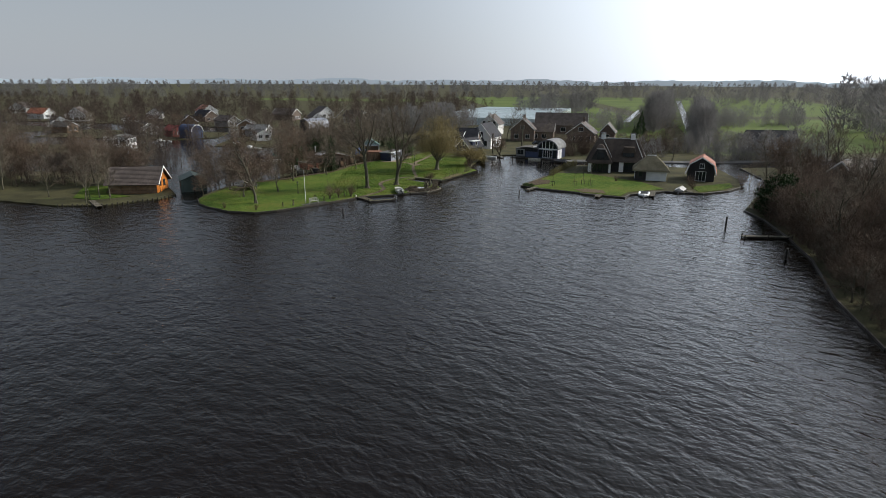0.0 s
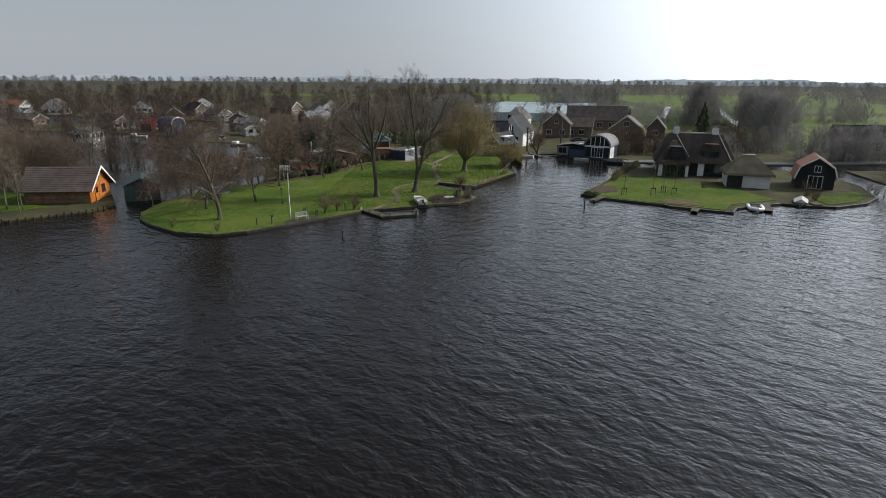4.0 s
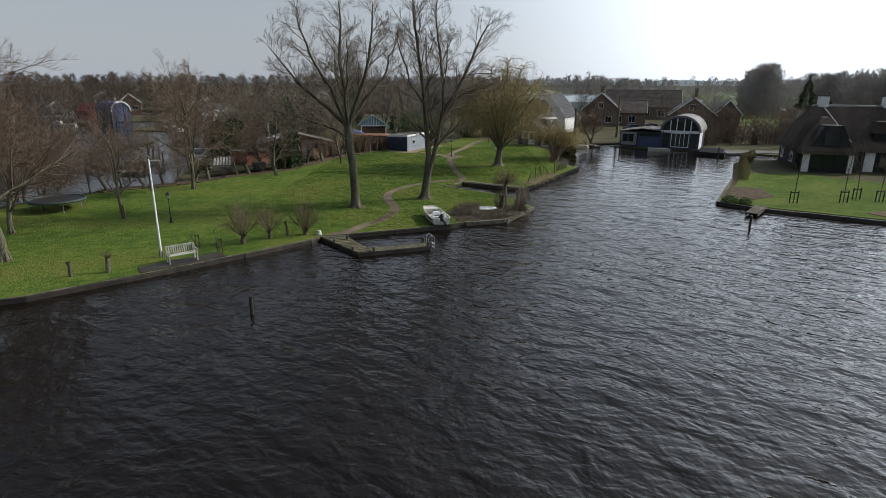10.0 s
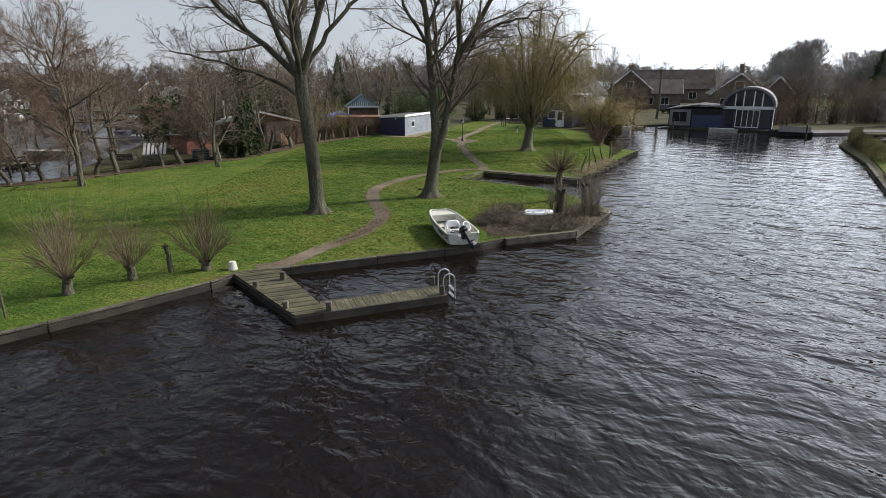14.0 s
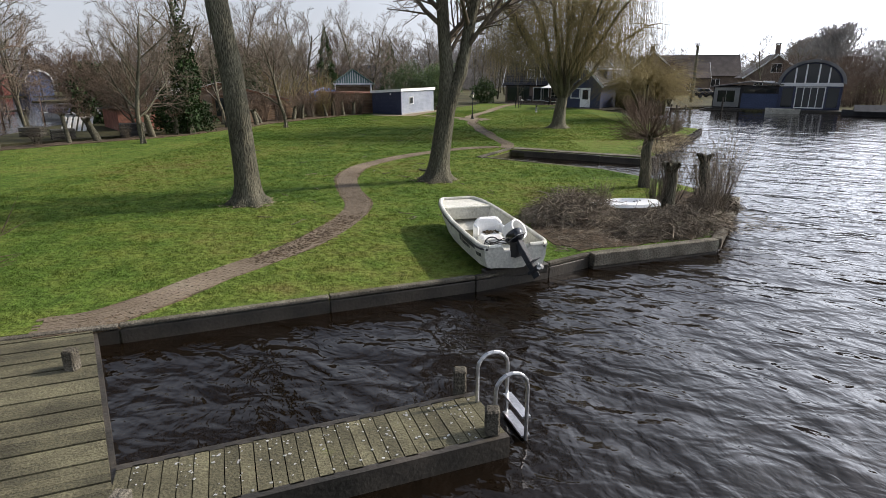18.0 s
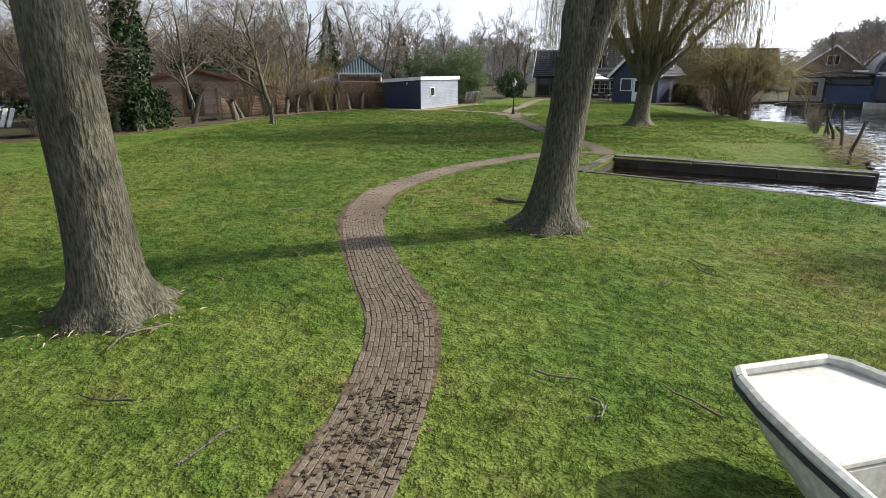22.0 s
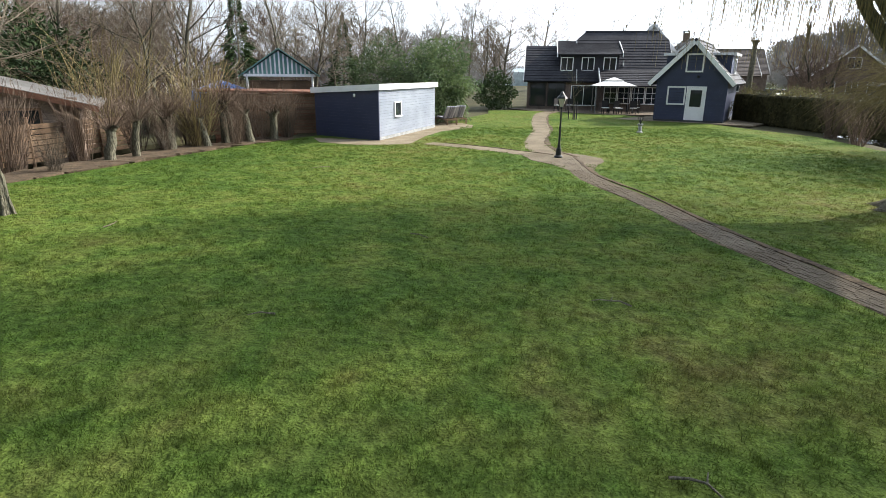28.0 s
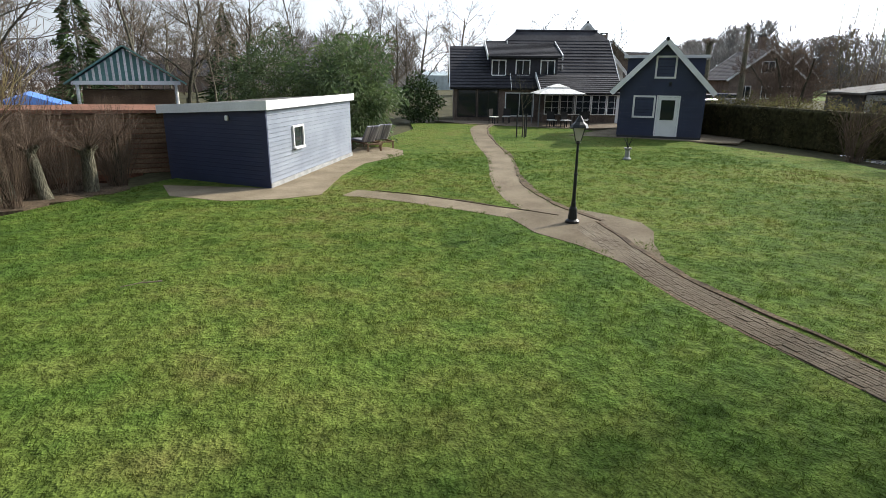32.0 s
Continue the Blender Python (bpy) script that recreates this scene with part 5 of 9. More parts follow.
low_house(-36.0, 250.0, 100, 8, 12, 3.0, 5.8, "brick", "tile", "dark roofed house among the trees", 3)
low_house(-140.0, 330.0, 40, 9, 12, 3.0, 6.0, "plaster", "redtile", "white house on the distant shore", 3)
low_house(-260.0, 350.0, 10, 9, 12, 3.0, 6.0, "plaster", "browntile", "pale house on the distant shore", 3)
low_house(-230.0, 258.0, 50, 8, 10, 2.8, 5.0, "greyplaster", "felt", "grey chalet on an islet", 2)
low_house(-196.0, 165.0, 30, 7, 9, 2.6, 4.4, "brownwood", "felt", "brown wooden chalet among bushes", 2)
low_house(-140.0, 162.0, 80, 6, 8, 2.4, 4.0, "plaster", "felt", "pale low chalet at the water's edge", 2)
low_house(-112.0, 245.0, 30, 6, 7, 3.0, 5.5, "brownwood", "browntile", "brown chalet with a steep roof", 2)
for x, y, rz, w, d, eave, ridge, wall, roof, lab in (
        (-66.0, 198.0, 35, 5, 7, 2.3, 3.3, "plaster", "felt", "low white chalet with a grey roof on an islet"),
        (-72.0, 214.0, 80, 5, 8, 2.4, 3.8, "greyplaster", "zinc", "pale grey chalet with a sheet roof"),
        (-84.0, 236.0, 15, 6, 9, 2.6, 4.4, "brownwood", "felt", "brown chalet among bare shrubs"),
        (-100.0, 256.0, 60, 6, 9, 2.6, 4.6, "greyplaster", "browntile", "grey chalet with a tiled roof"),
        (-128.0, 236.0, 20, 5, 7, 2.4, 3.6, "plaster", "felt", "white chalet at the water's edge"),
        (-150.0, 222.0, 75, 5, 8, 2.4, 3.8, "brownwood", "felt", "low brown chalet at the water's edge"),
        (-168.0, 246.0, 40, 6, 8, 2.6, 4.4, "plaster", "browntile", "white chalet under a brown roof"),
        (-205.0, 238.0, 10, 6, 9, 2.6, 4.6, "greyplaster", "zinc", "pale chalet with a bright sheet roof"),
        (-122.0, 286.0, 55, 7, 10, 2.8, 5.4, "brick", "tile", "dark roofed house across the marina"),
        (-156.0, 304.0, 20, 7, 9, 2.8, 5.2, "plaster", "tile", "white house with a dark roof across the marina"),
        (-214.0, 300.0, 80, 7, 10, 2.8, 5.2, "plaster", "redtile", "white house with a red roof across the marina"),
        (-72.0, 322.0, 35, 8, 11, 3.0, 5.8, "plaster", "browntile", "white house behind bare woodland"),
        (-48.0, 286.0, 65, 7, 10, 3.0, 5.6, "greyplaster", "tile", "grey house behind bare woodland"),
        (-250.0, 284.0, 45, 7, 9, 2.6, 4.8, "greyplaster", "felt", "grey chalet on a far islet")):
    low_house(x, y, rz, w, d, eave, ridge, wall, roof, lab, 2)
# blue barrel-roofed boat hall and its dull red neighbour
hall = thing("boat_hall", -92.5, 203.5, 0.4, 58.0, "blue boat hall with a rounded roof", "boat hall")
hall.scale = (0.66, 0.6, 1.05)
hp = [(-3.4, -0.4), (3.4, -0.4), (3.4, 2.4)] + [(3.4 * math.cos(a), 2.4 + 2.0 * math.sin(a)) for a in (math.pi * i / 10 for i in range(1, 10))] + [(-3.4, 2.4)]
part("wall", extrude_profile(hp, -6.0, 6.0), M["blue"], hall)
roof_run(hall, [(-3.5 * math.cos(math.pi * i / 10), 2.4 + 2.1 * math.sin(math.pi * i / 10)) for i in range(11)], -6.3, 6.3, 0.08, M["blue"])
bm = bmesh.new()
tube(bm, [(-3.5 * math.cos(math.pi * i / 10), -6.35, 2.4 + 2.1 * math.sin(math.pi * i / 10)) for i in range(11)], 0.18)
part("arch_trim", bm, M["white"], hall)
low_house(-101.0, 209.0, 58, 5, 6, 2.3, 3.8, "redroof", "redroof", "dull red boat shed", 1, False)
silver = thing("silver_barn", -53.0, 222.0, 0.5, -52.0, "barn with a bright silver mansard roof", "barn")
part("wall", extrude_profile([(-4, -0.3), (4, -0.3), (4, 2.6), (3.2, 4.8), (-3.2, 4.8), (-4, 2.6)], -4, 4), M["darkwood"], silver)
roof_run(silver, [(-4.4, 2.2), (-3.2, 5.0), (0, 5.8), (3.2, 5.0), (4.4, 2.2)], -4.3, 4.3, 0.1, M["metal"])
part("balcony", boxes((4.0, -3.4, -0.1, 5.6, 3.4, 2.1)), M["plaster"], silver)
crane = thing("boat_crane", -48.0, 222.0, 0.5, 0.0, "slanting pale crane boom beside the barn", "crane")
part("mast", rods(((0, 0, 0), (0, 0, 4.0), 0.2, 0.15)), M["metal"], crane)
part("boom", rods(((0, 0, 3.2), (6.5, 1.0, 9.5), 0.22, 0.12)), M["metal"], crane)

# neighbour's huts along the ditch
nh = thing("wooden_hut", -30.35, 141.4, 0.5, 23.6, "weathered pinkish-brown wooden hut under a low rusty roof", "hut")
part("wall", extrude_profile([(-4.6, -0.2), (4.6, -0.2), (4.6, 1.75), (0, 2.9), (-4.6, 1.75)], -2.6, 2.6), M["pinkwood"], nh)
roof_run(nh, [(-5.2, 1.62), (0, 2.95), (5.2, 1.62)], -3.0, 3.0, 0.1, M["felt"])
barge(nh, [(-5.2, 1.58), (0, 2.92), (5.2, 1.58)], -3.06, 0.16, material=M["rustwood"])
for i in range(6):
    z0 = 1.98 + i * 0.15
    half = 4.6 * (2.88 - z0 - 0.14) / 1.15
    if half > 0.2:
        part("board", boxes((-half, -2.63, z0, half, -2.604, z0 + 0.14)), M["pinkwood"], nh)
for u in (-4.5, -1.5, 1.3, 4.5):
    part("post", boxes((u - 0.07, -2.70, -0.1, u + 0.07, -2.635, 1.72)), M["brownwood"], nh)
for i in range(11):
    part("board", boxes((-4.6, -2.63, 0.02 + i * 0.18, 4.6, -2.604, 0.02 + i * 0.18 + 0.165)), M["pinkwood"], nh)
for u in (-3.0, 2.9):
    window(nh, (9.2, 5.26), "f", u, 0.7, 1.2, 0.9, 2, frame_mat=M["brownwood"])
door(nh, (9.2, 5.26), "f", -0.1, 0.0, 1.1, 2.0, M["brownwood"], 0.7, M["brownwood"])
part("stove_pipe", rods(((-3.2, 0.6, 2.0), (-3.2, 0.6, 4.0), 0.11), ((-3.2, 0.6, 4.0), (-3.2, 0.6, 4.25), 0.16)), M["metal"], nh)
for i in range(3):
    part("solar_panel", boxes((-1.05, -0.8, 0.0, 0.05, 0.8, 0.05), m=pose(-2.6 + i * 1.15, -1.2, 2.62 + i * 0.02, 0, -12, 0)), M["metal"], nh)
bs = thing("brick_store", -33.6, 133.4, 0.5, -48.0, "low red brick store with a sagging roof", "store")
part("wall", boxes((-2.4, -1.4, -0.1, 2.4, 1.4, 1.3)), M["redbrick"], bs)
roof_run(bs, [(-2.7, 1.25), (2.7, 1.55)], -1.7, 1.7, 0.1, M["felt"])
rb = thing("slatted_shed", -21.4, 150.6, 0.5, 12.0, "brown slatted shed with a flat rusty roof beside the navy shed", "shed")
part("wall", boxes((-2.6, -1.6, -0.2, 2.6, 1.6, 1.85)), M["rustwood"], rb)
roof_run(rb, [(-2.9, 1.95), (2.9, 1.86)], -1.9, 1.9, 0.09, M["rustwood"])
for i in range(12):
    part("slat", boxes((-2.6, -1.65, 0.02 + i * 0.155, 2.6, -1.604, 0.02 + i * 0.155 + 0.12)), M["brownwood"], rb)
for u in (-2.6, -0.9, 0.9, 2.6):
    part("post", boxes((u - 0.05, -1.72, -0.2, u + 0.05, -1.655, 1.84)), M["brownwood"], rb)
pav = thing("green_pavilion", -22.6, 160.4, 0.5, 12.0, "pavilion with a green gable of vertical boards", "pavilion")
part("wall", boxes((-1.9, -0.6, -0.2, 1.9, 2.6, 2.3)), M["brownwood"], pav)
part("gable", extrude_profile([(-2.1, 2.72), (2.1, 2.72), (0, 4.12)], -1.2, 2.6), M["greenroof"], pav)
part("beam", boxes((-2.2, -1.30, 2.56, 2.2, -1.18, 2.72)), M["white"], pav)
for i in range(15):
    u = -1.82 + i * 0.26
    part("gable_board", boxes((u - 0.05, -1.245, 2.73, u + 0.05, -1.205, 2.72 + 1.38 * (1 - abs(u) / 2.1))), M["canvas"], pav)
roof_run(pav, [(-2.45, 2.55), (0, 4.20), (2.45, 2.55)], -1.5, 2.8, 0.07, M["greenroof"])
for u in (-2.0, 2.0):
    part("post", rods(((u, -1.2, -0.1), (u, -1.2, 2.56), 0.07), n=8), M["canvas"], pav)
tp = thing("covered_boat", -24.4, 153.6, 0.5, 20.0, "boat stored under a bright blue tarpaulin", "covered boat")
part("tarpaulin", extrude_profile([(-1.7, 1.0), (1.7, 1.0), (1.5, 1.9), (0.2, 2.35), (-1.4, 1.8)], -2.4, 2.4), M["tarp"], tp)
part("hull", extrude_profile([(-1.4, 0.9), (1.4, 0.9), (0.8, -0.2), (-0.8, -0.2)], -2.2, 2.2), M["darkwood"], tp)


# ---- large garden trees ----
def forked_tree(seed, lean, fork, limbs, height, r):
    """A tall trunk that parts into upright limbs with fine hanging twigs."""
    rng = np.random.default_rng(seed)
    wood_, fine = Twigs(), Twigs()
    top = np.array((lean[0] * fork, lean[1] * fork, fork))
    mid = top * 0.5 + np.array((rng.normal(0, 0.06), rng.normal(0, 0.06), 0))
    wood_.tube([(0, 0, -0.15), (0.0, 0.0, 0.05), (mid[0] * 0.2, mid[1] * 0.2, fork * 0.12), mid, top], r * 1.28, r * 0.9, 14)
    wood_.tube([(0, 0, -0.15), (0, 0, 0.12), (mid[0] * 0.15, mid[1] * 0.15, 0.6)], r * 1.55, r * 1.05, 14)
    for t in np.arange(9) * 0.7 + rng.uniform(-0.15, 0.15, 9):
        c, s = math.cos(t), math.sin(t)
        wood_.tube([(c * r * 2.2, s * r * 2.2, -0.1), (c * r * 1.45, s * r * 1.45, 0.05), (c * r * 0.9, s * r * 0.9, 0.4), (c * r * 0.5, s * r * 0.5, 1.0)], r * 0.3, r * 0.2, 6)
    plan = [None, (11, 0.44, 40, 0.18), (8, 0.5, 42, 0.12), (6, 0.5, 42, 0.12), (4, 0.5, 40, 0.12)]
    for dx, dy, s, rr in limbs:
        d = np.array((dx, dy, 1.0))
        grow(rng, wood_, fine, top - np.array((0, 0, 0.25)), d / np.linalg.norm(d), (height - fork) * s, r * rr, 1, plan, 0.035, 0.10)
    return wood_.mesh("trunk"), fine.mesh("crown")


def bend(pts, per=3):
    """A smooth line through points in space."""
    p = np.array([pts[0]] + list(pts) + [pts[-1]], float)
    out = []
    for i in range(1, len(p) - 2):
        t = np.linspace(0, 1, per, endpoint=False)[:, None]
        a, b, c, d = p[i - 1], p[i], p[i + 1], p[i + 2]
        out.append(0.5 * (2 * b + (c - a) * t + (2 * a - 5 * b + 4 * c - d) * t ** 2 + (3 * b - a - 3 * c + d) * t ** 3))
    return np.concatenate(out + [p[-1:]])


def bole(w, pts, r0, r1, lobes, seed, n=30):
    """A trunk whose foot flares into root ridges and whose girth is a little uneven."""
    pts = bend(pts, 9)
    m = len(pts)
    a = 2 * np.pi * np.arange(n) / n
    z = np.maximum(0.0, pts[:, 2:3] - 0.06)
    base = np.linspace(r0, r1, m)[:, None]
    ridge = 0.5 + 0.5 * np.cos(lobes * a + 0.8 * np.sin(2 * a + seed))[None]
    rad = base * (1 + 0.36 * np.exp(-z / 0.48) + (0.30 + 0.85 * ridge ** 2) * np.exp(-z / 0.13) * 0.9 + 0.06 * ridge * np.exp(-z / 1.2))
    rad = rad * (1 + 0.025 * np.sin(3 * a[None] + 1.7 * z + seed) + 0.018 * np.sin(7 * a[None] - 2.3 * z))
    ring = np.stack([pts[:, :1] + rad * np.cos(a), pts[:, 1:2] + rad * np.sin(a), np.broadcast_to(pts[:, 2:3], rad.shape)], 2)
    w.v.append(ring.reshape(-1, 3))
    i = np.arange(n)
    o = w.k + np.arange(m - 1)[:, None] * n
    w.f.append(np.stack([o + i, o + (i + 1) % n, o + n + (i + 1) % n, o + n + i], 2).reshape(-1, 4))
    w.k += m * n
    tip = pts[-1]
    w.tube([tip - np.array((0, 0, 0.10)), tip + np.array((0, 0, 0.06)), tip + np.array((0, 0, 0.16))], r1 * 0.92, 0.02, 16)


def limbed_tree(seed, trunk, r, limbs, dense=1.0):
    """A trunk and limbs along given lines; the finer branches grow from the limbs and turn upwards."""
    rng = np.random.default_rng(seed)
    wood_, fine = Twigs(), Twigs()
    bole(wood_, trunk, r * 1.05, r * 0.88, 7, seed)
    plan = [None, None, (6, 0.52, 42, 0.15), (5, 0.52, 42, 0.12), (4, 0.5, 40, 0.12)]
    for rr, pts in limbs:
        line = bend(pts, 4)
        line[1:-1] += rng.normal(0, 0.07 if rr < 0.16 else 0.015, line[1:-1].shape)
        wood_.tube(line, rr, max(0.025, rr * 0.16), 9)
        step = np.linalg.norm(np.diff(line, axis=0), axis=1)
        total = step.sum()
        count = int(total * 2.3 * dense)
        for k in range(count):
            f = 0.26 + 0.74 * (k + rng.uniform(0.1, 0.9)) / count
            x = f * (len(line) - 1)
            i = min(int(x), len(line) - 2)
            q = line[i] + (line[i + 1] - line[i]) * (x - i)
            ax = (line[i + 1] - line[i]) / (np.linalg.norm(line[i + 1] - line[i]) + 1e-9)
            side = np.cross(ax, rng.normal(0, 1, 3))
            side /= np.linalg.norm(side) + 1e-9
            a = radians(rng.uniform(28, 62))
            d = ax * math.cos(a) + side * math.sin(a)
            here = rr + (rr * 0.16 - rr) * f
            grow(rng, fine, fine, q, d, rng.uniform(0.5, 1.0) * (0.9 + 0.22 * total) * (1.25 - 0.55 * f), max(0.016, here * 0.42), 2, plan, 0.07, 0.13)
    return wood_.mesh("trunk"), fine.mesh("crown")


THIN = 0.0065
F1 = (-0.40, 0.1, 6.4)
T1 = limbed_tree(5, [(0, 0, -0.1), (0, 0, 0.1), (-0.03, 0, 1.5), (-0.14, 0.05, 3.5), (-0.36, 0.1, 5.2), F1], 0.315, [
    (0.10, [(-0.36, 0.1, 5.4), (-1.9, -0.3, 6.3), (-3.8, -0.6, 7.0), (-6.0, -0.4, 7.4)]),
    (0.17, [(-0.38, 0.1, 6.2), (-1.9, 0.3, 7.6), (-3.6, 0.5, 8.9), (-5.0, 0.6, 10.5), (-6.2, 0.6, 12.0)]),
    (0.15, [(-0.38, 0.1, 6.2), (-1.2, -0.6, 8.5), (-2.4, -1.0, 10.8), (-3.3, -1.2, 13.2), (-3.6, -1.2, 14.6)]),
    (0.24, [(-0.36, 0.1, 5.4), (-0.42, 0.15, 6.8), (-0.5, 0.4, 8.6), (-1.0, 1.0, 11.0), (-0.9, 1.4, 13.6), (-1.0, 1.5, 15.2)]),
    (0.18, [(-0.38, 0.1, 6.2), (0.5, -0.2, 8.4), (1.3, -0.4, 10.6), (1.7, -0.4, 13.0), (1.8, -0.5, 14.8)]),
    (0.13, [(-0.38, 0.1, 6.2), (0.8, 0.8, 8.2), (2.1, 1.6, 9.8), (2.9, 2.2, 11.8), (3.2, 2.4, 13.2)]),
    (0.12, [(-0.38, 0.1, 6.2), (-0.9, 1.6, 8.0), (-1.8, 3.0, 10.0), (-2.0, 3.8, 12.5)]),
    (0.12, [(-0.38, 0.1, 6.2), (-0.2, -1.4, 8.2), (0.3, -2.6, 10.0), (0.5, -3.4, 12.2)])])
tree(T1, -15.95, 107.8, 0.55, 0, 1.0, "tall bare tree with a smooth grey-green trunk on the lawn", group="tall lawn trees")
F2, G2 = (0.34, 0.1, 2.6), (1.6, 0.3, 7.3)
T2 = limbed_tree(6, [(0, 0, -0.15), (0, 0, 0.1), (0.14, 0.03, 1.2), F2], 0.335, [
    (0.285, [(0.18, 0.05, 1.7), (0.31, 0.1, 3.0), (0.30, 0.1, 4.2), (0.12, 0.2, 6.5), (-0.1, 0.2, 9.0), (-0.5, 0.3, 12.0), (-0.8, 0.3, 14.3), (-0.9, 0.3, 16.2)]),
    (0.265, [(0.22, 0.06, 1.8), (0.52, 0.12, 2.9), (0.85, 0.15, 3.9), (1.15, 0.2, 5.5), G2, (2.4, 0.1, 8.6), (3.4, -0.2, 10.4), (4.3, -0.4, 12.5), (5.0, -0.5, 13.8)]),
    (0.16, [G2, (1.5, 0.5, 9.5), (1.2, 0.7, 12.0), (0.9, 0.8, 14.4), (1.0, 0.8, 15.8)]),
    (0.12, [G2, (2.9, 0.5, 8.4), (4.5, 0.8, 9.0), (6.0, 0.9, 9.6)]),
    (0.10, [(0.0, 0.2, 7.8), (-1.0, -0.6, 9.6), (-1.7, -1.0, 11.8), (-2.0, -1.2, 13.2)]),
    (0.10, [(0.05, 0.2, 7.0), (0.2, 1.6, 8.8), (0.1, 2.8, 11.0), (0.0, 3.4, 13.0)]),
    (0.10, [(1.3, 0.25, 6.2), (1.6, -1.2, 8.0), (1.8, -2.4, 10.2), (1.9, -2.9, 12.4)])], 0.95)
tree(T2, -10.8, 111.62, 0.55, 0, 1.0, "tall bare twin-stemmed tree on the lawn beside the path", group="tall lawn trees")


def weeping(seed, r, fork, ends, strands, low):
    """A short trunk with limbs that rise and arch over; long thin strands hang from their side branches."""
    rng = np.random.default_rng(seed)
    wood_, fine = Twigs(), Twigs()
    bole(wood_, [(0, 0, -0.1), (0.02, 0, 0.3), (0.12, 0.02, 1.4), fork], r * 1.1, r * 0.95, 6, seed)
    fork = np.array(fork)
    hang = []
    for k, e in enumerate(ends):
        e = np.array(e)
        t = np.linspace(0, 1, 11)
        line = np.stack([fork[0] + (e[0] - fork[0]) * t ** 0.95, fork[1] + (e[1] - fork[1]) * t ** 0.95, fork[2] - 0.25 + (e[2] - fork[2] + 0.25) * (1 - (1 - t) ** 1.35)], 1)
        line[1:] += rng.normal(0, 0.07, line[1:].shape)
        wood_.tube(line, r * (0.62 if k < 5 else 0.45), 0.03, 8)
        for i in range(4, 11):
            for _ in range(4 if i > 5 else 2):
                q = line[i] + rng.normal(0, 0.05, 3)
                a = rng.uniform(0, 6.28)
                d = np.array((math.cos(a), math.sin(a), rng.uniform(0.3, 1.1)))
                side = [q]
                for j in range(5):
                    d = d + rng.normal(0, 0.13, 3) + np.array((0, 0, -0.17))
                    d /= np.linalg.norm(d)
                    side.append(side[-1] + d * rng.uniform(0.26, 0.48))
                fine.tube(side, 0.035, 0.010, 4)
                hang += side[1:]
    hang = np.array(hang)
    for k in rng.integers(0, len(hang), strands):
        p = hang[k] + rng.normal(0, 0.16, 3)
        fall = max(0.7, min(p[2] - low - rng.uniform(0, 1.8), rng.uniform(1.8, 6.0)))
        o = rng.normal(0, 0.12, 2)
        out = p[:2] / (np.linalg.norm(p[:2]) + 1e-6) * rng.uniform(0.1, 0.4)
        fine.tube([p, p + np.array((out[0], out[1], 0.02 - 0.08 * fall)), p + np.array((out[0] * 1.5 + o[0], out[1] * 1.5 + o[1], -0.55 * fall)), p + np.array((out[0] * 1.6 + 1.5 * o[0], out[1] * 1.6 + 1.5 * o[1], -fall))], 0.0048, 0.003, 3)
    return wood_.mesh("trunk"), fine.mesh("crown")


WEEP = weeping(8, 0.36, (0.22, 0.05, 2.05), [(-3.0, -0.5, 9.4), (-1.2, 0.8, 11.2), (0.8, -0.6, 11.9), (2.6, 0.6, 11.3), (4.4, -0.4, 9.6), (5.6, 0.8, 6.6), (1.0, -4.0, 8.8), (0.2, 4.2, 9.2), (-3.4, 2.6, 7.8), (3.2, -3.2, 9.2), (-2.6, -3.0, 8.2), (3.0, 3.4, 9.0), (0.4, 0.4, 11.0), (-4.4, 1.4, 8.4), (-3.9, 3.4, 8.0), (-4.5, -1.0, 7.8), (-1.8, -5.0, 8.6), (1.6, -5.4, 8.2), (3.8, -4.6, 8.4)], 6400, 2.9)
tree(WEEP, -3.45, 132.1, 0.55, 0, 1.0, "weeping willow with bare golden hanging twigs", name="weeping_willow", twig=M["willow"])

# smaller lawn trees
THIN = 0.008
DENSE = bare_tree(77, 9.6, 0.17, [(14, 0.58, 54, 0.20), (9, 0.58, 46, 0.2), (8, 0.55, 42, 0.15), (7, 0.5, 40, 0.15)], (-0.04, 0.02), 0.04, 0.11, 0.72)
for x, y, s, rz in ((-32.4, 92.8, 1.36, 20), (-36.4, 98.4, 0.95, 200), (-47.4, 113.0, 0.85, 110)):
    tree(DENSE, x, y, 0.55, rz, s, "bare spreading tree with a dense reddish crown near the shore", group="lawn trees", twig=M["redtwig"])
tree(DENSE, -32.1, 114.8, 0.55, 150, (0.95, 0.95, 1.25), "upright bare tree at the back of the lawn", group="lawn trees", twig=M["redtwig"])
for k, x, y, s, rz, lab in ((1, -31.6, 102.8, 0.80, 80, "slender bare tree on the lawn"), (3, -22.2, 132.3, 0.82, 40, "slim bare tree at the lawn's edge"), (0, -41.2, 104.6, 1.0, 250, "bare tree beside the ditch"), (2, -27.0, 122.6, 0.85, 300, "bare tree beside the ditch"), (3, -28.2, 136.3, 0.85, 10, "bare tree before the wooden hut")):
    tree(FINE[k], x, y, 0.55, rz, s, lab, group="lawn trees", twig=M["redtwig"] if x < -31 else None)
IVY = bare_tree(70, 9.5, 0.2, PLAN3, (0.04, 0), 0.05, 0.08, 0.85)
t = tree(IVY, -26.9, 128.0, 0.5, 0, 1.0, "bare tree with a trunk wrapped in ivy", group="ditch trees")
link("ivy", leaves_mesh(71, 3800, (0, 0, 3.4), (0.75, 0.75, 3.6), 0.16, 0.9, 0.3), M["ivy"], t)
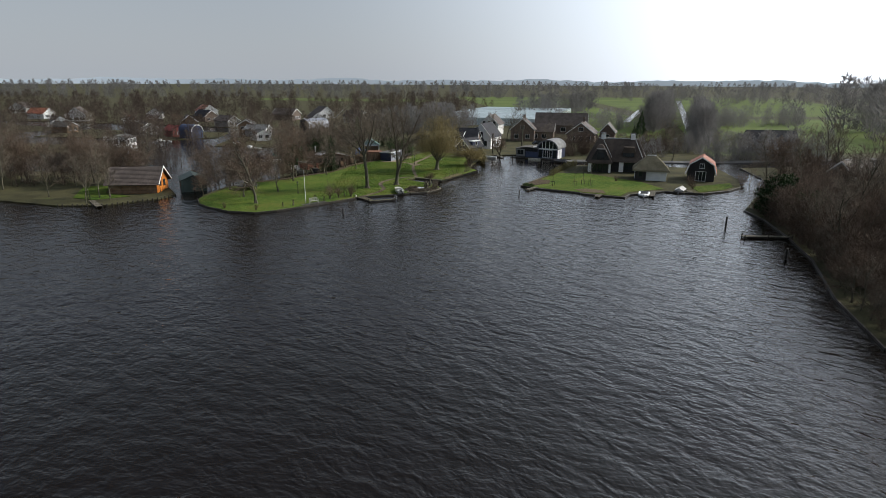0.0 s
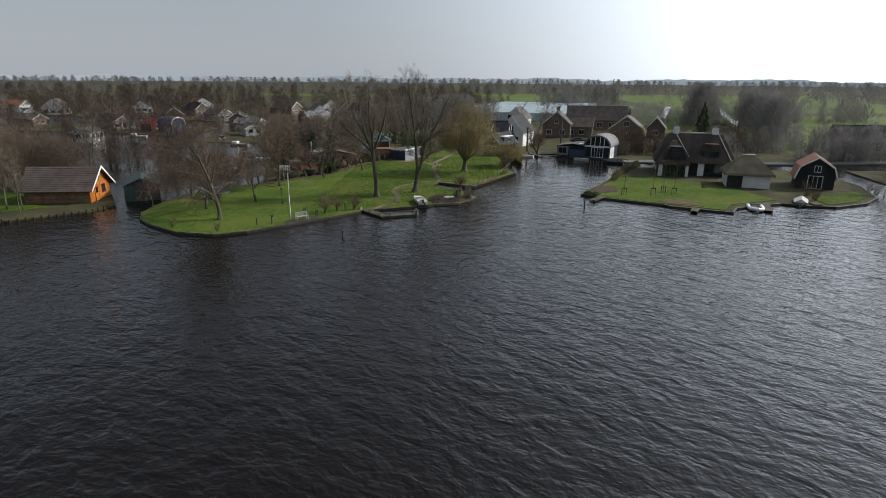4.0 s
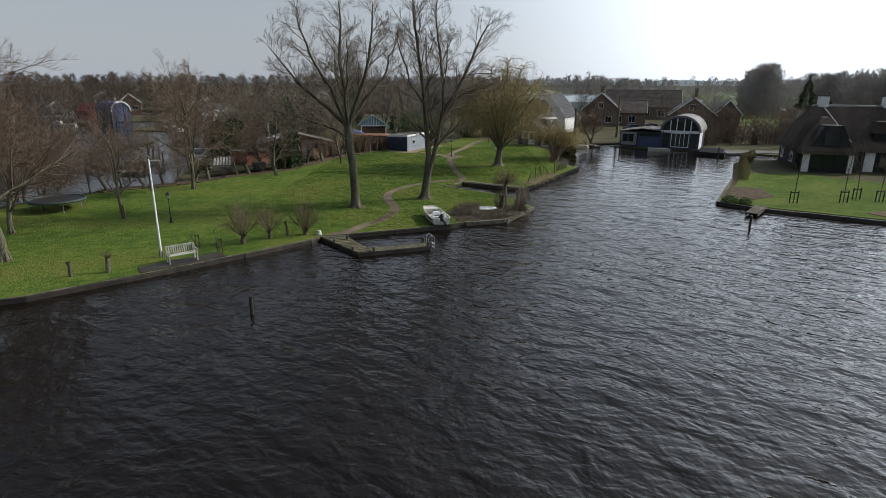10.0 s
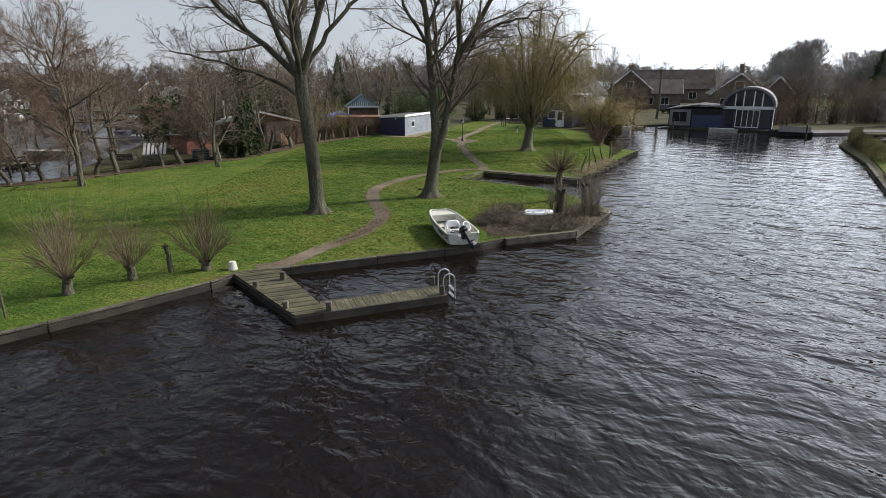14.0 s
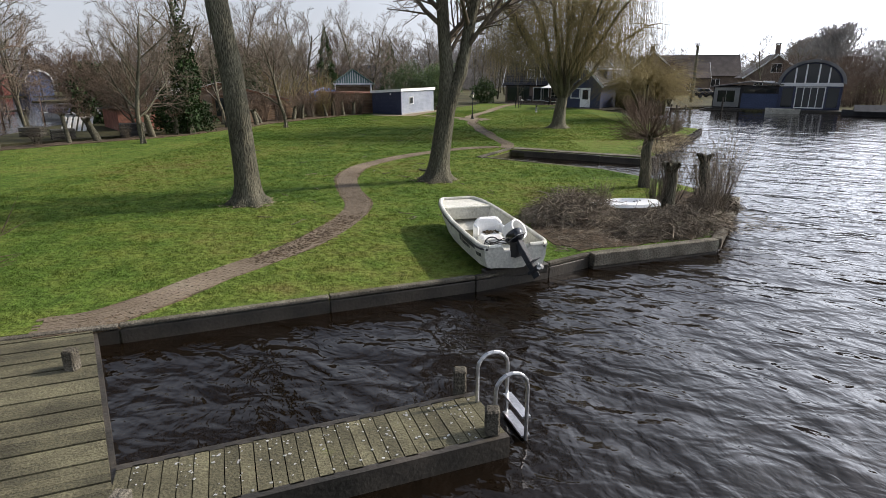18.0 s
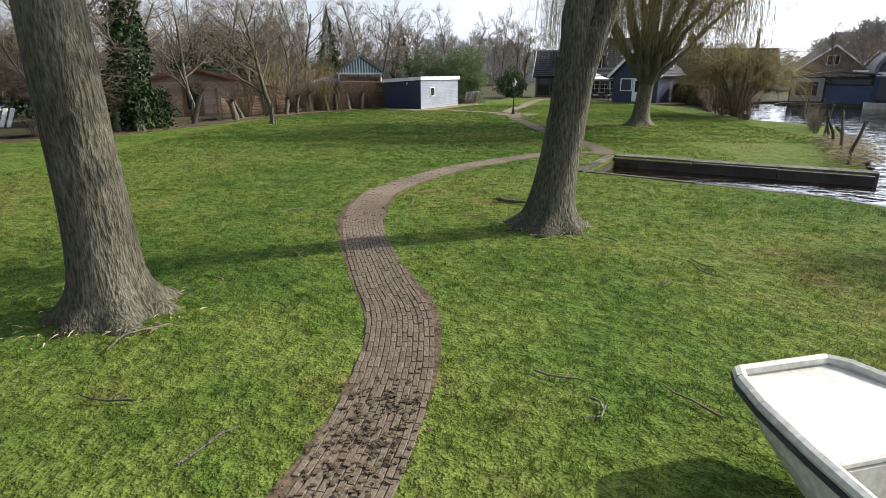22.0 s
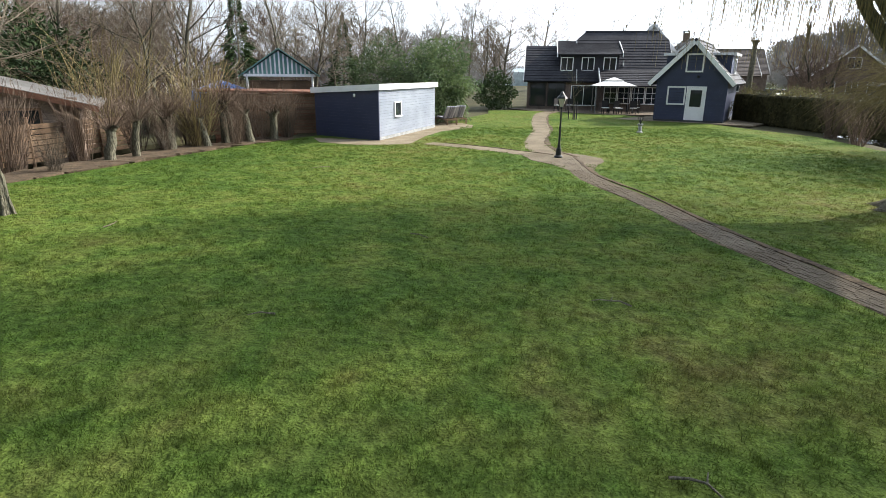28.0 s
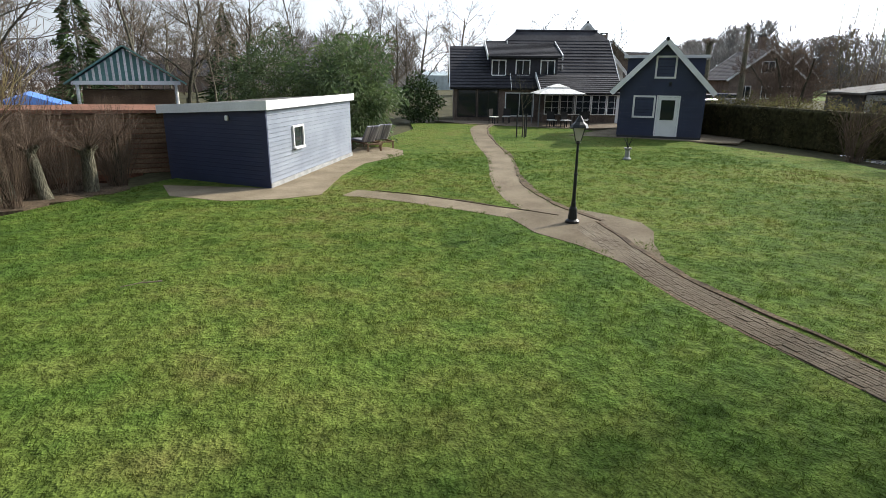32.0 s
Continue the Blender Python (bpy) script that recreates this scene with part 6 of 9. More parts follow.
for i, (x, y, s) in enumerate(((-28.0, 128.4, 1.05), (-27.2, 129.6, 0.85), (-38.4, 138.2, 1.9))):
    b = link("evergreen_bush", leaves_mesh(72 + i, 3200, (0, 0, 1.1), (1.3, 1.3, 1.25), 0.15, 0.8, 0.0, 0.6), M["ivy"])
    b.matrix_basis = pose(x, y, 0.45) @ Matrix.Diagonal((s, s, s, 1))
    tagged(b, "dense dark evergreen bush at the lawn's edge", "bush", "evergreen bushes")

for i, (x, y, sx, sz) in enumerate(((-33.4, 152.4, 2.3, 2.0), (-36.6, 155.0, 1.9, 1.7))):
    b = link("evergreen_shrub", leaves_mesh(172 + i, 5200, (0, 0, 1.3), (1.35, 1.3, 1.4), 0.16, 0.35, 0.0, 0.5), M["ever"])
    b.matrix_basis = pose(x, y, 0.45) @ Matrix.Diagonal((sx, sx, sz, 1))
    tagged(b, "tall dark evergreen shrub behind the wooden hut", "shrub", "evergreen shrubs")

# hedge trees and whips along the ditch
EDGE = [(-38.8, 113.6), (-35.6, 115.8), (-33.0, 119.0), (-30.8, 122.4), (-27.2, 126.4), (-25.4, 131.8), (-24.3, 136.4), (-22.9, 140.2), (-21.6, 143.0), (-19.6, 145.9)]


def along(line, s):
    d = [0.0]
    for a, b in zip(line, line[1:]):
        d.append(d[-1] + math.dist(a, b))
    s *= d[-1]
    for i in range(len(line) - 1):
        if s <= d[i + 1] or i == len(line) - 2:
            f = (s - d[i]) / (d[i + 1] - d[i])
            return line[i][0] + f * (line[i + 1][0] - line[i][0]), line[i][1] + f * (line[i + 1][1] - line[i][1])


rng = random.Random(4)
for i in range(26):
    x, y = along(EDGE, i / 25)
    x, y = x - rng.uniform(0.3, 0.9), y + rng.uniform(-0.3, 0.5)
    if i % 3 == 1:
        shrub(SHRUBS[i % 3], x, y, 0.45, rng.uniform(0.45, 0.75), "tangle of bare shoots beside the ditch", "ditch shrubs", rz=i * 50, material=M["brush"])
    else:
        pollard(x, y, 0.45, rng.uniform(1.0, 1.7), rng.uniform(0.11, 0.19), "short leaning pollard willow with reddish shoots", i * 40, WHIPS[i % 2], (rng.uniform(-0.55, 0.35), rng.uniform(-0.2, 0.2)), rng.uniform(0.55, 1.0), M["redtwig"])
for i in range(7):
    x, y = along(EDGE, 0.72 + 0.28 * i / 6)
    shrub(SHRUBS[i % 3], x - rng.uniform(0.9, 2.2), y + rng.uniform(0.2, 1.2), 0.4, (1.0, 1.0, rng.uniform(0.8, 1.35)), "reddish bare hedge shoots along the ditch", "ditch shrubs", rz=i * 70)
for i in range(16):
    x, y = along([(-22.8, 141.6), (-20.2, 145.2), (-18.9, 146.6)], i / 15)
    x, y = x - rng.uniform(-0.1, 0.9), y + rng.uniform(-0.1, 0.8)
    if i % 3:
        shrub(SHRUBS[i % 3], x, y, 0.45, (0.8, 0.8, rng.uniform(0.75, 1.05)), "dense reddish bare shoots beside the shed", "ditch shrubs", rz=i * 70)
    else:
        pollard(x, y, 0.45, rng.uniform(1.0, 1.4), rng.uniform(0.12, 0.17), "thick pollarded willow stump beside the shed", i * 40, WHIPS[i % 2], (rng.uniform(-0.2, 0.2), 0.0), 0.8)
for i, (x, y, s) in enumerate(((-24.0, 148.6, 1.9), (-22.2, 143.4, 1.1), (-26.4, 145.2, 2.1))):
    shrub(SHRUBS[i % 3], x, y, 0.45, (s * 1.2, s * 1.2, s), "yellowish bare willow bush at the ditch", "ditch shrubs", M["willow"])

# beds of litter along the ditch edge
bm = bmesh.new()
for i in range(40):
    x, y = along(EDGE, i / 39)
    prism([(x + 0.9 * math.cos(a) * rng.uniform(0.7, 1.2) - 0.5, y + 0.9 * math.sin(a) * rng.uniform(0.7, 1.2)) for a in (k * math.pi / 4 for k in range(8))], 0.5, 0.612 + rng.uniform(0, 0.012), bm)
tagged(part("leaf_litter", bm, M["litter"], None), "dead leaves and prunings along the ditch", "leaf litter", kind="stuff")

# shore stumps and whippy willow stools
BRUSHY = fan_mesh(57, 120, 1.35, 0.45, 0.006)
for x, y, h, r, ws in ((-20.8, 96.9, 0.45, 0.14, 1.45), (-19.6, 98.2, 0.4, 0.13, 1.15), (-17.6, 99.2, 0.25, 0.15, 1.35)):
    pollard(x, y, LAWN, h, r, "low willow stool with a fan of thin shoots", x * 30, BRUSHY, (0, 0), (ws * 0.75, ws * 0.75, ws * 1.15), M["redtwig"], "shore willows")
pollard(-18.7, 98.95, LAWN, 0.85, 0.08, "bare leaning stump at the shore", 0, None, (-0.15, 0.1), group="shore stumps")
pollard(-27.1, 90.4, LAWN, 0.7, 0.08, "knobbly cut stump at the shore", 0, None, (-0.1, 0.0), group="shore stumps")
pollard(-25.7, 91.2, LAWN, 0.75, 0.11, "knobbly cut stump at the shore", 0, WHIPS[1], (0.05, 0.0), 0.3, group="shore stumps")
shrub(SHRUBS[0], -30.6, 87.6, 0.55, 0.55, "small bare bush at the shore")
shrub(SHRUBS[1], -36.0, 88.6, 0.55, 0.5, "small bare bush at the shore")

# brushy corner beside the canal
pollard(-4.1, 110.5, LAWN, 1.55, 0.17, "pollarded willow with a dense crown of shoots", 0, BALL, (0.02, 0.03), 1.15, M["redtwig"])
pollard(-4.6, 106.95, LAWN, 1.15, 0.17, "cut pollard stump beside the brush pile", 30, None, (0.06, 0.0))
pollard(-3.3, 107.6, LAWN, 1.25, 0.15, "leaning cut stump beside the brush pile", 80, None, (0.40, 0.05))
for i, (x, y, s) in enumerate(((-3.6, 106.4, 0.8), (-2.9, 107.6, 0.95), (-3.0, 108.6, 0.85), (-4.4, 107.3, 0.9), (-4.9, 106.9, 0.75), (-2.7, 109.6, 0.7), (-6.5, 106.1, 0.5), (-4.2, 105.6, 0.6))):
    shrub(SHRUBS[i % 3], x, y, 0.55, (s * 0.8, s * 0.8, s), "thin bare shoots at the canal corner", rz=i * 60, material=M["brush"])
rngn = np.random.default_rng(9)


def brush_heap(n, rx, ry, h, long):
    """Dead stems thrown over one another, bent and tangled, as one mesh."""
    w = Twigs()
    for _ in range(n):
        a, f = rngn.uniform(0, 6.28), math.sqrt(rngn.uniform(0, 1))
        top = h * (1 - f ** 1.6)
        p = np.array((rx * f * math.cos(a), ry * f * math.sin(a), 0.03 + top * rngn.uniform(0.15, 1.0)))
        b = rngn.uniform(0, 6.28)
        d = np.array((math.cos(b), math.sin(b), rngn.normal(0, 0.3))) * rngn.uniform(0.3, 1.0) * long
        bend = rngn.normal(0, 0.10, 3)
        bend[2] = abs(bend[2]) + 0.04
        q = [p - d * 0.5, p - d * 0.2 + bend * 0.8, p + d * 0.2 + bend, p + d * 0.5 - bend * 0.4]
        q = [np.array((v[0], v[1], max(v[2], 0.02))) for v in q]
        w.tube(q, rngn.uniform(0.003, 0.010) if rngn.random() < 0.94 else 0.02, 0.003, 3)
    return w.mesh("brush")


for n, rx, ry, h, long, x, y, rz in ((1700, 1.35, 0.85, 0.72, 0.9, -7.15, 106.15, 20), (1500, 1.7, 0.75, 0.48, 0.8, -5.0, 105.25, 30), (500, 0.7, 0.6, 0.4, 0.7, -3.2, 107.4, 60)):
    bp = tagged(link("brush_pile", brush_heap(n, rx, ry, h, long), M["brush"]), "heap of tangled dead grey stems", "brush pile", kind="stuff")
    bp.matrix_basis = pose(x, y, 0.58, 0, 0, rz)
w = Twigs()
for _ in range(2200):
    u, v = rngn.uniform(0, 1), rngn.uniform(-0.08, 1)
    p = np.array((-8.0 + 5.6 * u, 103.35 + 1.9 * u + 3.3 * v * (0.55 + 0.45 * u) - 0.6 * rngn.random() * v, 0.625 + rngn.uniform(0, 0.06)))
    b = rngn.uniform(0, 6.28)
    d = np.array((math.cos(b), math.sin(b), rngn.normal(0, 0.10))) * rngn.uniform(0.06, 0.32)
    w.tube([p - d * 0.5, p, p + d * 0.5], rngn.uniform(0.003, 0.008), 0.003, 3)
tagged(link("scattered_brush", w.mesh("brush"), M["brush"]), "scattered dead stems on the bank", "brush", kind="stuff")


def ragged(pts, step, amp, seed):
    """The outline cut into short pieces and frayed."""
    r, out = random.Random(seed), []
    for a, b in zip(pts, pts[1:] + pts[:1]):
        n = max(1, int(math.dist(a, b) / step))
        for i in range(n):
            f = i / n
            out.append((a[0] + f * (b[0] - a[0]) + r.uniform(-amp, amp), a[1] + f * (b[1] - a[1]) + r.uniform(-amp, amp)))
    return out


tagged(part("leaf_litter", prism(ragged([(-7.55, 103.35), (-4.5, 104.6), (-2.35, 108.7), (-3.1, 109.9), (-4.4, 108.6), (-5.6, 107.3), (-7.2, 106.9), (-8.35, 105.9), (-8.2, 104.4)], 0.25, 0.10, 5), 0.5, 0.612), M["litter"], None), "brown dead leaves under the brush", "leaf litter", kind="stuff")

# east bank of the garden
for i in range(14):
    f = i / 13
    x, y = -1.0 + 6.0 * f, 118.6 + 12.2 * f
    if i < 9 and i % 2 == 0:
        pollard(x - 0.35, y + 0.3, LAWN, 1.15 + 0.1 * (i % 3), 0.045, "thin dark leaning stake on the bank", i * 30, None, (0.28, 0.1), group="bank stumps")
    if i > 9:
        shrub(SHRUBS[i % 3], x - 0.7, y, 0.55, 0.4 + 0.2 * (i % 2), "bare shoots on the canal bank", "bank shrubs", rz=i * 77, material=M["brush"])
for i, (x, y, s) in enumerate(((3.4, 135.6, 1.0), (4.2, 138.4, 1.1), (4.6, 141.6, 1.2), (5.0, 144.6, 1.0), (6.0, 147.6, 1.1))):
    shrub(SHRUBS[i % 3], x, y, 0.5, (s * 1.2, s * 1.2, s), "large bare bush beside the canal", "bank shrubs", rz=i * 50)
MULTI = forked_tree(15, (0.02, 0.0), 0.5, [(-0.6, 0.1, 1.0, 0.7), (0.6, 0.0, 1.0, 0.7), (0.1, 0.5, 1.0, 0.6), (0.0, -0.6, 0.9, 0.6)], 5.0, 0.16)


def osier(seed, stems, shoots, length):
    """Several short stems, each with a head of long arching shoots."""
    g = np.random.default_rng(seed)
    stem, twig = Twigs(), Twigs()
    for k in range(stems):
        a = 2 * np.pi * k / stems + g.uniform(-0.3, 0.3)
        o, h = g.uniform(0.5, 1.7), g.uniform(1.2, 2.6)
        top = np.array((o * math.cos(a), o * math.sin(a), h))
        stem.tube(bend([(0.15 * math.cos(a), 0.15 * math.sin(a), -0.1), top * np.array((0.45, 0.45, 0.5)), top], 3), 0.13, 0.08, 7)
        for _ in range(shoots):
            b, up = g.uniform(0, 6.28), g.uniform(0.35, 1.6)
            d = np.array((math.cos(b) + 0.5 * math.cos(a), math.sin(b) + 0.5 * math.sin(a), up))
            d /= np.linalg.norm(d)
            p, pts = top + g.normal(0, 0.06, 3), []
            n = length * g.uniform(0.5, 1.1) / 6
            for _ in range(7):
                pts.append(p)
                p = p + d * n
                d = d + g.normal(0, 0.10, 3) + np.array((0, 0, -0.27))
                d /= np.linalg.norm(d)
                if p[2] < 0.4:
                    break
            if len(pts) > 2:
                twig.tube(pts, 0.0075, 0.003, 3)
    return stem.mesh("trunk"), twig.mesh("crown")


tree(osier(16, 9, 190, 3.7), 4.5, 139.2, 0.5, 0, (1.1, 1.1, 1.22), "bushy golden willow with many short stems by the canal", name="willow_bush", twig=M["willow"])
tree(MULTI, 13.0, 158.5, 0.5, 40, 1.0, "pollarded tree with many upright arms behind the hedge", twig=M["redtwig"])
for x, y, h in ((20.5, 172.0, 7.0), (11.5, 164.5, 5.2)):
    pollard(x, y, 0.5, h, 0.2, "tall pollarded tree with knobbly arms", x * 20, WHIPS[0], (0.03, 0.0), 0.6)

w = Twigs()
for _ in range(1500):
    f = rngn.uniform(0, 1)
    p = np.array((-1.3 + 3.3 * f + rngn.normal(-0.1, 0.38), 118.2 + 6.4 * f + rngn.uniform(-0.4, 0.6), 0.61 + rngn.uniform(0, 0.30)))
    b = rngn.uniform(0, 6.28)
    d = np.array((math.cos(b), math.sin(b), rngn.normal(0, 0.2))) * rngn.uniform(0.2, 0.7)
    w.tube([p - d * 0.5, p + np.array((0, 0, 0.03)), p + d * 0.5], rngn.uniform(0.004, 0.009), 0.003, 3)
tagged(link("cut_reeds", w.mesh("reeds"), M["straw"]), "pale cut reeds heaped on the canal bank", "reeds", kind="stuff")

# evergreens beside the house
bam = tagged(link("bamboo_clump", leaves_mesh(81, 12000, (0, 0, 2.2), (2.3, 2.6, 2.35), 0.30, 0.24, 0.5, 0.45), M["bamboo"]), "large clump of green bamboo behind the shed", "bamboo")
bam.matrix_basis = pose(-12.6, 156.6, 0.5)
b = tagged(link("bamboo_clump", leaves_mesh(82, 9000, (0, 0, 2.3), (1.9, 2.0, 2.4), 0.24, 0.22, 0.4, 0.45), M["bamboo"]), "tall green bamboo behind the shed", "bamboo")
b.matrix_basis = pose(-16.0, 158.6, 0.5)
b = tagged(link("laurel_bush", leaves_mesh(83, 5200, (0, 0, 1.4), (1.6, 1.5, 1.5), 0.17, 0.6, 0.0, 0.5), M["ever"]), "dark evergreen bush beside the house", "bush")
b.matrix_basis = pose(-7.2, 168.6, 0.5)
for i in range(7):
    hb = tagged(link("hedge", leaves_mesh(90 + i, 3600, (0, 0, 0.9), (1.15, 0.6, 1.2), 0.10, 0.6, 0, 0.6), M["hedge"]), "clipped brownish green hedge at the garden's edge", "hedge", "garden hedge")
    hb.matrix_basis = pose(7.4 + 0.1 * i, 157.4 - 1.75 * i, 0.5, 0, 0, 90)
    part("core", bevel(boxes((-0.95, -0.42, 0.0, 0.95, 0.42, 1.75)), 0.1), M["hedge"], hb)


def conifer(seed, h, w, n=3600):
    r = np.random.default_rng(seed)
    t = r.uniform(0.06, 1, n)
    a = r.uniform(0, 6.28, n)
    rad = w * (1 - t) * r.uniform(0.5, 1.05, n) * (1 + 0.25 * np.sin(t * 40))
    p = np.stack([rad * np.cos(a), rad * np.sin(a), h * t], 1)
    d = np.stack([np.cos(a), np.sin(a), np.full(n, -0.25)], 1) * (0.10 * h * (1.1 - t))[:, None] * r.uniform(0.4, 1, (n, 1))
    s = np.cross(d, r.normal(0, 1, (n, 3)))
    s *= 0.035 * h / 4 / (np.linalg.norm(s, axis=1)[:, None] + 1e-9)
    v = np.stack([p - s, p + s, p + d], 1).reshape(-1, 3)
    return pydata("crown", v, np.arange(3 * n).reshape(-1, 3))


CON = conifer(3, 10.0, 2.4)
CONT = Twigs()
CONT.tube([(0, 0, -0.2), (0, 0, 4), (0, 0, 9)], 0.2, 0.03, 7)
CONT = CONT.mesh("trunk")
for x, y, s, sw in ((57.0, 178.0, 1.15, 1.0), (-28.0, 171.0, 1.0, 0.8), (-20.5, 180.0, 0.85, 1.0), (49.0, 158.0, 0.85, 1.0)):
    c = thing("conifer", x, y, 0.4, x * 10, "dark green conifer with drooping boughs", "tree", "conifers")
    c.scale = (s * sw, s * sw, s)
    link("trunk", CONT, M["bark"], c)
    link("crown", CON, M["ever"], c)

# bare trees round the water, one by one
rng = random.Random(12)
SPOTS = []


def scatter(n, x0, y0, x1, y1, s0, s1, label, group, kinds=None, twig=None, keep=None):
    kinds = kinds or KINDS
    k = 0
    while k < n:
        x, y = rng.uniform(x0, x1), rng.uniform(y0, y1)
        if keep and not keep(x, y):
            continue
        tree(kinds[k % len(kinds)], x, y, 0.4, rng.uniform(0, 360), rng.uniform(s0, s1), label, group=group, twig=twig)
        k += 1


def inside(poly):
    def f(x, y):
        c = False
        for i in range(len(poly)):
            (ax, ay), (bx, by) = poly[i - 1], poly[i]
            if (ay > y) != (by > y) and x < (bx - ax) * (y - ay) / (by - ay) + ax:
                c = not c
        return c
    return f


isle, bank, neigh = inside(CABIN_ISLE), inside(WOODED_BANK), inside(NEIGHBOUR)
scatter(24, -100, 92, -52, 122, 0.75, 1.25, "bare tree around the orange cabin", "cabin trees", KINDS + SLIM, None, lambda x, y: isle(x, y) and not (-63.5 < x < -51.5 and 97 < y < 109) and y > 92)
scatter(7, -64, 91, -53, 97, 0.6, 0.9, "slim bare tree on the cabin's bank", "cabin trees", SLIM, None, lambda x, y: isle(x, y) and y < 97)
scatter(38, 34, 36, 84, 138, 0.8, 1.35, "bare reddish-brown tree on the wooded bank", "bank trees", KINDS + SLIM, M["redtwig"], lambda x, y: bank(x, y) and not (71 < x < 83 and 104 < y < 117))
scatter(24, -62, 118, -25, 185, 0.6, 1.15, "bare tree between the neighbour's huts", "neighbour trees", KINDS + SLIM, None, lambda x, y: neigh(x, y) and not (-33 < x < -28 and y < 136) and not (-38 < x < -25 and 130 < y < 148))
scatter(13, -40, 150, -14, 200, 0.9, 1.35, "bare tree behind the garden", "back trees", SLIM + KINDS, None, lambda x, y: x < -15 and not (-29 < x < -19 and 146 < y < 166))
scatter(12, -14, 180, 22, 215, 0.9, 1.3, "bare tree behind the brick house", "back trees", SLIM + KINDS, None, lambda x, y: not (2 < x < 16 and 158 < y < 190))
scatter(16, -46, 121, -25, 172, 0.5, 0.95, "bare tree with a dense reddish crown beyond the ditch", "neighbour trees", [DENSE], M["redtwig"], lambda x, y: neigh(x, y) and not (-38 < x < -24 and 130 < y < 148))
scatter(12, 44, 58, 82, 126, 0.7, 1.1, "bare tree with a dense crown on the wooded bank", "bank trees", [DENSE], M["redtwig"], lambda x, y: bank(x, y) and not (71 < x < 83 and 104 < y < 117))
scatter(12, -92, 95, -58, 122, 0.75, 1.1, "bare tree with a dense reddish crown by the cabin", "cabin trees", [DENSE], M["redtwig"], lambda x, y: isle(x, y) and not (-66 < x < -51.5 and 93 < y < 110))
for poly in MARINA:
    on = inside(poly)
    xs, ys = [p[0] for p in poly], [p[1] for p in poly]
    scatter(9, min(xs), min(ys), max(xs), max(ys), 0.6, 1.0, "bare tree on a marina islet", "marina trees", [DENSE] + KINDS, M["redtwig"], on)
for i in range(9):
    x, y = along([(-44.4, 99.0), (-43.0, 107.0), (-40.2, 112.0), (-37.2, 115.6), (-34.2, 119.2)], (i + 0.5) / 9)
    tree(DENSE, x - 0.4, y + 0.4, 0.4, i * 67, 0.42 + 0.06 * (i % 4), "small bare tree with reddish twigs beside the ditch", group="ditch trees", twig=M["redtwig"])
for i, (x, y, s) in enumerate(((-50.0, 114.6, 0.55), (-47.0, 117.4, 0.6), (-45.0, 112.6, 0.6), (-42.6, 110.0, 0.7))):
    tree(KINDS[i], x, y, 0.3, i * 80, s, "reddish bare tree at the water's edge", group="ditch trees", twig=M["redtwig"])
for x, y, s in ((36.4, 141.0, 0.7), (57.0, 150.0, 0.8), (48.0, 153.0, 0.6), (60.5, 116.0, 0.5), (70.0, 152.0, 0.9), (77.0, 157.0, 0.8), (28.0, 170.0, 0.9), (36.0, 176.0, 0.9), (62.0, 172.0, 1.0)):
    tree(KINDS[int(x) % 4], x, y, 0.45, x * 33, s, "bare tree beside the lane", group="lane trees")
for x, y, s in ((58.2, 114.5, 1.2), (59.6, 118.0, 1.1), (46.6, 110.0, 1.0), (47.6, 113.6, 1.2), (34.2, 118.4, 0.7)):
    shrub(SHRUBS[int(x) % 3], x, y, 0.45, (s * 1.2, s * 1.2, s * 0.9), "dense bare garden bush", "thatched house shrubs", rz=x * 40)
for i in range(7):
    x, y = along([(21.4, 123.8), (27.0, 136.1), (30.6, 141.2)], (i + 0.5) / 7)
    hb = tagged(link("hedge", leaves_mesh(100 + i, 2600, (0, 0, 0.62), (0.5, 1.6, 0.72), 0.10, 0.5, 0, 0.65), M["hedge"]), "narrow brown winter hedge along the canal bank", "hedge", "canal hedge")
    hb.matrix_basis = pose(x, y, 0.5, 0, 0, -24 if i < 5 else -35)

for i, (x, y, s) in enumerate(((49.6, 86.4, 2.0), (50.8, 80.6, 1.7), (53.4, 92.0, 1.9))):
    b = tagged(link("evergreen_bush", leaves_mesh(180 + i, 4200, (0, 0, 1.2), (1.35, 1.3, 1.3), 0.17, 0.6, 0.1, 0.5), M["ivy"]), "dark ivy-clad bush overhanging the wooded bank", "bush", "bank evergreens")
    b.matrix_basis = pose(x, y, 0.4) @ Matrix.Diagonal((s, s, s * 1.15, 1))

for i in range(26):
    x, y = along([(33.6, 30.0), (34.8, 41.0), (37.8, 52.0), (43.0, 64.4), (45.8, 74.8), (47.8, 86.0)], (i + 0.5) / 26)
    tree(DENSE if i % 2 else KINDS[i % 4], x + 0.7, y, 0.35, i * 71, 0.34 + 0.07 * (i % 5), "low bare tree leaning out over the wooded bank", group="bank trees", twig=M["redtwig"])

# far woods
rng = random.Random(21)


def belt(n, x0, y0, x1, y1, h0, h1, depth):
    out = []
    for _ in range(n):
        f = rng.random()
        h = rng.uniform(h0, h1)
        out.append((x0 + f * (x1 - x0) + rng.uniform(-depth, depth) * 0.3, y0 + f * (y1 - y0) + rng.uniform(-depth, depth), h, h * rng.uniform(0.28, 0.42)))
    return out


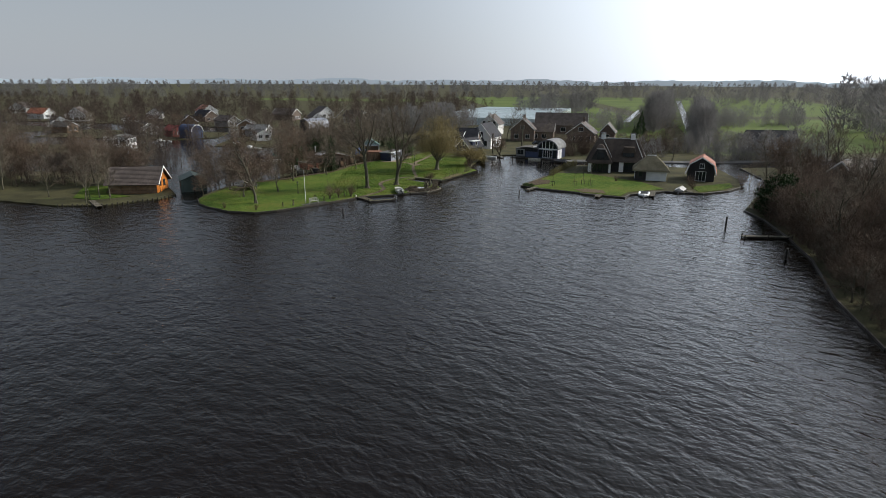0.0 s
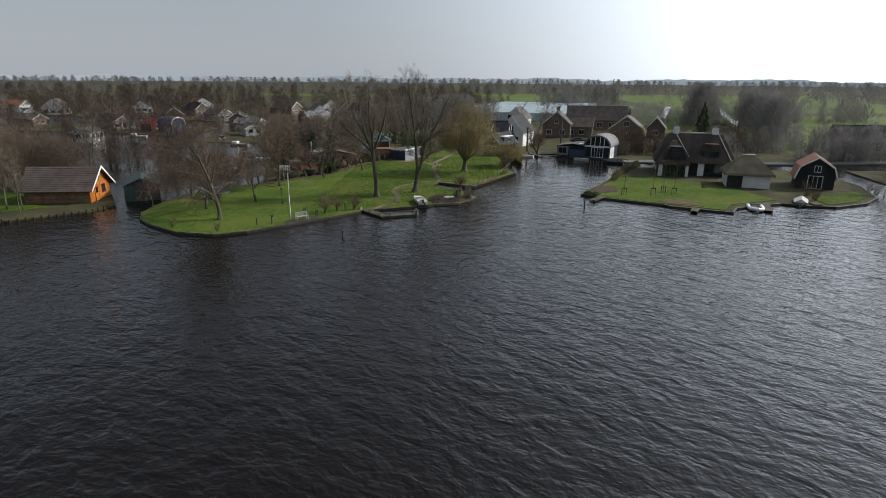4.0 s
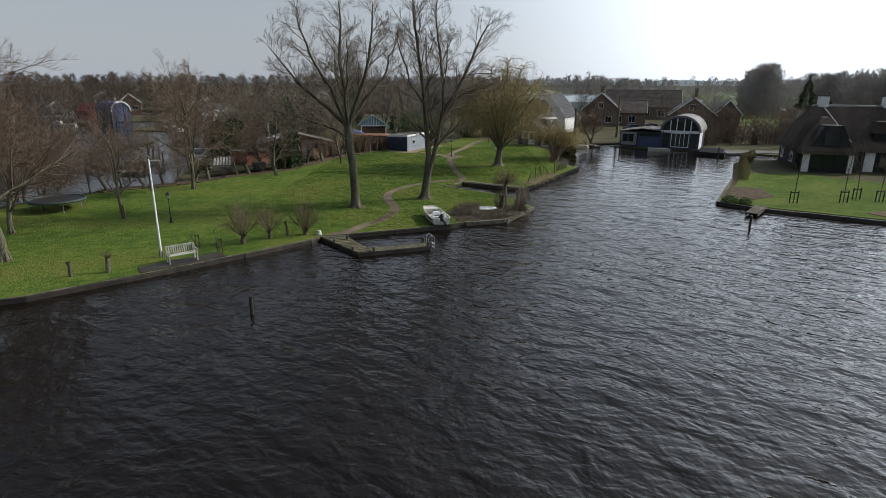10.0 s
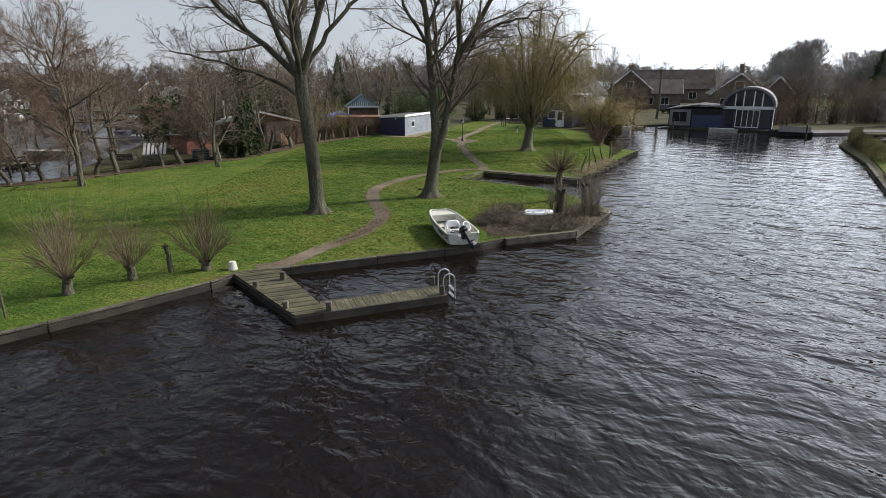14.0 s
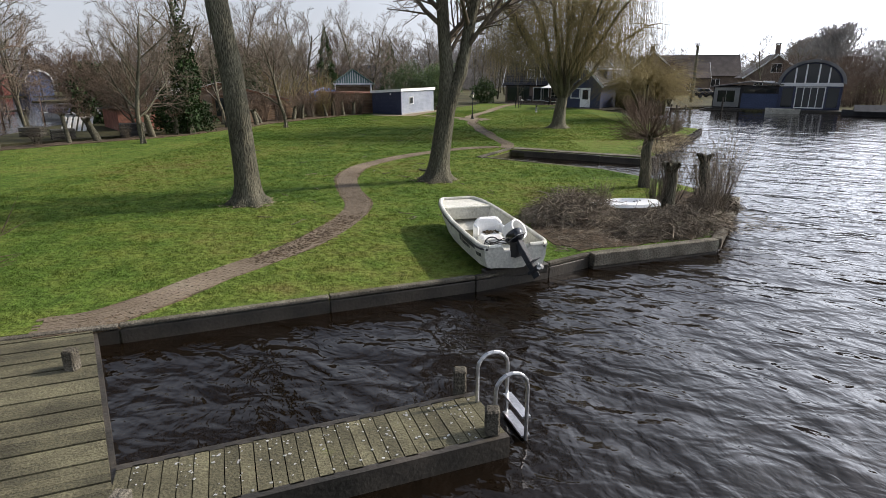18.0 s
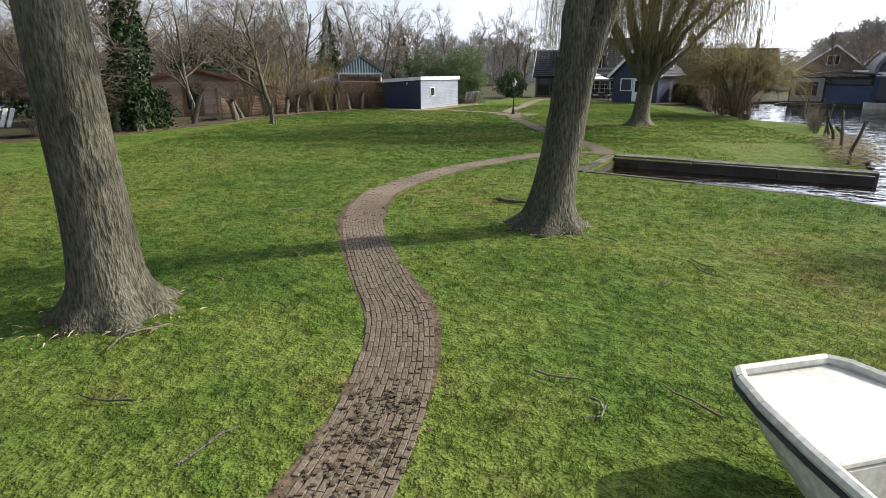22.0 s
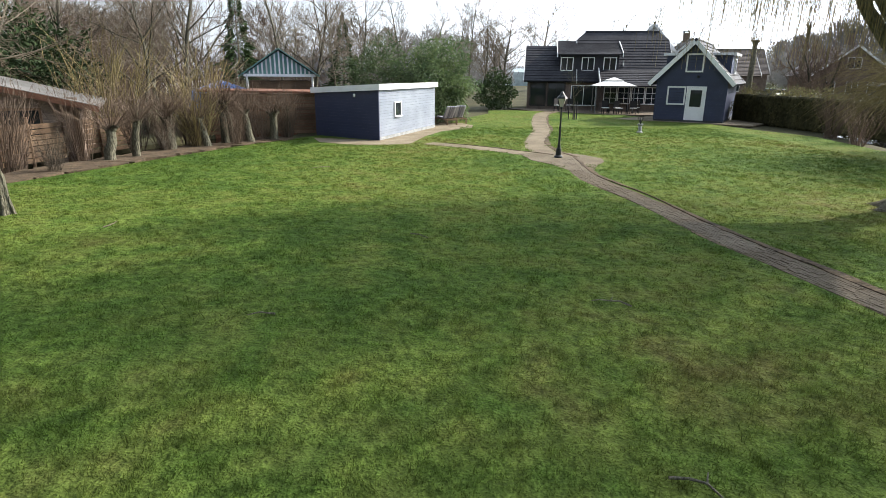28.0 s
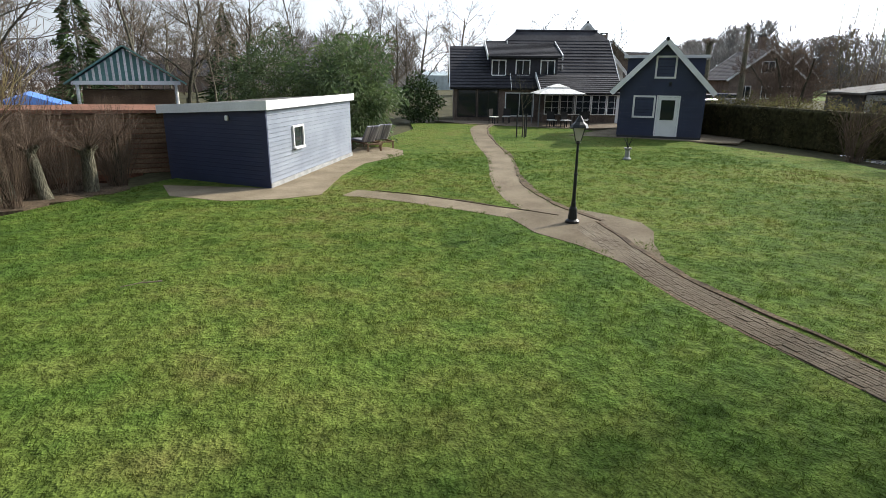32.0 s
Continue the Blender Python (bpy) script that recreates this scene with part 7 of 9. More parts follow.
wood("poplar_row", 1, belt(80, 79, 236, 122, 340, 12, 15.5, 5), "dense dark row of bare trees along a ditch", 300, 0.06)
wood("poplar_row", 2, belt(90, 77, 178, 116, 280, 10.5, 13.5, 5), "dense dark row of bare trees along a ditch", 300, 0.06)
wood("tree_belt", 3, belt(300, -380, 330, 20, 400, 6, 13, 60), "brown bare woodland beyond the marina", 380, 0.065, M["scrubwood"])
wood("tree_belt", 4, belt(300, -420, 280, -25, 225, 4, 11, 45), "brown bare scrub between the marina plots", 400, 0.055, M["scrubwood"])
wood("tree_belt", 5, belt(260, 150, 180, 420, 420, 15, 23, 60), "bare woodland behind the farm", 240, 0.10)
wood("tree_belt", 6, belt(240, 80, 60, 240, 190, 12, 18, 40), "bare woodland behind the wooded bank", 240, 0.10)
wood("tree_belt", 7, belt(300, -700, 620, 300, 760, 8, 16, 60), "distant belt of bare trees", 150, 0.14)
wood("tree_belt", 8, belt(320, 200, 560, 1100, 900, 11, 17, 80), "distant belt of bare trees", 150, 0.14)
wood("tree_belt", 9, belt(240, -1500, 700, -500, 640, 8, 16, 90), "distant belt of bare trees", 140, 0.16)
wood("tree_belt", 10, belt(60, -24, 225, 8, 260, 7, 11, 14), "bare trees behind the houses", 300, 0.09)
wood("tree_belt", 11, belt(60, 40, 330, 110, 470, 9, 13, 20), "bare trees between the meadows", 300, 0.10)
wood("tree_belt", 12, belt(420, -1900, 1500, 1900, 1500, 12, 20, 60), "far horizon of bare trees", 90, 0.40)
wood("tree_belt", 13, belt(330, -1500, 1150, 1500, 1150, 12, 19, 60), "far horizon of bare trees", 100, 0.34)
wood("scrub", 14, belt(200, -260, 156, -84, 172, 4, 9, 26), "brown bare scrub on the islets", 420, 0.05, M["scrubwood"])
wood("scrub", 15, belt(60, -140, 106, -70, 116, 3, 6.5, 8), "bare scrub on the cabin islet", 300, 0.06, M["scrubwood"])
wood("scrub", 16, belt(150, 46, 46, 80, 128, 2.5, 6.5, 11), "dark bare undergrowth on the wooded bank", 320, 0.07, M["redtwig"])
wood("tree_belt", 17, belt(40, 46, 158, 84, 178, 3, 6, 6), "bare scrub along the lane", 240, 0.08)
wood("scrub", 19, belt(120, 39.5, 42, 51, 92, 2.5, 6, 3), "dark bare undergrowth along the wooded bank", 320, 0.06, M["redtwig"])
wood("scrub", 18, belt(40, -56, 124, -30, 186, 2.5, 5, 8), "brown undergrowth between the huts", 260, 0.06, M["redtwig"])
wood("tree_belt", 18, belt(150, 30, 163, 66, 172, 2.5, 6, 5), "dark bare scrub behind the boathouses", 300, 0.05, M["scrubwood"])
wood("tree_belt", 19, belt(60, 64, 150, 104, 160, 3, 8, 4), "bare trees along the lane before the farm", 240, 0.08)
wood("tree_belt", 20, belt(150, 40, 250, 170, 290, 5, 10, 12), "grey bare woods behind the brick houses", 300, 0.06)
wood("scrub", 21, belt(40, -44, 152, -32, 190, 3, 6, 6), "brown bare scrub behind the wooden hut", 420, 0.045, M["scrubwood"])
wood("scrub", 22, belt(40, -92, 128, -62, 140, 3, 7, 6), "brown bare scrub behind the cabin islet", 380, 0.05, M["scrubwood"])
wood("scrub", 23, belt(60, 56, 92, 74, 104, 3, 6.5, 6), "brown bare scrub round the hut on the wooded bank", 300, 0.05, M["scrubwood"])


# ---- shore edging ----
def run(parent, a, b, z0, z1, w, material, name="board", inset=0.0, step=2.2, rng=random.Random(3)):
    """A row of separate beams from a to b."""
    a, b = Vector(a), Vector(b)
    n = max(1, round((b - a).length / step))
    ang = math.degrees(math.atan2((b - a).y, (b - a).x))
    for i in range(n):
        p, q = a.lerp(b, i / n), a.lerp(b, (i + 1) / n)
        L = (q - p).length
        ob = part(name, bevel(boxes((0.008, -w / 2, z0 + rng.uniform(-0.012, 0.012), L - 0.008, w / 2, z1 + rng.uniform(-0.012, 0.012))), 0.012), material, parent)
        ob.matrix_basis = pose(p.x, p.y, 0, 0, 0, ang + rng.uniform(-0.5, 0.5))


edge = thing("revetment", 0, 0, 0, 0, "weathered timber edging along the garden shore", "revetment", kind="structure")
for a, b in zip(SHORE[:15], SHORE[1:16]):
    run(edge, a, b, 0.565, 0.630, 0.115 if a[1] > 96 else 0.10, M["timber"], "capping_beam")
    run(edge, a, b, -0.3, 0.54, 0.10, M["wettimber"], "sheet_board", step=3.0)
for a, b in (((-7.35, 103.1), (-4.4, 104.25)), ((-4.4, 104.25), (-1.95, 108.75))):
    run(edge, a, b, 0.40, 0.66, 0.20, M["timber"], "heavy_beam", step=2.8)
    run(edge, a, b, -0.3, 0.385, 0.14, M["wettimber"], "sheet_board", step=2.8)
run(edge, (-2.0, 108.8), (-2.9, 111.6), 0.2, 0.58, 0.14, M["wettimber"])
run(edge, (-2.9, 111.6), (-4.5, 114.2), 0.2, 0.60, 0.16, M["wettimber"])
run(edge, (-4.5, 114.2), (-9.0, 117.35), 0.2, 0.615, 0.16, M["timber"], step=2.4)
run(edge, (-1.9, 116.9), (-7.55, 120.05), 0.2, 0.60, 0.12, M["wettimber"])
# walkway boards round the boat slot
walk_ = thing("slot_walkway", 0, 0, 0, 0, "wet grey plank walkway round the boat slot", "walkway", kind="structure")
run(walk_, (-1.6, 117.25), (-7.45, 120.5), 0.585, 0.645, 0.55, M["timber"], "plank", step=2.6)
run(walk_, (-7.62, 120.42), (-9.22, 117.28), 0.585, 0.65, 0.24, M["timber"], "plank", step=2.0)
stakes = thing("stake_edging", 0, 0, 0, 0, "row of short round stakes along the canal bank", "edging", kind="structure")
for i in range(46):
    f = i / 45
    part("stake", rods(((-1.8 + 7.7 * f, 117.1 + 14.3 * f, 0.0), (-1.8 + 7.7 * f + 0.02, 117.1 + 14.3 * f, 0.62 + 0.06 * math.sin(i * 2.3)), 0.09), n=7), M["wettimber"], stakes)
for i in range(26):
    f = i / 25
    x, y = along(CABIN_ISLE[3:7], f)
    part("stake", rods(((x, y, 0.0), (x, y, 0.72 + 0.06 * math.sin(i * 2.3)), 0.11), n=7), M["wettimber"], stakes)
redge = thing("revetment", 0, 0, 0, 0, "dark timber edging round the thatched house's lawn", "revetment", kind="structure")
for a, b in zip(THATCH_LOT[:10], THATCH_LOT[1:11]):
    run(redge, a, b, -0.2, 0.60, 0.20, M["wettimber"], step=3.4)
run(redge, THATCH_LOT[15], THATCH_LOT[0], -0.2, 0.62, 0.22, M["timber"], step=3.4)
bedge = thing("revetment", 0, 0, 0, 0, "old boards along the wooded bank", "revetment", kind="structure")
for a, b in zip(WOODED_BANK[1:10], WOODED_BANK[2:11]):
    run(bedge, a, b, -0.2, 0.54, 0.16, M["wettimber"], step=4.0)

# ---- jetty ----
jetty = thing("jetty", 0, 0, 0, 0, "mossy L-shaped wooden jetty with short posts", "jetty")
L0, L1, R0, R1 = Vector((-16.75, 99.05)), Vector((-13.55, 95.42)), Vector((-15.35, 99.62)), Vector((-12.72, 95.78))
n = 38
for i in range(n):
    c = [L0.lerp(L1, (i + 0.05) / n), R0.lerp(R1, (i + 0.05) / n), R0.lerp(R1, (i + 0.95) / n), L0.lerp(L1, (i + 0.95) / n)]
    part("plank", prism([tuple(v) for v in c], 0.545 + 0.006 * (i % 3), 0.585 + 0.006 * (i % 3)), M["mossplank"], jetty)
for a, b in ((L0, L1), (R0, R1), (L1, R1)):
    e = (b - a).normalized()
    s = Vector((-e.y, e.x)) * 0.05
    part("beam", prism([tuple(a - s), tuple(b - s), tuple(b + s), tuple(a + s)], 0.26, 0.54), M["wettimber"], jetty)
ka, kb = Vector((-12.98, 96.10)), Vector((-9.62, 97.5))
kd = (kb - ka).normalized()
ks = Vector((-kd.y, kd.x))
n = 27
for i in range(n):
    p, q = ka.lerp(kb, i / n) + kd * 0.005, ka.lerp(kb, (i + 1) / n) - kd * 0.005
    hw = 0.40
    part("plank", prism([tuple(p - ks * hw), tuple(p + ks * hw), tuple(q + ks * hw), tuple(q - ks * hw)], 0.525 + 0.005 * (i % 2), 0.565 + 0.005 * (i % 2)), M["mossplank"], jetty)
for s in (-0.42, 0.42):
    part("beam", prism([tuple(ka + ks * (s - 0.04)), tuple(ka + ks * (s + 0.04)), tuple(kb + ks * (s + 0.04)), tuple(kb + ks * (s - 0.04))], 0.22, 0.57), M["wettimber"], jetty)
for x, y, h in ((-15.4, 97.65, 0.22), (-14.75, 98.3, 0.3), (-13.95, 95.95, 0.25), (-12.7, 95.85, 0.28), (-9.62, 97.15, 0.30), (-9.95, 97.95, 0.30)):
    bm = boxes((x - 0.075, y - 0.075, -0.5, x + 0.075, y + 0.075, 0.55 + h))
    part("post", bevel(bm, 0.02), M["timber"], jetty)
lad = thing("swim_ladder", -9.5, 97.55, 0.55, 20, "stainless steel swimming ladder at the jetty's end", "ladder")
for s in (-0.25, 0.25):
    bm = bmesh.new()
    tube(bm, [(-0.18, s, -0.02), (-0.18, s, 0.42)] + [(-0.18 + 0.18 * (1 - math.cos(a)), s, 0.42 + 0.18 * math.sin(a)) for a in (math.pi * i / 8 for i in range(1, 8))] + [(0.18, s, 0.42), (0.18, s, -0.75)], 0.022, 8)
    part("rail", bm, M["metal"], lad)
for z in (0.05, -0.18, -0.42):
    part("rung", boxes((0.13, -0.25, z - 0.012, 0.23, 0.25, z + 0.012)), M["metal"], lad)
bk = thing("bucket", -16.75, 99.25, LAWN, 0, "upturned pale plastic bucket beside the jetty", "bucket")
part("body", lathe(bmesh.new(), [(0.16, 0.0), (0.165, 0.03), (0.115, 0.27), (0.10, 0.28)], 16), M["cream"], bk)
part("handle", tube(bmesh.new(), [(0.15, 0.02 * i - 0.06, 0.05 + 0.004 * i) for i in range(7)], 0.008, 5), M["metal"], bk)


# ---- skiff on the bank ----
skiff = thing("skiff", -8.97, 101.90, LAWN + 0.11, 16.0, "dirty white open motor skiff pulled up on the grass", "boat")
skiff.rotation_euler = (radians(-0.8), 0, radians(16.0))
skiff.scale = (0.95, 0.93, 0.95)
ST = [(0.0, 0.62, 0.55, 0.02, 0.45), (0.30, 0.68, 0.60, 0.0, 0.45), (1.1, 0.70, 0.62, 0.0, 0.46), (2.1, 0.70, 0.62, 0.0, 0.48), (2.85, 0.67, 0.58, 0.03, 0.51), (3.4, 0.62, 0.52, 0.12, 0.54), (3.85, 0.55, 0.45, 0.26, 0.56), (4.15, 0.46, 0.38, 0.41, 0.57)]


def side_at(y, f, out=0.0):
    """A place on the skiff's port side: f 0 under the rail, 1 at the knuckle."""
    for a, b in zip(ST, ST[1:]):
        if a[0] <= y <= b[0]:
            q = (y - a[0]) / (b[0] - a[0])
            g, c, k, s = (a[i] + q * (b[i] - a[i]) for i in (1, 2, 3, 4))
            return Vector((-(g + f * ((g + c) / 2 + 0.02 - g)) - out, y, s - 0.045 + f * ((s + k) / 2 - s + 0.045)))


bm = bmesh.new()
rows = []
for y, g, c, k, s in ST:
    t = 0.05
    fl = k + 0.06
    pts = [(-g, s), (-(g + c) / 2 - 0.02, (s + k) / 2), (-c, k + 0.05), (0, k), (c, k + 0.05), ((g + c) / 2 + 0.02, (s + k) / 2), (g, s), (g - t, s), ((g + c) / 2 - t, (s + k) / 2), (c - t, max(fl, k + 0.06)), (-(c - t), max(fl, k + 0.06)), (-((g + c) / 2 - t), (s + k) / 2), (-(g - t), s)]
    rows.append([bm.verts.new((x, y, z)) for x, z in pts])
for a, b in zip(rows, rows[1:]):
    for i in range(len(a)):
        bm.faces.new([a[i], a[(i + 1) % len(a)], b[(i + 1) % len(b)], b[i]])
bm.faces.new(rows[0])
bm.faces.new(rows[-1][::-1])
bm.normal_update()
bmesh.ops.triangulate(bm, faces=[f for f in bm.faces if len(f.verts) > 4])
part("hull", bm, M["cream"], skiff)
part("transom", extrude_profile([(-0.50, 0.05), (0.50, 0.05), (0.62, 0.44), (0.26, 0.44), (0.22, 0.36), (-0.22, 0.36), (-0.26, 0.44), (-0.62, 0.44)], 0.0, 0.07), M["cream"], skiff)
part("foredeck", bevel(prism([(-0.60, 3.30), (0.60, 3.30), (0.53, 3.88), (0.45, 4.14), (0.34, 4.25), (-0.34, 4.25), (-0.45, 4.14), (-0.53, 3.88)], 0.50, 0.555), 0.015), M["cream"], skiff)
part("deck_front", boxes((-0.56, 3.29, 0.26, 0.56, 3.325, 0.50)), M["cream"], skiff)
for sgn in (-1, 1):
    lip = [(sgn * (g - 0.02), y, s + 0.012) for y, g, c, k, s in ST[1:]] + [(sgn * 0.36, 4.27, 0.575)]
    part("gunwale", tube(bmesh.new(), [(sgn * 0.28, 0.02, 0.455), (sgn * 0.54, 0.03, 0.458), (sgn * 0.63, 0.12, 0.46)] + lip, 0.045, 8), M["cream"], skiff)
    part("rub_rail", tube(bmesh.new(), [(sgn * 0.56, -0.02, 0.42), (sgn * 0.67, 0.10, 0.425)] + [(sgn * (g + 0.018), y, s - 0.03) for y, g, c, k, s in ST[1:]] + [(sgn * 0.37, 4.31, 0.54)], 0.019, 6), M["black"], skiff)
part("gunwale", tube(bmesh.new(), [(-0.36, 4.27, 0.575), (0.36, 4.27, 0.575)], 0.045, 8), M["cream"], skiff)
part("rub_rail", tube(bmesh.new(), [(-0.37, 4.31, 0.54), (0.37, 4.31, 0.54)], 0.019, 6), M["black"], skiff)
part("stern_seat", bevel(boxes((-0.58, 0.34, 0.10, 0.58, 0.80, 0.27)), 0.04), M["cream"], skiff)
part("floor_board", boxes((-0.42, 0.80, 0.075, 0.42, 3.28, 0.088)), M["algae"], skiff, "stained floor with a green film")
part("floor_stain", prism([(-0.30, 1.7), (0.05, 1.6), (0.20, 2.4), (0.32, 3.1), (-0.1, 3.2), (-0.34, 2.6)], 0.089, 0.092), M["mossplank"], skiff)
con = part("helm_seat", bevel(boxes((-0.36, 1.02, 0.09, 0.14, 1.36, 0.40)), 0.07), M["white"], skiff)
part("backrest", bevel(extrude_profile([(-0.42, 0.10), (0.20, 0.10), (0.20, 0.60), (0.09, 0.72), (-0.31, 0.72), (-0.42, 0.60)], 1.36, 1.44), 0.03), M["white"], con)
for xx in (-0.40, 0.16):
    part("seat_side", bevel(boxes((xx - 0.03, 1.14, 0.38, xx + 0.03, 1.40, 0.58)), 0.025), M["white"], con)
bm = bmesh.new()
rr = random.Random(8)
for i in range(34):
    x, y = rr.uniform(-0.24, 0.06), rr.uniform(1.16, 1.34)
    box(bm, -0.03, -0.016, 0, 0.03, 0.016, 0.008, m=pose(x, y, 0.405 + rr.uniform(0, 0.035), rr.uniform(-25, 25), rr.uniform(-25, 25), rr.uniform(0, 180)))
part("leaves", bm, M["litter"], con)
bm = bmesh.new()
wheel = pose(-0.16, 0.90, 0.24, -28, 0, 0)
ring = [tuple(wheel @ Vector((0.17 * math.cos(a), 0, 0.17 * math.sin(a)))) for a in (2 * math.pi * i / 18 for i in range(19))]
tube(bm, ring, 0.014, 6)
for a in (0.5, 2.6, 4.7):
    rod(bm, wheel @ Vector((0, 0.03, 0)), wheel @ Vector((0.16 * math.cos(a), 0, 0.16 * math.sin(a))), 0.010)
part("steering_wheel", bm, M["black"], skiff)
shell = [(0.08, 0.0), (0.20, 0.02), (0.235, 0.10), (0.225, 0.27), (0.215, 0.34), (0.185, 0.34), (0.185, 0.12), (0.05, 0.06)]
seat = part("seat_tub", lathe(bmesh.new(), shell, 20), M["white"], skiff, "white tub seat lying on its side")
seat.matrix_basis = pose(0.20, 0.93, 0.40, 52, 0, 28) @ Matrix.Diagonal((0.82, 1.0, 1.0, 1))
part("seat_foot", bevel(boxes((-0.16, 0.78, 0.26, 0.10, 0.92, 0.33)), 0.02), M["white"], skiff)
# the black lettering on the side stands as bars
for y0, y1, f0, f1 in ((1.34, 1.50, 0.10, 0.86), (0.44, 1.30, 0.06, 0.44), (0.78, 1.30, 0.54, 0.90), (0.14, 0.40, 0.52, 0.90)):
    n = max(1, round((y1 - y0) / 0.11))
    for i in range(n):
        a, b = y0 + (y1 - y0) * i / n + 0.012, y0 + (y1 - y0) * (i + 1) / n - 0.012
        q = [side_at(a, f0, 0.004), side_at(b, f0, 0.004), side_at(b, f1, 0.004), side_at(a, f1, 0.004)]
        v = [tuple(p) for p in q] + [tuple(p + Vector((0.012, 0, 0))) for p in q]
        link("lettering_bar", pydata("lettering_bar", v, [(0, 1, 2, 3), (7, 6, 5, 4), (0, 4, 5, 1), (1, 5, 6, 2), (2, 6, 7, 3), (3, 7, 4, 0)]), M["black"], skiff)
for i, (x, y, L, rz) in enumerate(((-9.25, 102.0, 2.2, 108), (-8.6, 102.35, 2.2, 104), (-9.55, 101.95, 1.3, 21))):
    bmx = bevel(boxes((0, -0.09, 0.50, L, 0.09, 0.690 - 0.004 * i)), 0.02)
    sb = tagged(part("slip_beam", bmx, M["wettimber"], None), "dark wet timber beam under the skiff", "beam", "slip beams")
    sb.matrix_basis = pose(x, y, 0, 0, 0, rz)
ob_m = thing("outboard_motor", -8.93, 101.90, LAWN + 0.57, 46.0, "black outboard motor tilted up on the skiff's transom", "outboard motor")
m = pose(0, 0, 0, -40, 0, 0) @ Matrix.Scale(0.86, 4)
bm = bmesh.new()
prev = None
for hw, hd, off, z in ((0.085, 0.13, 0.0, 0.06), (0.125, 0.185, 0.0, 0.085), (0.135, 0.205, -0.01, 0.15), (0.135, 0.205, -0.015, 0.21), (0.122, 0.19, -0.02, 0.28), (0.09, 0.14, -0.02, 0.315), (0.03, 0.05, -0.02, 0.325)):
    cur = []
    for i in range(16):
        a = 2 * math.pi * i / 16
        ca, sa = math.cos(a), math.sin(a)
        cur.append(bm.verts.new(m @ Vector((hw * math.copysign(abs(ca) ** 0.6, ca), off + hd * math.copysign(abs(sa) ** 0.6, sa), z))))
    if prev:
        for i in range(16):
            bm.faces.new([prev[i], prev[(i + 1) % 16], cur[(i + 1) % 16], cur[i]])
    else:
        bm.faces.new(cur[::-1])
    prev = cur
bm.faces.new(prev)
for f in bm.faces:
    f.smooth = True
cowl = part("cowling", bm, M["carblack"], ob_m)
part("cowl_band", bevel(boxes((-0.142, -0.215, 0.135, 0.142, 0.20, 0.150), m=m), 0.004), M["zinc"], cowl)
part("cowl_mark", boxes((-0.05, -0.10, 0.326, 0.05, 0.06, 0.331), m=m), M["stone"], cowl)
part("leg", bevel(extrude_profile([(-0.055, -0.60), (0.055, -0.60), (0.075, 0.08), (-0.075, 0.08)], -0.10, 0.04), 0.012), M["darkbase"], ob_m).matrix_basis = m
part("steering_rod", rods((m @ Vector((0.09, 0.06, 0.02)), m @ Vector((0.07, 0.07, -0.40)), 0.014), n=8), M["metal"], ob_m)
part("cavitation_plate", boxes((-0.10, -0.26, -0.47, 0.10, 0.06, -0.455), m=m), M["darkbase"], ob_m)
part("gearcase", rods((m @ Vector((0, 0.13, -0.62)), m @ Vector((0, -0.17, -0.62)), 0.035, 0.055), n=10), M["darkbase"], ob_m)
part("skeg", boxes((-0.008, -0.10, -0.78, 0.008, 0.08, -0.62), m=m), M["darkbase"], ob_m)
prop = part("propeller", rods((m @ Vector((0, -0.16, -0.62)), m @ Vector((0, -0.26, -0.62)), 0.04, 0.03), n=10), M["stone"], ob_m)
for i in range(3):
    part("blade", bevel(boxes((-0.035, -0.006, 0.02, 0.035, 0.006, 0.100), m=m @ pose(0, -0.21, -0.62) @ Matrix.Rotation(2.1 * i, 4, "Y") @ pose(0, 0, 0, 0, 0, 28)), 0.004), M["stone"], prop)
part("bracket", boxes((-0.11, -0.03, -0.22, 0.11, 0.10, 0.06)), M["black"], ob_m)
for i in range(4):
    part("cable", tube(bmesh.new(), [(0.02 * i - 0.05, 0.06, 0.05), (-0.16 - 0.03 * i, 0.22, 0.10 - 0.03 * i), (-0.24, 0.36 + 0.04 * i, 0.0), (-0.10, 0.52, -0.12)], 0.009, 5), M["black"], ob_m)

dg = thing("sailboard", -5.85, 106.35, 0.92, 4, "white sailboard lying on the brush", "sailboard")
dg.rotation_euler = (radians(8), 0, radians(4))
dg.scale = (0.85, 0.75, 0.9)
bm = bmesh.new()
rows = []
for i in range(13):
    f = i / 12
    hw = 0.40 * math.sin(math.pi * min(0.86, max(0.05, f * 0.80 + 0.05))) ** 0.7
    rows.append([bm.verts.new((-1.0 + 2.0 * f, hw * sx, 0.03 + z)) for sx, z in ((-1, 0), (-0.85, 0.07), (0, 0.09), (0.85, 0.07), (1, 0), (0, -0.03))])
for a, b in zip(rows, rows[1:]):
    for i in range(6):
        bm.faces.new([a[i], a[(i + 1) % 6], b[(i + 1) % 6], b[i]])
bm.faces.new(rows[0][::-1])
bm.faces.new(rows[-1])
part("hull", bm, M["white"], dg)
for i in range(3):
    part("mark", boxes((0.22 + 0.10 * i, -0.12 + 0.05 * i, 0.118, 0.28 + 0.10 * i, -0.02 + 0.05 * i, 0.124)), M["black"], dg)

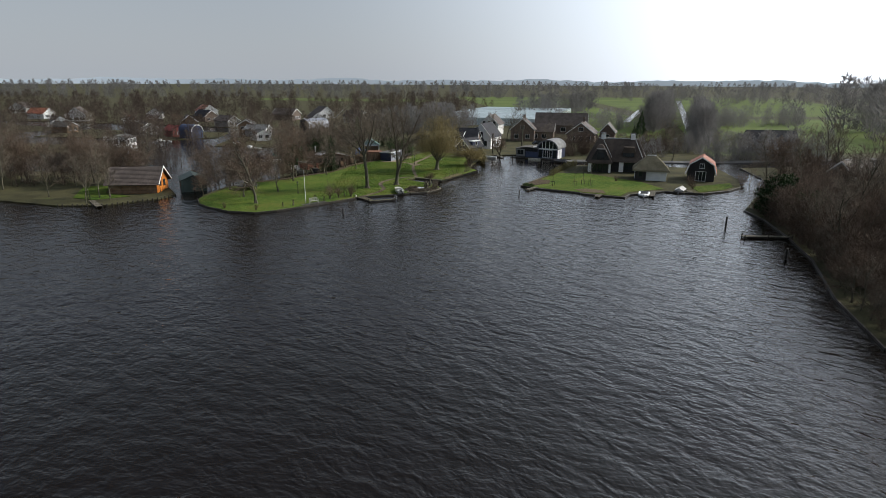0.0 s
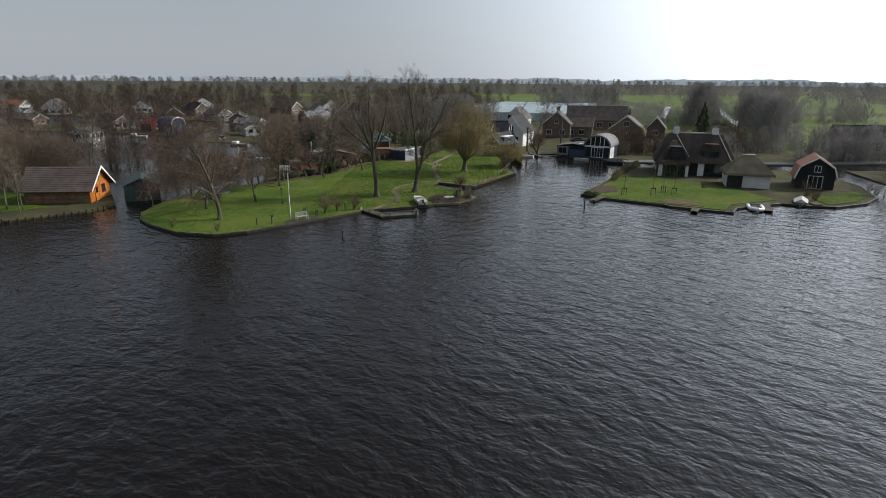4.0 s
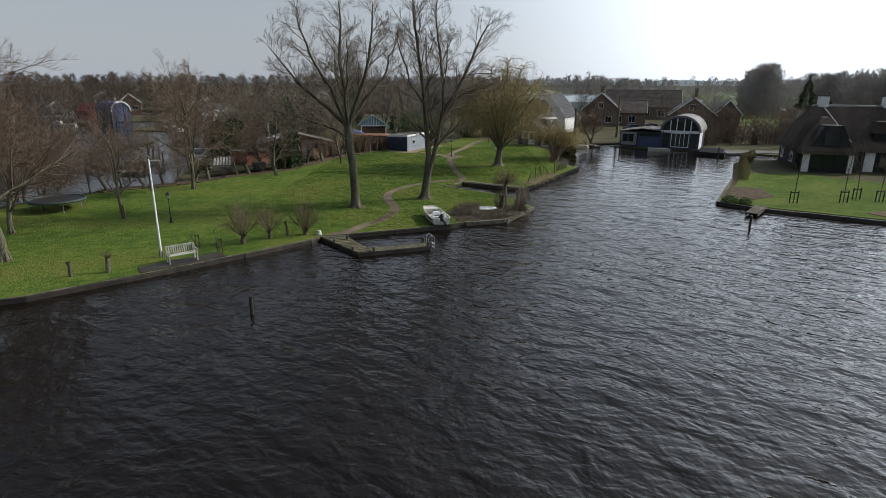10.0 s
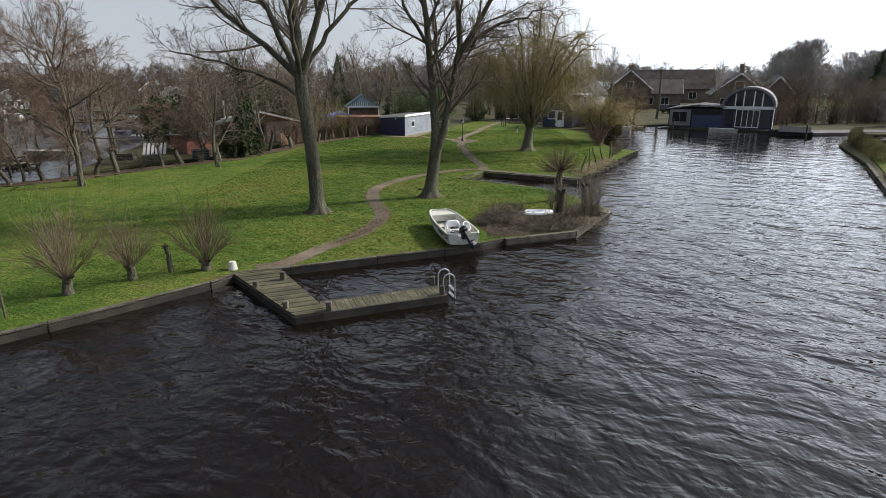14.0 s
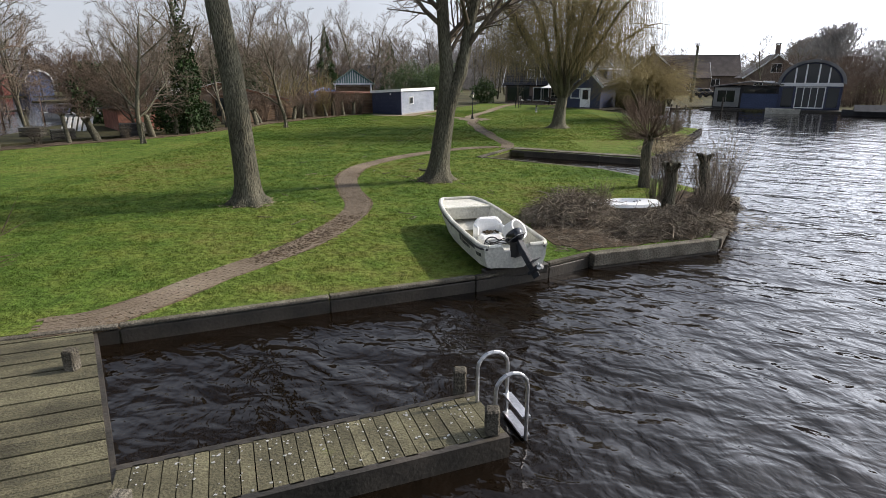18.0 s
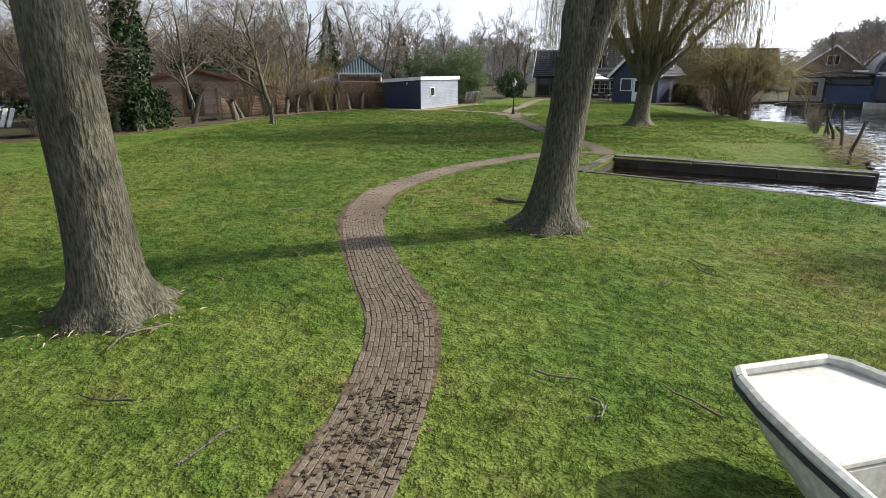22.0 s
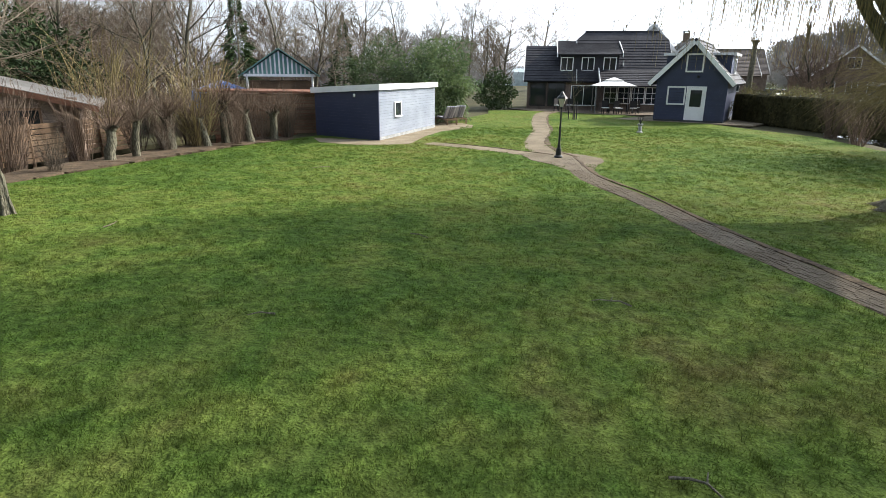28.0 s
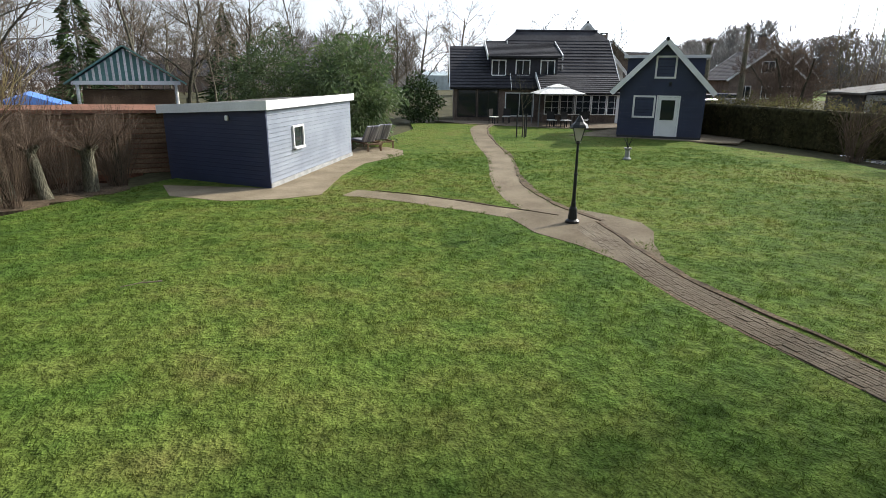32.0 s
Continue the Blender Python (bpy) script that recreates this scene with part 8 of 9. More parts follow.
# ---- shore furniture ----
fp = thing("flagpole", -24.33, 93.95, LAWN, 0, "white wooden flagpole with a pointed top", "flagpole")
part("pole", rods(((0, 0, -0.1), (0, 0, 5.45), 0.062, 0.035), n=12), M["white"], fp)
part("finial", lathe(bmesh.new(), [(0.03, 5.44), (0.055, 5.48), (0.055, 5.54), (0.02, 5.60)], 10), M["brownwood"], fp)
part("foot", boxes((-0.10, -0.06, -0.1, -0.065, 0.06, 0.35), (0.065, -0.06, -0.1, 0.10, 0.06, 0.35)), M["timber"], fp)
tagged(part("bench_deck", prism([(-23.95, 91.1), (-20.75, 94.2), (-21.5, 95.0), (-24.6, 92.0)], 0.56, 0.635), M["wettimber"], None), "dark planked platform under the bench", "platform", kind="structure")
bn = thing("garden_bench", -22.72, 93.12, 0.635, 43, "weathered pale slatted garden bench", "bench")
for i in range(5):
    part("seat_slat", bevel(boxes((-0.75, -0.24 + i * 0.1, 0.42, 0.75, -0.16 + i * 0.1, 0.445)), 0.005), M["greywood"], bn)
for i in range(13):
    part("back_slat", boxes((-0.70 + i * 0.113, 0.26, 0.50, -0.64 + i * 0.113, 0.28, 0.84), m=pose(0, 0, 0, -6, 0, 0)), M["greywood"], bn)
part("top_rail", bevel(boxes((-0.75, 0.25, 0.84, 0.75, 0.29, 0.91), m=pose(0, 0, 0, -6, 0, 0)), 0.008), M["greywood"], bn)
for s in (-0.72, 0.72):
    for yy, h in ((-0.22, 0.62), (0.24, 0.88)):
        part("leg", boxes((s - 0.03, yy - 0.03, 0, s + 0.03, yy + 0.03, h)), M["greywood"], bn)
    part("armrest", bevel(boxes((s - 0.04, -0.28, 0.62, s + 0.04, 0.26, 0.65)), 0.006), M["greywood"], bn)


def lamp_post(x, y, rz=0):
    l = thing("lamp_post", x, y, LAWN, rz, "black cast-iron garden lamp post with a glass lantern", "lamp post", "garden lamps")
    part("base", lathe(bmesh.new(), [(0.15, -0.02), (0.15, 0.05), (0.10, 0.09), (0.085, 0.30), (0.055, 0.36), (0.05, 0.45)], 12), M["iron"], l)
    part("pole", lathe(bmesh.new(), [(0.040, 0.44), (0.034, 1.0), (0.045, 1.03), (0.030, 1.06), (0.024, 1.62), (0.05, 1.66), (0.03, 1.70)], 10), M["iron"], l)
    lan = part("lantern", lathe(bmesh.new(), [(0.07, 1.70), (0.155, 1.96)], 4), M["lampglass"], l)
    part("roof", lathe(bmesh.new(), [(0.19, 1.962), (0.16, 2.02), (0.09, 2.08), (0.06, 2.14), (0.02, 2.20)], 8), M["iron"], lan)
    bm = bmesh.new()
    for i in range(4):
        a = math.pi / 2 * i
        rod(bm, (0.072 * math.cos(a), 0.072 * math.sin(a), 1.70), (0.158 * math.cos(a), 0.158 * math.sin(a), 1.96), 0.009)
    part("bars", bm, M["iron"], lan)
    return l


lamp_post(-9.13, 140.3, 20)
lamp_post(-27.7, 101.8, 50)
for x, y in ((-23.1, 95.8), (-21.45, 95.0)):
    s = thing("staked_sapling", x, y, LAWN, x * 40, "cut young tree tied between two short stakes", "sapling", "staked saplings")
    for d in (-0.14, 0.14):
        part("stake", rods(((d, 0, -0.1), (d, 0, 0.85), 0.035), n=7), M["mossplank"], s)
    part("tie", boxes((-0.16, -0.03, 0.70, 0.16, -0.02, 0.76)), M["black"], s)
    w = Twigs()
    grow(np.random.default_rng(int(-x * 10)), w, w, (0, 0.03, 0), (0, 0, 1), 1.1, 0.03, 2, [None, None, (6, 0.5, 60, 0.5)], 0, 0.15)
    link("stem", w.mesh("stem"), M["bark"], s)
tr = thing("trampoline", -38.3, 105.6, LAWN, 0, "round garden trampoline with a dark green rim", "trampoline")
bm = lathe(bmesh.new(), [(1.75, 0.74), (1.75, 0.76)], 28)
part("mat", bm, M["black"], tr)
bm = bmesh.new()
tube(bm, [(1.85 * math.cos(a), 1.85 * math.sin(a), 0.75) for a in (2 * math.pi * i / 28 for i in range(29))], 0.10, 6)
part("rim_pad", bm, M["greenboard"], tr)
for i in range(8):
    a = math.pi / 4 * i
    part("leg", rods(((1.8 * math.cos(a), 1.8 * math.sin(a), 0), (1.8 * math.cos(a), 1.8 * math.sin(a), 0.7), 0.03)), M["zinc"], tr)
ys = thing("staked_tree", -3.8, 157.6, LAWN, 0, "young bare tree held by three dark stakes", "young tree")
for dx, dy in ((-0.28, 0.1), (0.25, 0.15), (0.0, -0.28)):
    part("stake", rods(((dx, dy, -0.1), (dx, dy, 1.15), 0.035), n=7), M["darkwood"], ys)
w = Twigs()
grow(np.random.default_rng(77), w, w, (0, 0, 0), (0, 0, 1), 2.9, 0.035, 1, [None, (9, 0.4, 48, 0.35), (5, 0.5, 40, 0.2)], 0.04, 0.06)
link("stem", w.mesh("stem"), M["bark"], ys)
ur = thing("garden_ornament", -2.85, 149.0, LAWN, 0, "pale stone pedestal with a small dark sprig", "ornament")
part("pedestal", lathe(bmesh.new(), [(0.15, 0.0), (0.15, 0.05), (0.09, 0.10), (0.085, 0.34), (0.14, 0.40), (0.14, 0.44)], 10), M["stone"], ur)
w = Twigs()
for a in range(5):
    w.tube([(0, 0, 0.42), (0.06 * math.cos(a * 1.3), 0.06 * math.sin(a * 1.3), 0.6), (0.16 * math.cos(a * 1.3), 0.16 * math.sin(a * 1.3), 0.72 + 0.04 * a)], 0.02, 0.008, 5)
link("sprig", w.mesh("sprig"), M["iron"], ur)


def lounger(x, y, rz):
    l = thing("sun_lounger", x, y, 0.62, rz, "wooden sun lounger with a grey striped cushion", "sun lounger", "sun loungers")
    part("frame", boxes((-0.32, -0.9, 0.26, -0.27, 0.9, 0.32), (0.27, -0.9, 0.26, 0.32, 0.9, 0.32), (-0.27, -0.9, 0.26, 0.27, -0.85, 0.32), (-0.27, 0.85, 0.26, 0.27, 0.9, 0.32)), M["brownwood"], l)
    for sx in (-0.29, 0.29):
        for sy in (-0.8, 0.8):
            part("leg", boxes((sx - 0.03, sy - 0.03, 0, sx + 0.03, sy + 0.03, 0.26)), M["brownwood"], l)
    c = part("cushion", bevel(boxes((-0.29, -0.88, 0.325, 0.29, 0.25, 0.40)), 0.02), M["stripe"], l)
    part("backrest", bevel(boxes((-0.29, 0.0, 0.0, 0.29, 0.85, 0.08), m=pose(0, 0.24, 0.34, 48, 0, 0)), 0.02), M["stripe"], l)
    return l


lounger(-12.15, 153.6, 200)
lounger(-11.5, 154.4, 195)
gz = thing("gazebo", 1.15, 164.8, LAWN, -12, "garden gazebo with a pale canvas roof", "gazebo")
for sx in (-1.35, 1.35):
    for sy in (-1.3, 1.3):
        part("pole", rods(((sx, sy, 0), (sx, sy, 2.0), 0.04)), M["zinc"], gz)


def canopy(w0, z0, w1, z1):
    bm = bmesh.new()
    a = [bm.verts.new((sx * w0, sy * w0, z0)) for sx, sy in ((-1, -1), (1, -1), (1, 1), (-1, 1))]
    b = [bm.verts.new((sx * w1, sy * w1, z1)) for sx, sy in ((-1, -1), (1, -1), (1, 1), (-1, 1))]
    c = [bm.verts.new((v.co.x, v.co.y, v.co.z - 0.03)) for v in a]
    for i in range(4):
        j = (i + 1) % 4
        bm.faces.new([a[i], a[j], b[j], b[i]])
        bm.faces.new([c[i], c[j], a[j], a[i]])
    bm.faces.new(b)
    bm.faces.new(c[::-1])
    return bm


part("canopy", canopy(1.5, 1.98, 0.45, 2.36), M["canvas"], gz)
part("vent_canopy", canopy(0.62, 2.36, 0.08, 2.56), M["canvas"], gz)
gt = thing("garden_table", 1.2, 163.6, LAWN, -12, "dark garden table on the terrace", "table")
part("tabletop", bevel(boxes((-0.8, -0.45, 0.70, 0.8, 0.45, 0.75)), 0.01), M["darkwood"], gt)
for sx in (-0.7, 0.7):
    for sy in (-0.38, 0.38):
        part("leg", boxes((sx - 0.03, sy - 0.03, 0, sx + 0.03, sy + 0.03, 0.7)), M["darkwood"], gt)
gc = thing("garden_chair", 0.1, 163.0, LAWN, 0, "garden chair with a pale seat beside the table", "chair", "garden chairs")
part("seat", bevel(boxes((-0.24, -0.24, 0.42, 0.24, 0.24, 0.47)), 0.01), M["canvas"], gc)
part("backrest", boxes((-0.24, 0.22, 0.48, 0.24, 0.26, 0.95)), M["darkwood"], gc)
for sx in (-0.21, 0.21):
    for sy in (-0.21, 0.21):
        part("leg", boxes((sx - 0.02, sy - 0.02, 0, sx + 0.02, sy + 0.02, 0.42)), M["darkwood"], gc)
for x, y, rz in ((0.9, 162.7, 10), (2.0, 162.6, -20), (2.6, 163.7, -100), (-2.6, 166.2, 40), (-1.6, 166.6, -30)):
    copy_thing(gc, pose(x, y, LAWN, 0, 0, rz))
tagged(part("terrace", prism([(-6.0, 169.6), (-4.8, 166.6), (0.2, 162.2), (5.2, 161.4), (7.6, 165.6)], 0.55, 0.625), M["paver"], None), "brick-paved terrace before the house", "terrace", kind="structure")
rail = thing("handrail", 7.4, 156.6, LAWN, -30, "grey metal handrail beside the garden house", "railing")
for x in (0, 0.7, 1.4):
    part("post", rods(((x, 0, 0), (x, 0, 1.0), 0.025)), M["zinc"], rail)
part("rail", rods(((-0.1, 0, 1.0), (1.5, 0, 1.0), 0.03), ((-0.1, 0, 0.55), (1.5, 0, 0.55), 0.02)), M["zinc"], rail)
tagged(part("pavement", prism([(-1.0, 158.2), (0.3, 157.2), (5.4, 153.2), (8.4, 156.0), (3.0, 161.2)], 0.55, 0.615), M["gravel"], None), "sandy paving round the garden house", "pavement", kind="structure")


# ---- things on the water ----
def mooring(x, y, h, r=0.09):
    p = tagged(part("mooring_post", rods(((0, 0, -1.2), (0.02, 0, h), r, r * 0.9), n=9), M["wettimber"], None), "dark wooden mooring post standing in the water", "mooring post", "mooring posts")
    p.matrix_basis = pose(x, y, 0.33)
    return p


mooring(-16.65, 86.7, 0.85)
mooring(12.55, 103.6, 0.95)
mooring(39.6, 80.2, 1.6, 0.14)
mooring(39.7, 64.8, 1.4, 0.14)
mooring(27.6, 144.8, 1.4)
mooring(16.0, 152.0, 1.6)


def dock(x, y, rz, L, w, label, posts=True):
    d = thing("dock", x, y, 0.33, rz, label, "dock", "small docks")
    n = max(3, int(L / 0.22))
    for i in range(n):
        part("plank", boxes((L * i / n + 0.01, -w / 2, 0.28, L * (i + 1) / n - 0.01, w / 2, 0.33)), M["timber"], d)
    for s in (-1, 1):
        part("beam", boxes((0, s * w * 0.42 - 0.05, 0.10, L, s * w * 0.42 + 0.05, 0.275)), M["wettimber"], d)
        if posts:
            for xx in (0.15, L / 2, L - 0.15):
                part("post", rods(((xx, s * w / 2, -1), (xx, s * w / 2, 0.62), 0.08), n=7), M["wettimber"], d)
    return d


dock(16.6, 110.2, -127, 3.6, 0.9, "small grey plank dock at the lawn's corner", False)
dock(27.2, 103.0, -120, 2.4, 0.9, "small plank dock at the lawn's edge", False)
dock(38.0, 106.6, -112, 5.2, 0.9, "narrow plank dock beside the dinghy", False)
dock(45.0, 107.8, -100, 1.8, 1.0, "short plank dock before the cottage", False)
dock(45.6, 74.2, 178, 6.4, 0.9, "old wooden landing stage with dark posts")
dock(-60.6, 93.6, -48, 6.0, 0.9, "small landing stage at the cabin's bank", False)
dock(11.8, 160.2, -70, 4.8, 1.2, "wooden landing at the canal head")


def rowboat(x, y, rz, L, B, label, hull="white", inner="greyplaster", name="dinghy", inflatable=False):
    b = thing(name, x, y, 0.33, rz, label, "boat", "small boats")
    if inflatable:
        bm = bmesh.new()
        ring = [(-B * 0.4, -L / 2, 0.2), (-B * 0.42, 0, 0.22), (-B * 0.36, L * 0.25, 0.26), (-B * 0.2, L * 0.42, 0.3), (0, L * 0.5, 0.32), (B * 0.2, L * 0.42, 0.3), (B * 0.36, L * 0.25, 0.26), (B * 0.42, 0, 0.22), (B * 0.4, -L / 2, 0.2)]
        tube(bm, ring, 0.23, 10)
        part("tube", bm, M[hull], b)
        part("floor", boxes((-B * 0.4, -L / 2, 0.05, B * 0.4, L * 0.36, 0.12)), M[inner], b)
        part("transom", boxes((-B * 0.4, -L * 0.46, 0.1, B * 0.4, -L * 0.43, 0.5)), M[inner], b)
        part("thwart", boxes((-B * 0.4, -0.2, 0.30, B * 0.4, 0.05, 0.35)), M["greyplaster"], b)
        return b
    bm = bmesh.new()
    rows = []
    for f, g in ((0, 0.82), (0.15, 0.95), (0.4, 1.0), (0.65, 0.9), (0.85, 0.55), (1.0, 0.06)):
        y, h = -L / 2 + L * f, B / 2 * g
        s = 0.42 + 0.14 * f * f
        rows.append([bm.verts.new((xx, y, z)) for xx, z in ((-h, s), (-h * 0.7, 0.0), (0, -0.12 + 0.25 * f ** 4), (h * 0.7, 0.0), (h, s), (h * 0.88, s), (h * 0.6, 0.12), (-h * 0.6, 0.12), (-h * 0.88, s))])
    for a, c in zip(rows, rows[1:]):
        for i in range(9):
            bm.faces.new([a[i], a[(i + 1) % 9], c[(i + 1) % 9], c[i]])
    bm.faces.new(rows[0])
    bm.faces.new(rows[-1][::-1])
    bmesh.ops.triangulate(bm, faces=[f for f in bm.faces if len(f.verts) > 4])
    part("hull", bm, M[hull], b)
    for yy in (-0.28 * L, 0.05 * L):
        part("thwart", boxes((-B * 0.42, yy - 0.12, 0.30, B * 0.42, yy + 0.12, 0.34)), M["brownwood"], b)
    return b


rowboat(35.4, 104.0, 160, 4.0, 2.0, "white inflatable dinghy moored at the lawn", "white", "greyplaster", "inflatable_dinghy", True)
cb = rowboat(43.4, 107.8, 150, 4.6, 1.9, "grey boat under a pale cover before the cottage", "zinc", "greyplaster", "moored_boat")
part("cover", extrude_profile([(-0.85, 0.45), (0, 0.95), (0.85, 0.45)], -1.9, 1.4), M["canvas"], cb)
cb = rowboat(27.4, 147.4, 60, 4.2, 1.9, "dark covered sloop moored at the canal head", "darkbase", "darkbase", "moored_boat")
part("cover", extrude_profile([(-0.9, 0.45), (0, 1.0), (0.9, 0.45)], -1.9, 1.2), M["darkbase"], cb)
rowboat(10.0, 155.6, 70, 4.0, 1.6, "white dinghy at the canal landing", "white")
rowboat(21.6, 151.4, 92, 3.2, 1.3, "pale canoe-like dinghy before the boathouse", "cream")
for x, y, rz, hull, cover in ((-46.4, 145.6, 100, "white", "blue"), (-60.0, 172.0, 80, "cream", "white"), (-70.0, 186.0, 30, "white", "blue"), (-96.0, 190.0, 100, "white", "canvas"), (-118.0, 196.0, 70, "white", "white"), (-50.6, 152.0, 60, "darkbase", "darkbase")):
    b = rowboat(x, y, rz, 5.2, 2.0, "small cabin boat moored among the plots", hull, "greyplaster", "moored_boat")
    part("cabin", bevel(boxes((-0.7, 0.2, 0.4, 0.7, 1.6, 1.0)), 0.12), M[cover], b)
rowboat(-46.2, 131.6, 110, 4.0, 1.4, "pale dinghy hauled against the jetty", "cream")
dock(-51.6, 129.7, -12, 5.4, 1.0, "old plank jetty in the side channel")
dock(-60.6, 151.0, 30, 5.0, 1.0, "grey plank jetty in the side channel")
dock(-44.9, 124.4, 0, 2.8, 1.1, "dark plank jetty at the ditch")
for x, y, h in ((-58.2, 150.0, 1.3), (-54.6, 148.4, 1.2), (-50.6, 141.4, 1.4), (-47.6, 137.0, 1.2), (-44.8, 134.0, 1.3), (-42.0, 121.6, 0.9)):
    mooring(x, y, h, 0.10)
pw = thing("slatted_pallet", -36.0, 130.6, 0.5, 10, "pale slatted pallet leaning by the ditch", "pallet")
for i in range(6):
    part("slat", boxes((-0.95 + i * 0.34, -0.03, 0.0, -0.75 + i * 0.34, 0.02, 1.15), m=pose(0, 0, 0, -38, 0, 0)), M["canvas"], pw)
for zz in (0.15, 0.95):
    part("rail", boxes((-0.95, 0.022, zz, 0.95, 0.07, zz + 0.09), m=pose(0, 0, 0, -38, 0, 0)), M["timber"], pw)
gs = thing("garden_sheet", -47.32, 153.88, 0.5, 20, "bright green sheet over stacked goods", "tarpaulin")
part("sheet", bevel(extrude_profile([(-1.1, 0.0), (1.1, 0.0), (0.9, 1.0), (0.1, 1.3), (-0.9, 0.9)], -0.8, 0.8), 0.12), M["greenroof"], gs)
fw = thing("wicker_fence", 0, 0, 0, 0, "brown woven fence panels along the ditch", "fence")
for i in range(5):
    x, y = along([(-26.6, 136.6), (-25.6, 140.6), (-24.6, 143.2)], i / 5 + 0.1)
    for k in range(7):
        part("slat", boxes((-0.72, -0.02, 0.06 + k * 0.17, 0.72, 0.02, 0.20 + k * 0.17)), M["brownwood"], fw).matrix_basis = pose(x, y, 0.5, 0, 0, 74)
    part("post", rods(((0.76, 0, -0.2), (0.76, 0, 1.45), 0.05)), M["brownwood"], fw).matrix_basis = pose(x, y, 0.5, 0, 0, 74)
for i, (x, y, rz) in enumerate(((-33.6, 125.8, 40), (-36.4, 127.2, 10), (-31.4, 130.2, 60))):
    p = thing("pallet_stack", x, y, 0.5, rz, "stack of weathered pallets and boards", "pallets", "neighbour's clutter")
    for k in range(4):
        part("pallet", boxes((-0.6, -0.5, k * 0.15, 0.6, 0.5, k * 0.15 + 0.11)), M["timber"], p)
kb_ = thing("compost_bin", -30.4, 127.4, 0.5, 30, "dark wooden compost bin by the ditch", "compost bin")
for i in range(4):
    part("board", boxes((-0.6, -0.6, i * 0.2, 0.6, 0.6, i * 0.2 + 0.17)), M["darkwood"], kb_)


def car(x, y, rz, paint, label):
    c = thing("parked_car", x, y, 0.58, rz, label, "car", "parked cars")
    part("body", bevel(extrude_profile([(-2.1, 0.3), (2.1, 0.3), (2.1, 0.75), (1.3, 0.9), (-2.0, 0.92), (-2.15, 0.7)], -0.85, 0.85), 0.06), paint, c)
    part("cabin", bevel(extrude_profile([(-1.7, 0.9), (1.0, 0.9), (0.3, 1.42), (-1.2, 1.45)], -0.75, 0.75), 0.06), M["pane"], c)
    for sx in (-1.3, 1.3):
        for sy in (-0.8, 0.8):
            part("wheel", rods(((sx, sy - 0.1, 0.3), (sx, sy + 0.1, 0.3), 0.3), n=14), M["black"], c)
    return c


car(27.6, 186.0, 20, M["carblack"], "black car parked beside the brick house")
car(32.0, 187.6, 20, M["zinc"], "grey car parked beside the brick house")
# stakes and slim trees on the right lawn
for x, y in ((20.0, 111.9), (24.4, 112.4), (26.4, 113.9), (27.6, 112.8)):
    s = thing("staked_tree", x, y, 0.56, 0, "slim young tree tied to a stake on the lawn", "young tree", "right lawn saplings")
    part("stake", boxes((-0.35, -0.03, 0, -0.28, 0.03, 1.0), (0.28, -0.03, 0, 0.35, 0.03, 1.0), (-0.28, -0.02, 0.85, 0.28, 0.02, 0.93)), M["darkwood"], s)
    w = Twigs()
    grow(np.random.default_rng(int(x * 10)), w, w, (0, 0, 0), (0, 0, 1), 4.4, 0.045, 1, [None, (10, 0.28, 42, 0.4), (5, 0.5, 40, 0.2)], 0.05, 0.03)
    link("stem", w.mesh("stem"), M["bark"], s)
tagged(part("flower_bed", prism([(24.6, 105.9), (28.6, 104.3), (28.8, 107.4), (26.0, 109.2), (23.6, 108.2)], 0.5, 0.60), M["litter"], None), "mulched planting bed on the lawn's edge", "flower bed", kind="structure")
tagged(part("flower_bed", prism([(14.8, 113.4), (16.6, 112.6), (19.8, 114.6), (20.6, 118.6), (18.4, 119.4)], 0.5, 0.60), M["litter"], None), "bare planting bed at the canal corner", "flower bed", kind="structure")
for i, (x, y, sz) in enumerate(((14.8, 111.9, 0.8), (15.8, 111.4, 0.7))):
    b = tagged(link("evergreen_bush", leaves_mesh(140 + i, 1500, (0, 0, 0.35), (0.8, 0.6, 0.42), 0.12, 0.7), M["bamboo"]), "low evergreen plants at the lawn's corner", "bush", "evergreen bushes")
    b.matrix_basis = pose(x, y, 0.5) @ Matrix.Diagonal((sz, sz, sz, 1))


# ---- brick path ----
def curve(pts, step=0.1):
    """Points every step metres on a smooth line through pts."""
    p = np.array([pts[0]] + list(pts) + [pts[-1]], float)
    out = []
    for i in range(1, len(p) - 2):
        t = np.linspace(0, 1, 40, endpoint=False)[:, None]
        a, b, c, d = p[i - 1], p[i], p[i + 1], p[i + 2]
        out.append(0.5 * (2 * b + (c - a) * t + (2 * a - 5 * b + 4 * c - d) * t ** 2 + (3 * b - a - 3 * c + d) * t ** 3))
    out = np.concatenate(out + [p[-1:]])
    s = np.r_[0, np.cumsum(np.linalg.norm(np.diff(out, axis=0), axis=1))]
    q = np.arange(0, s[-1], step)
    return np.stack([np.interp(q, s, out[:, 0]), np.interp(q, s, out[:, 1])], 1)


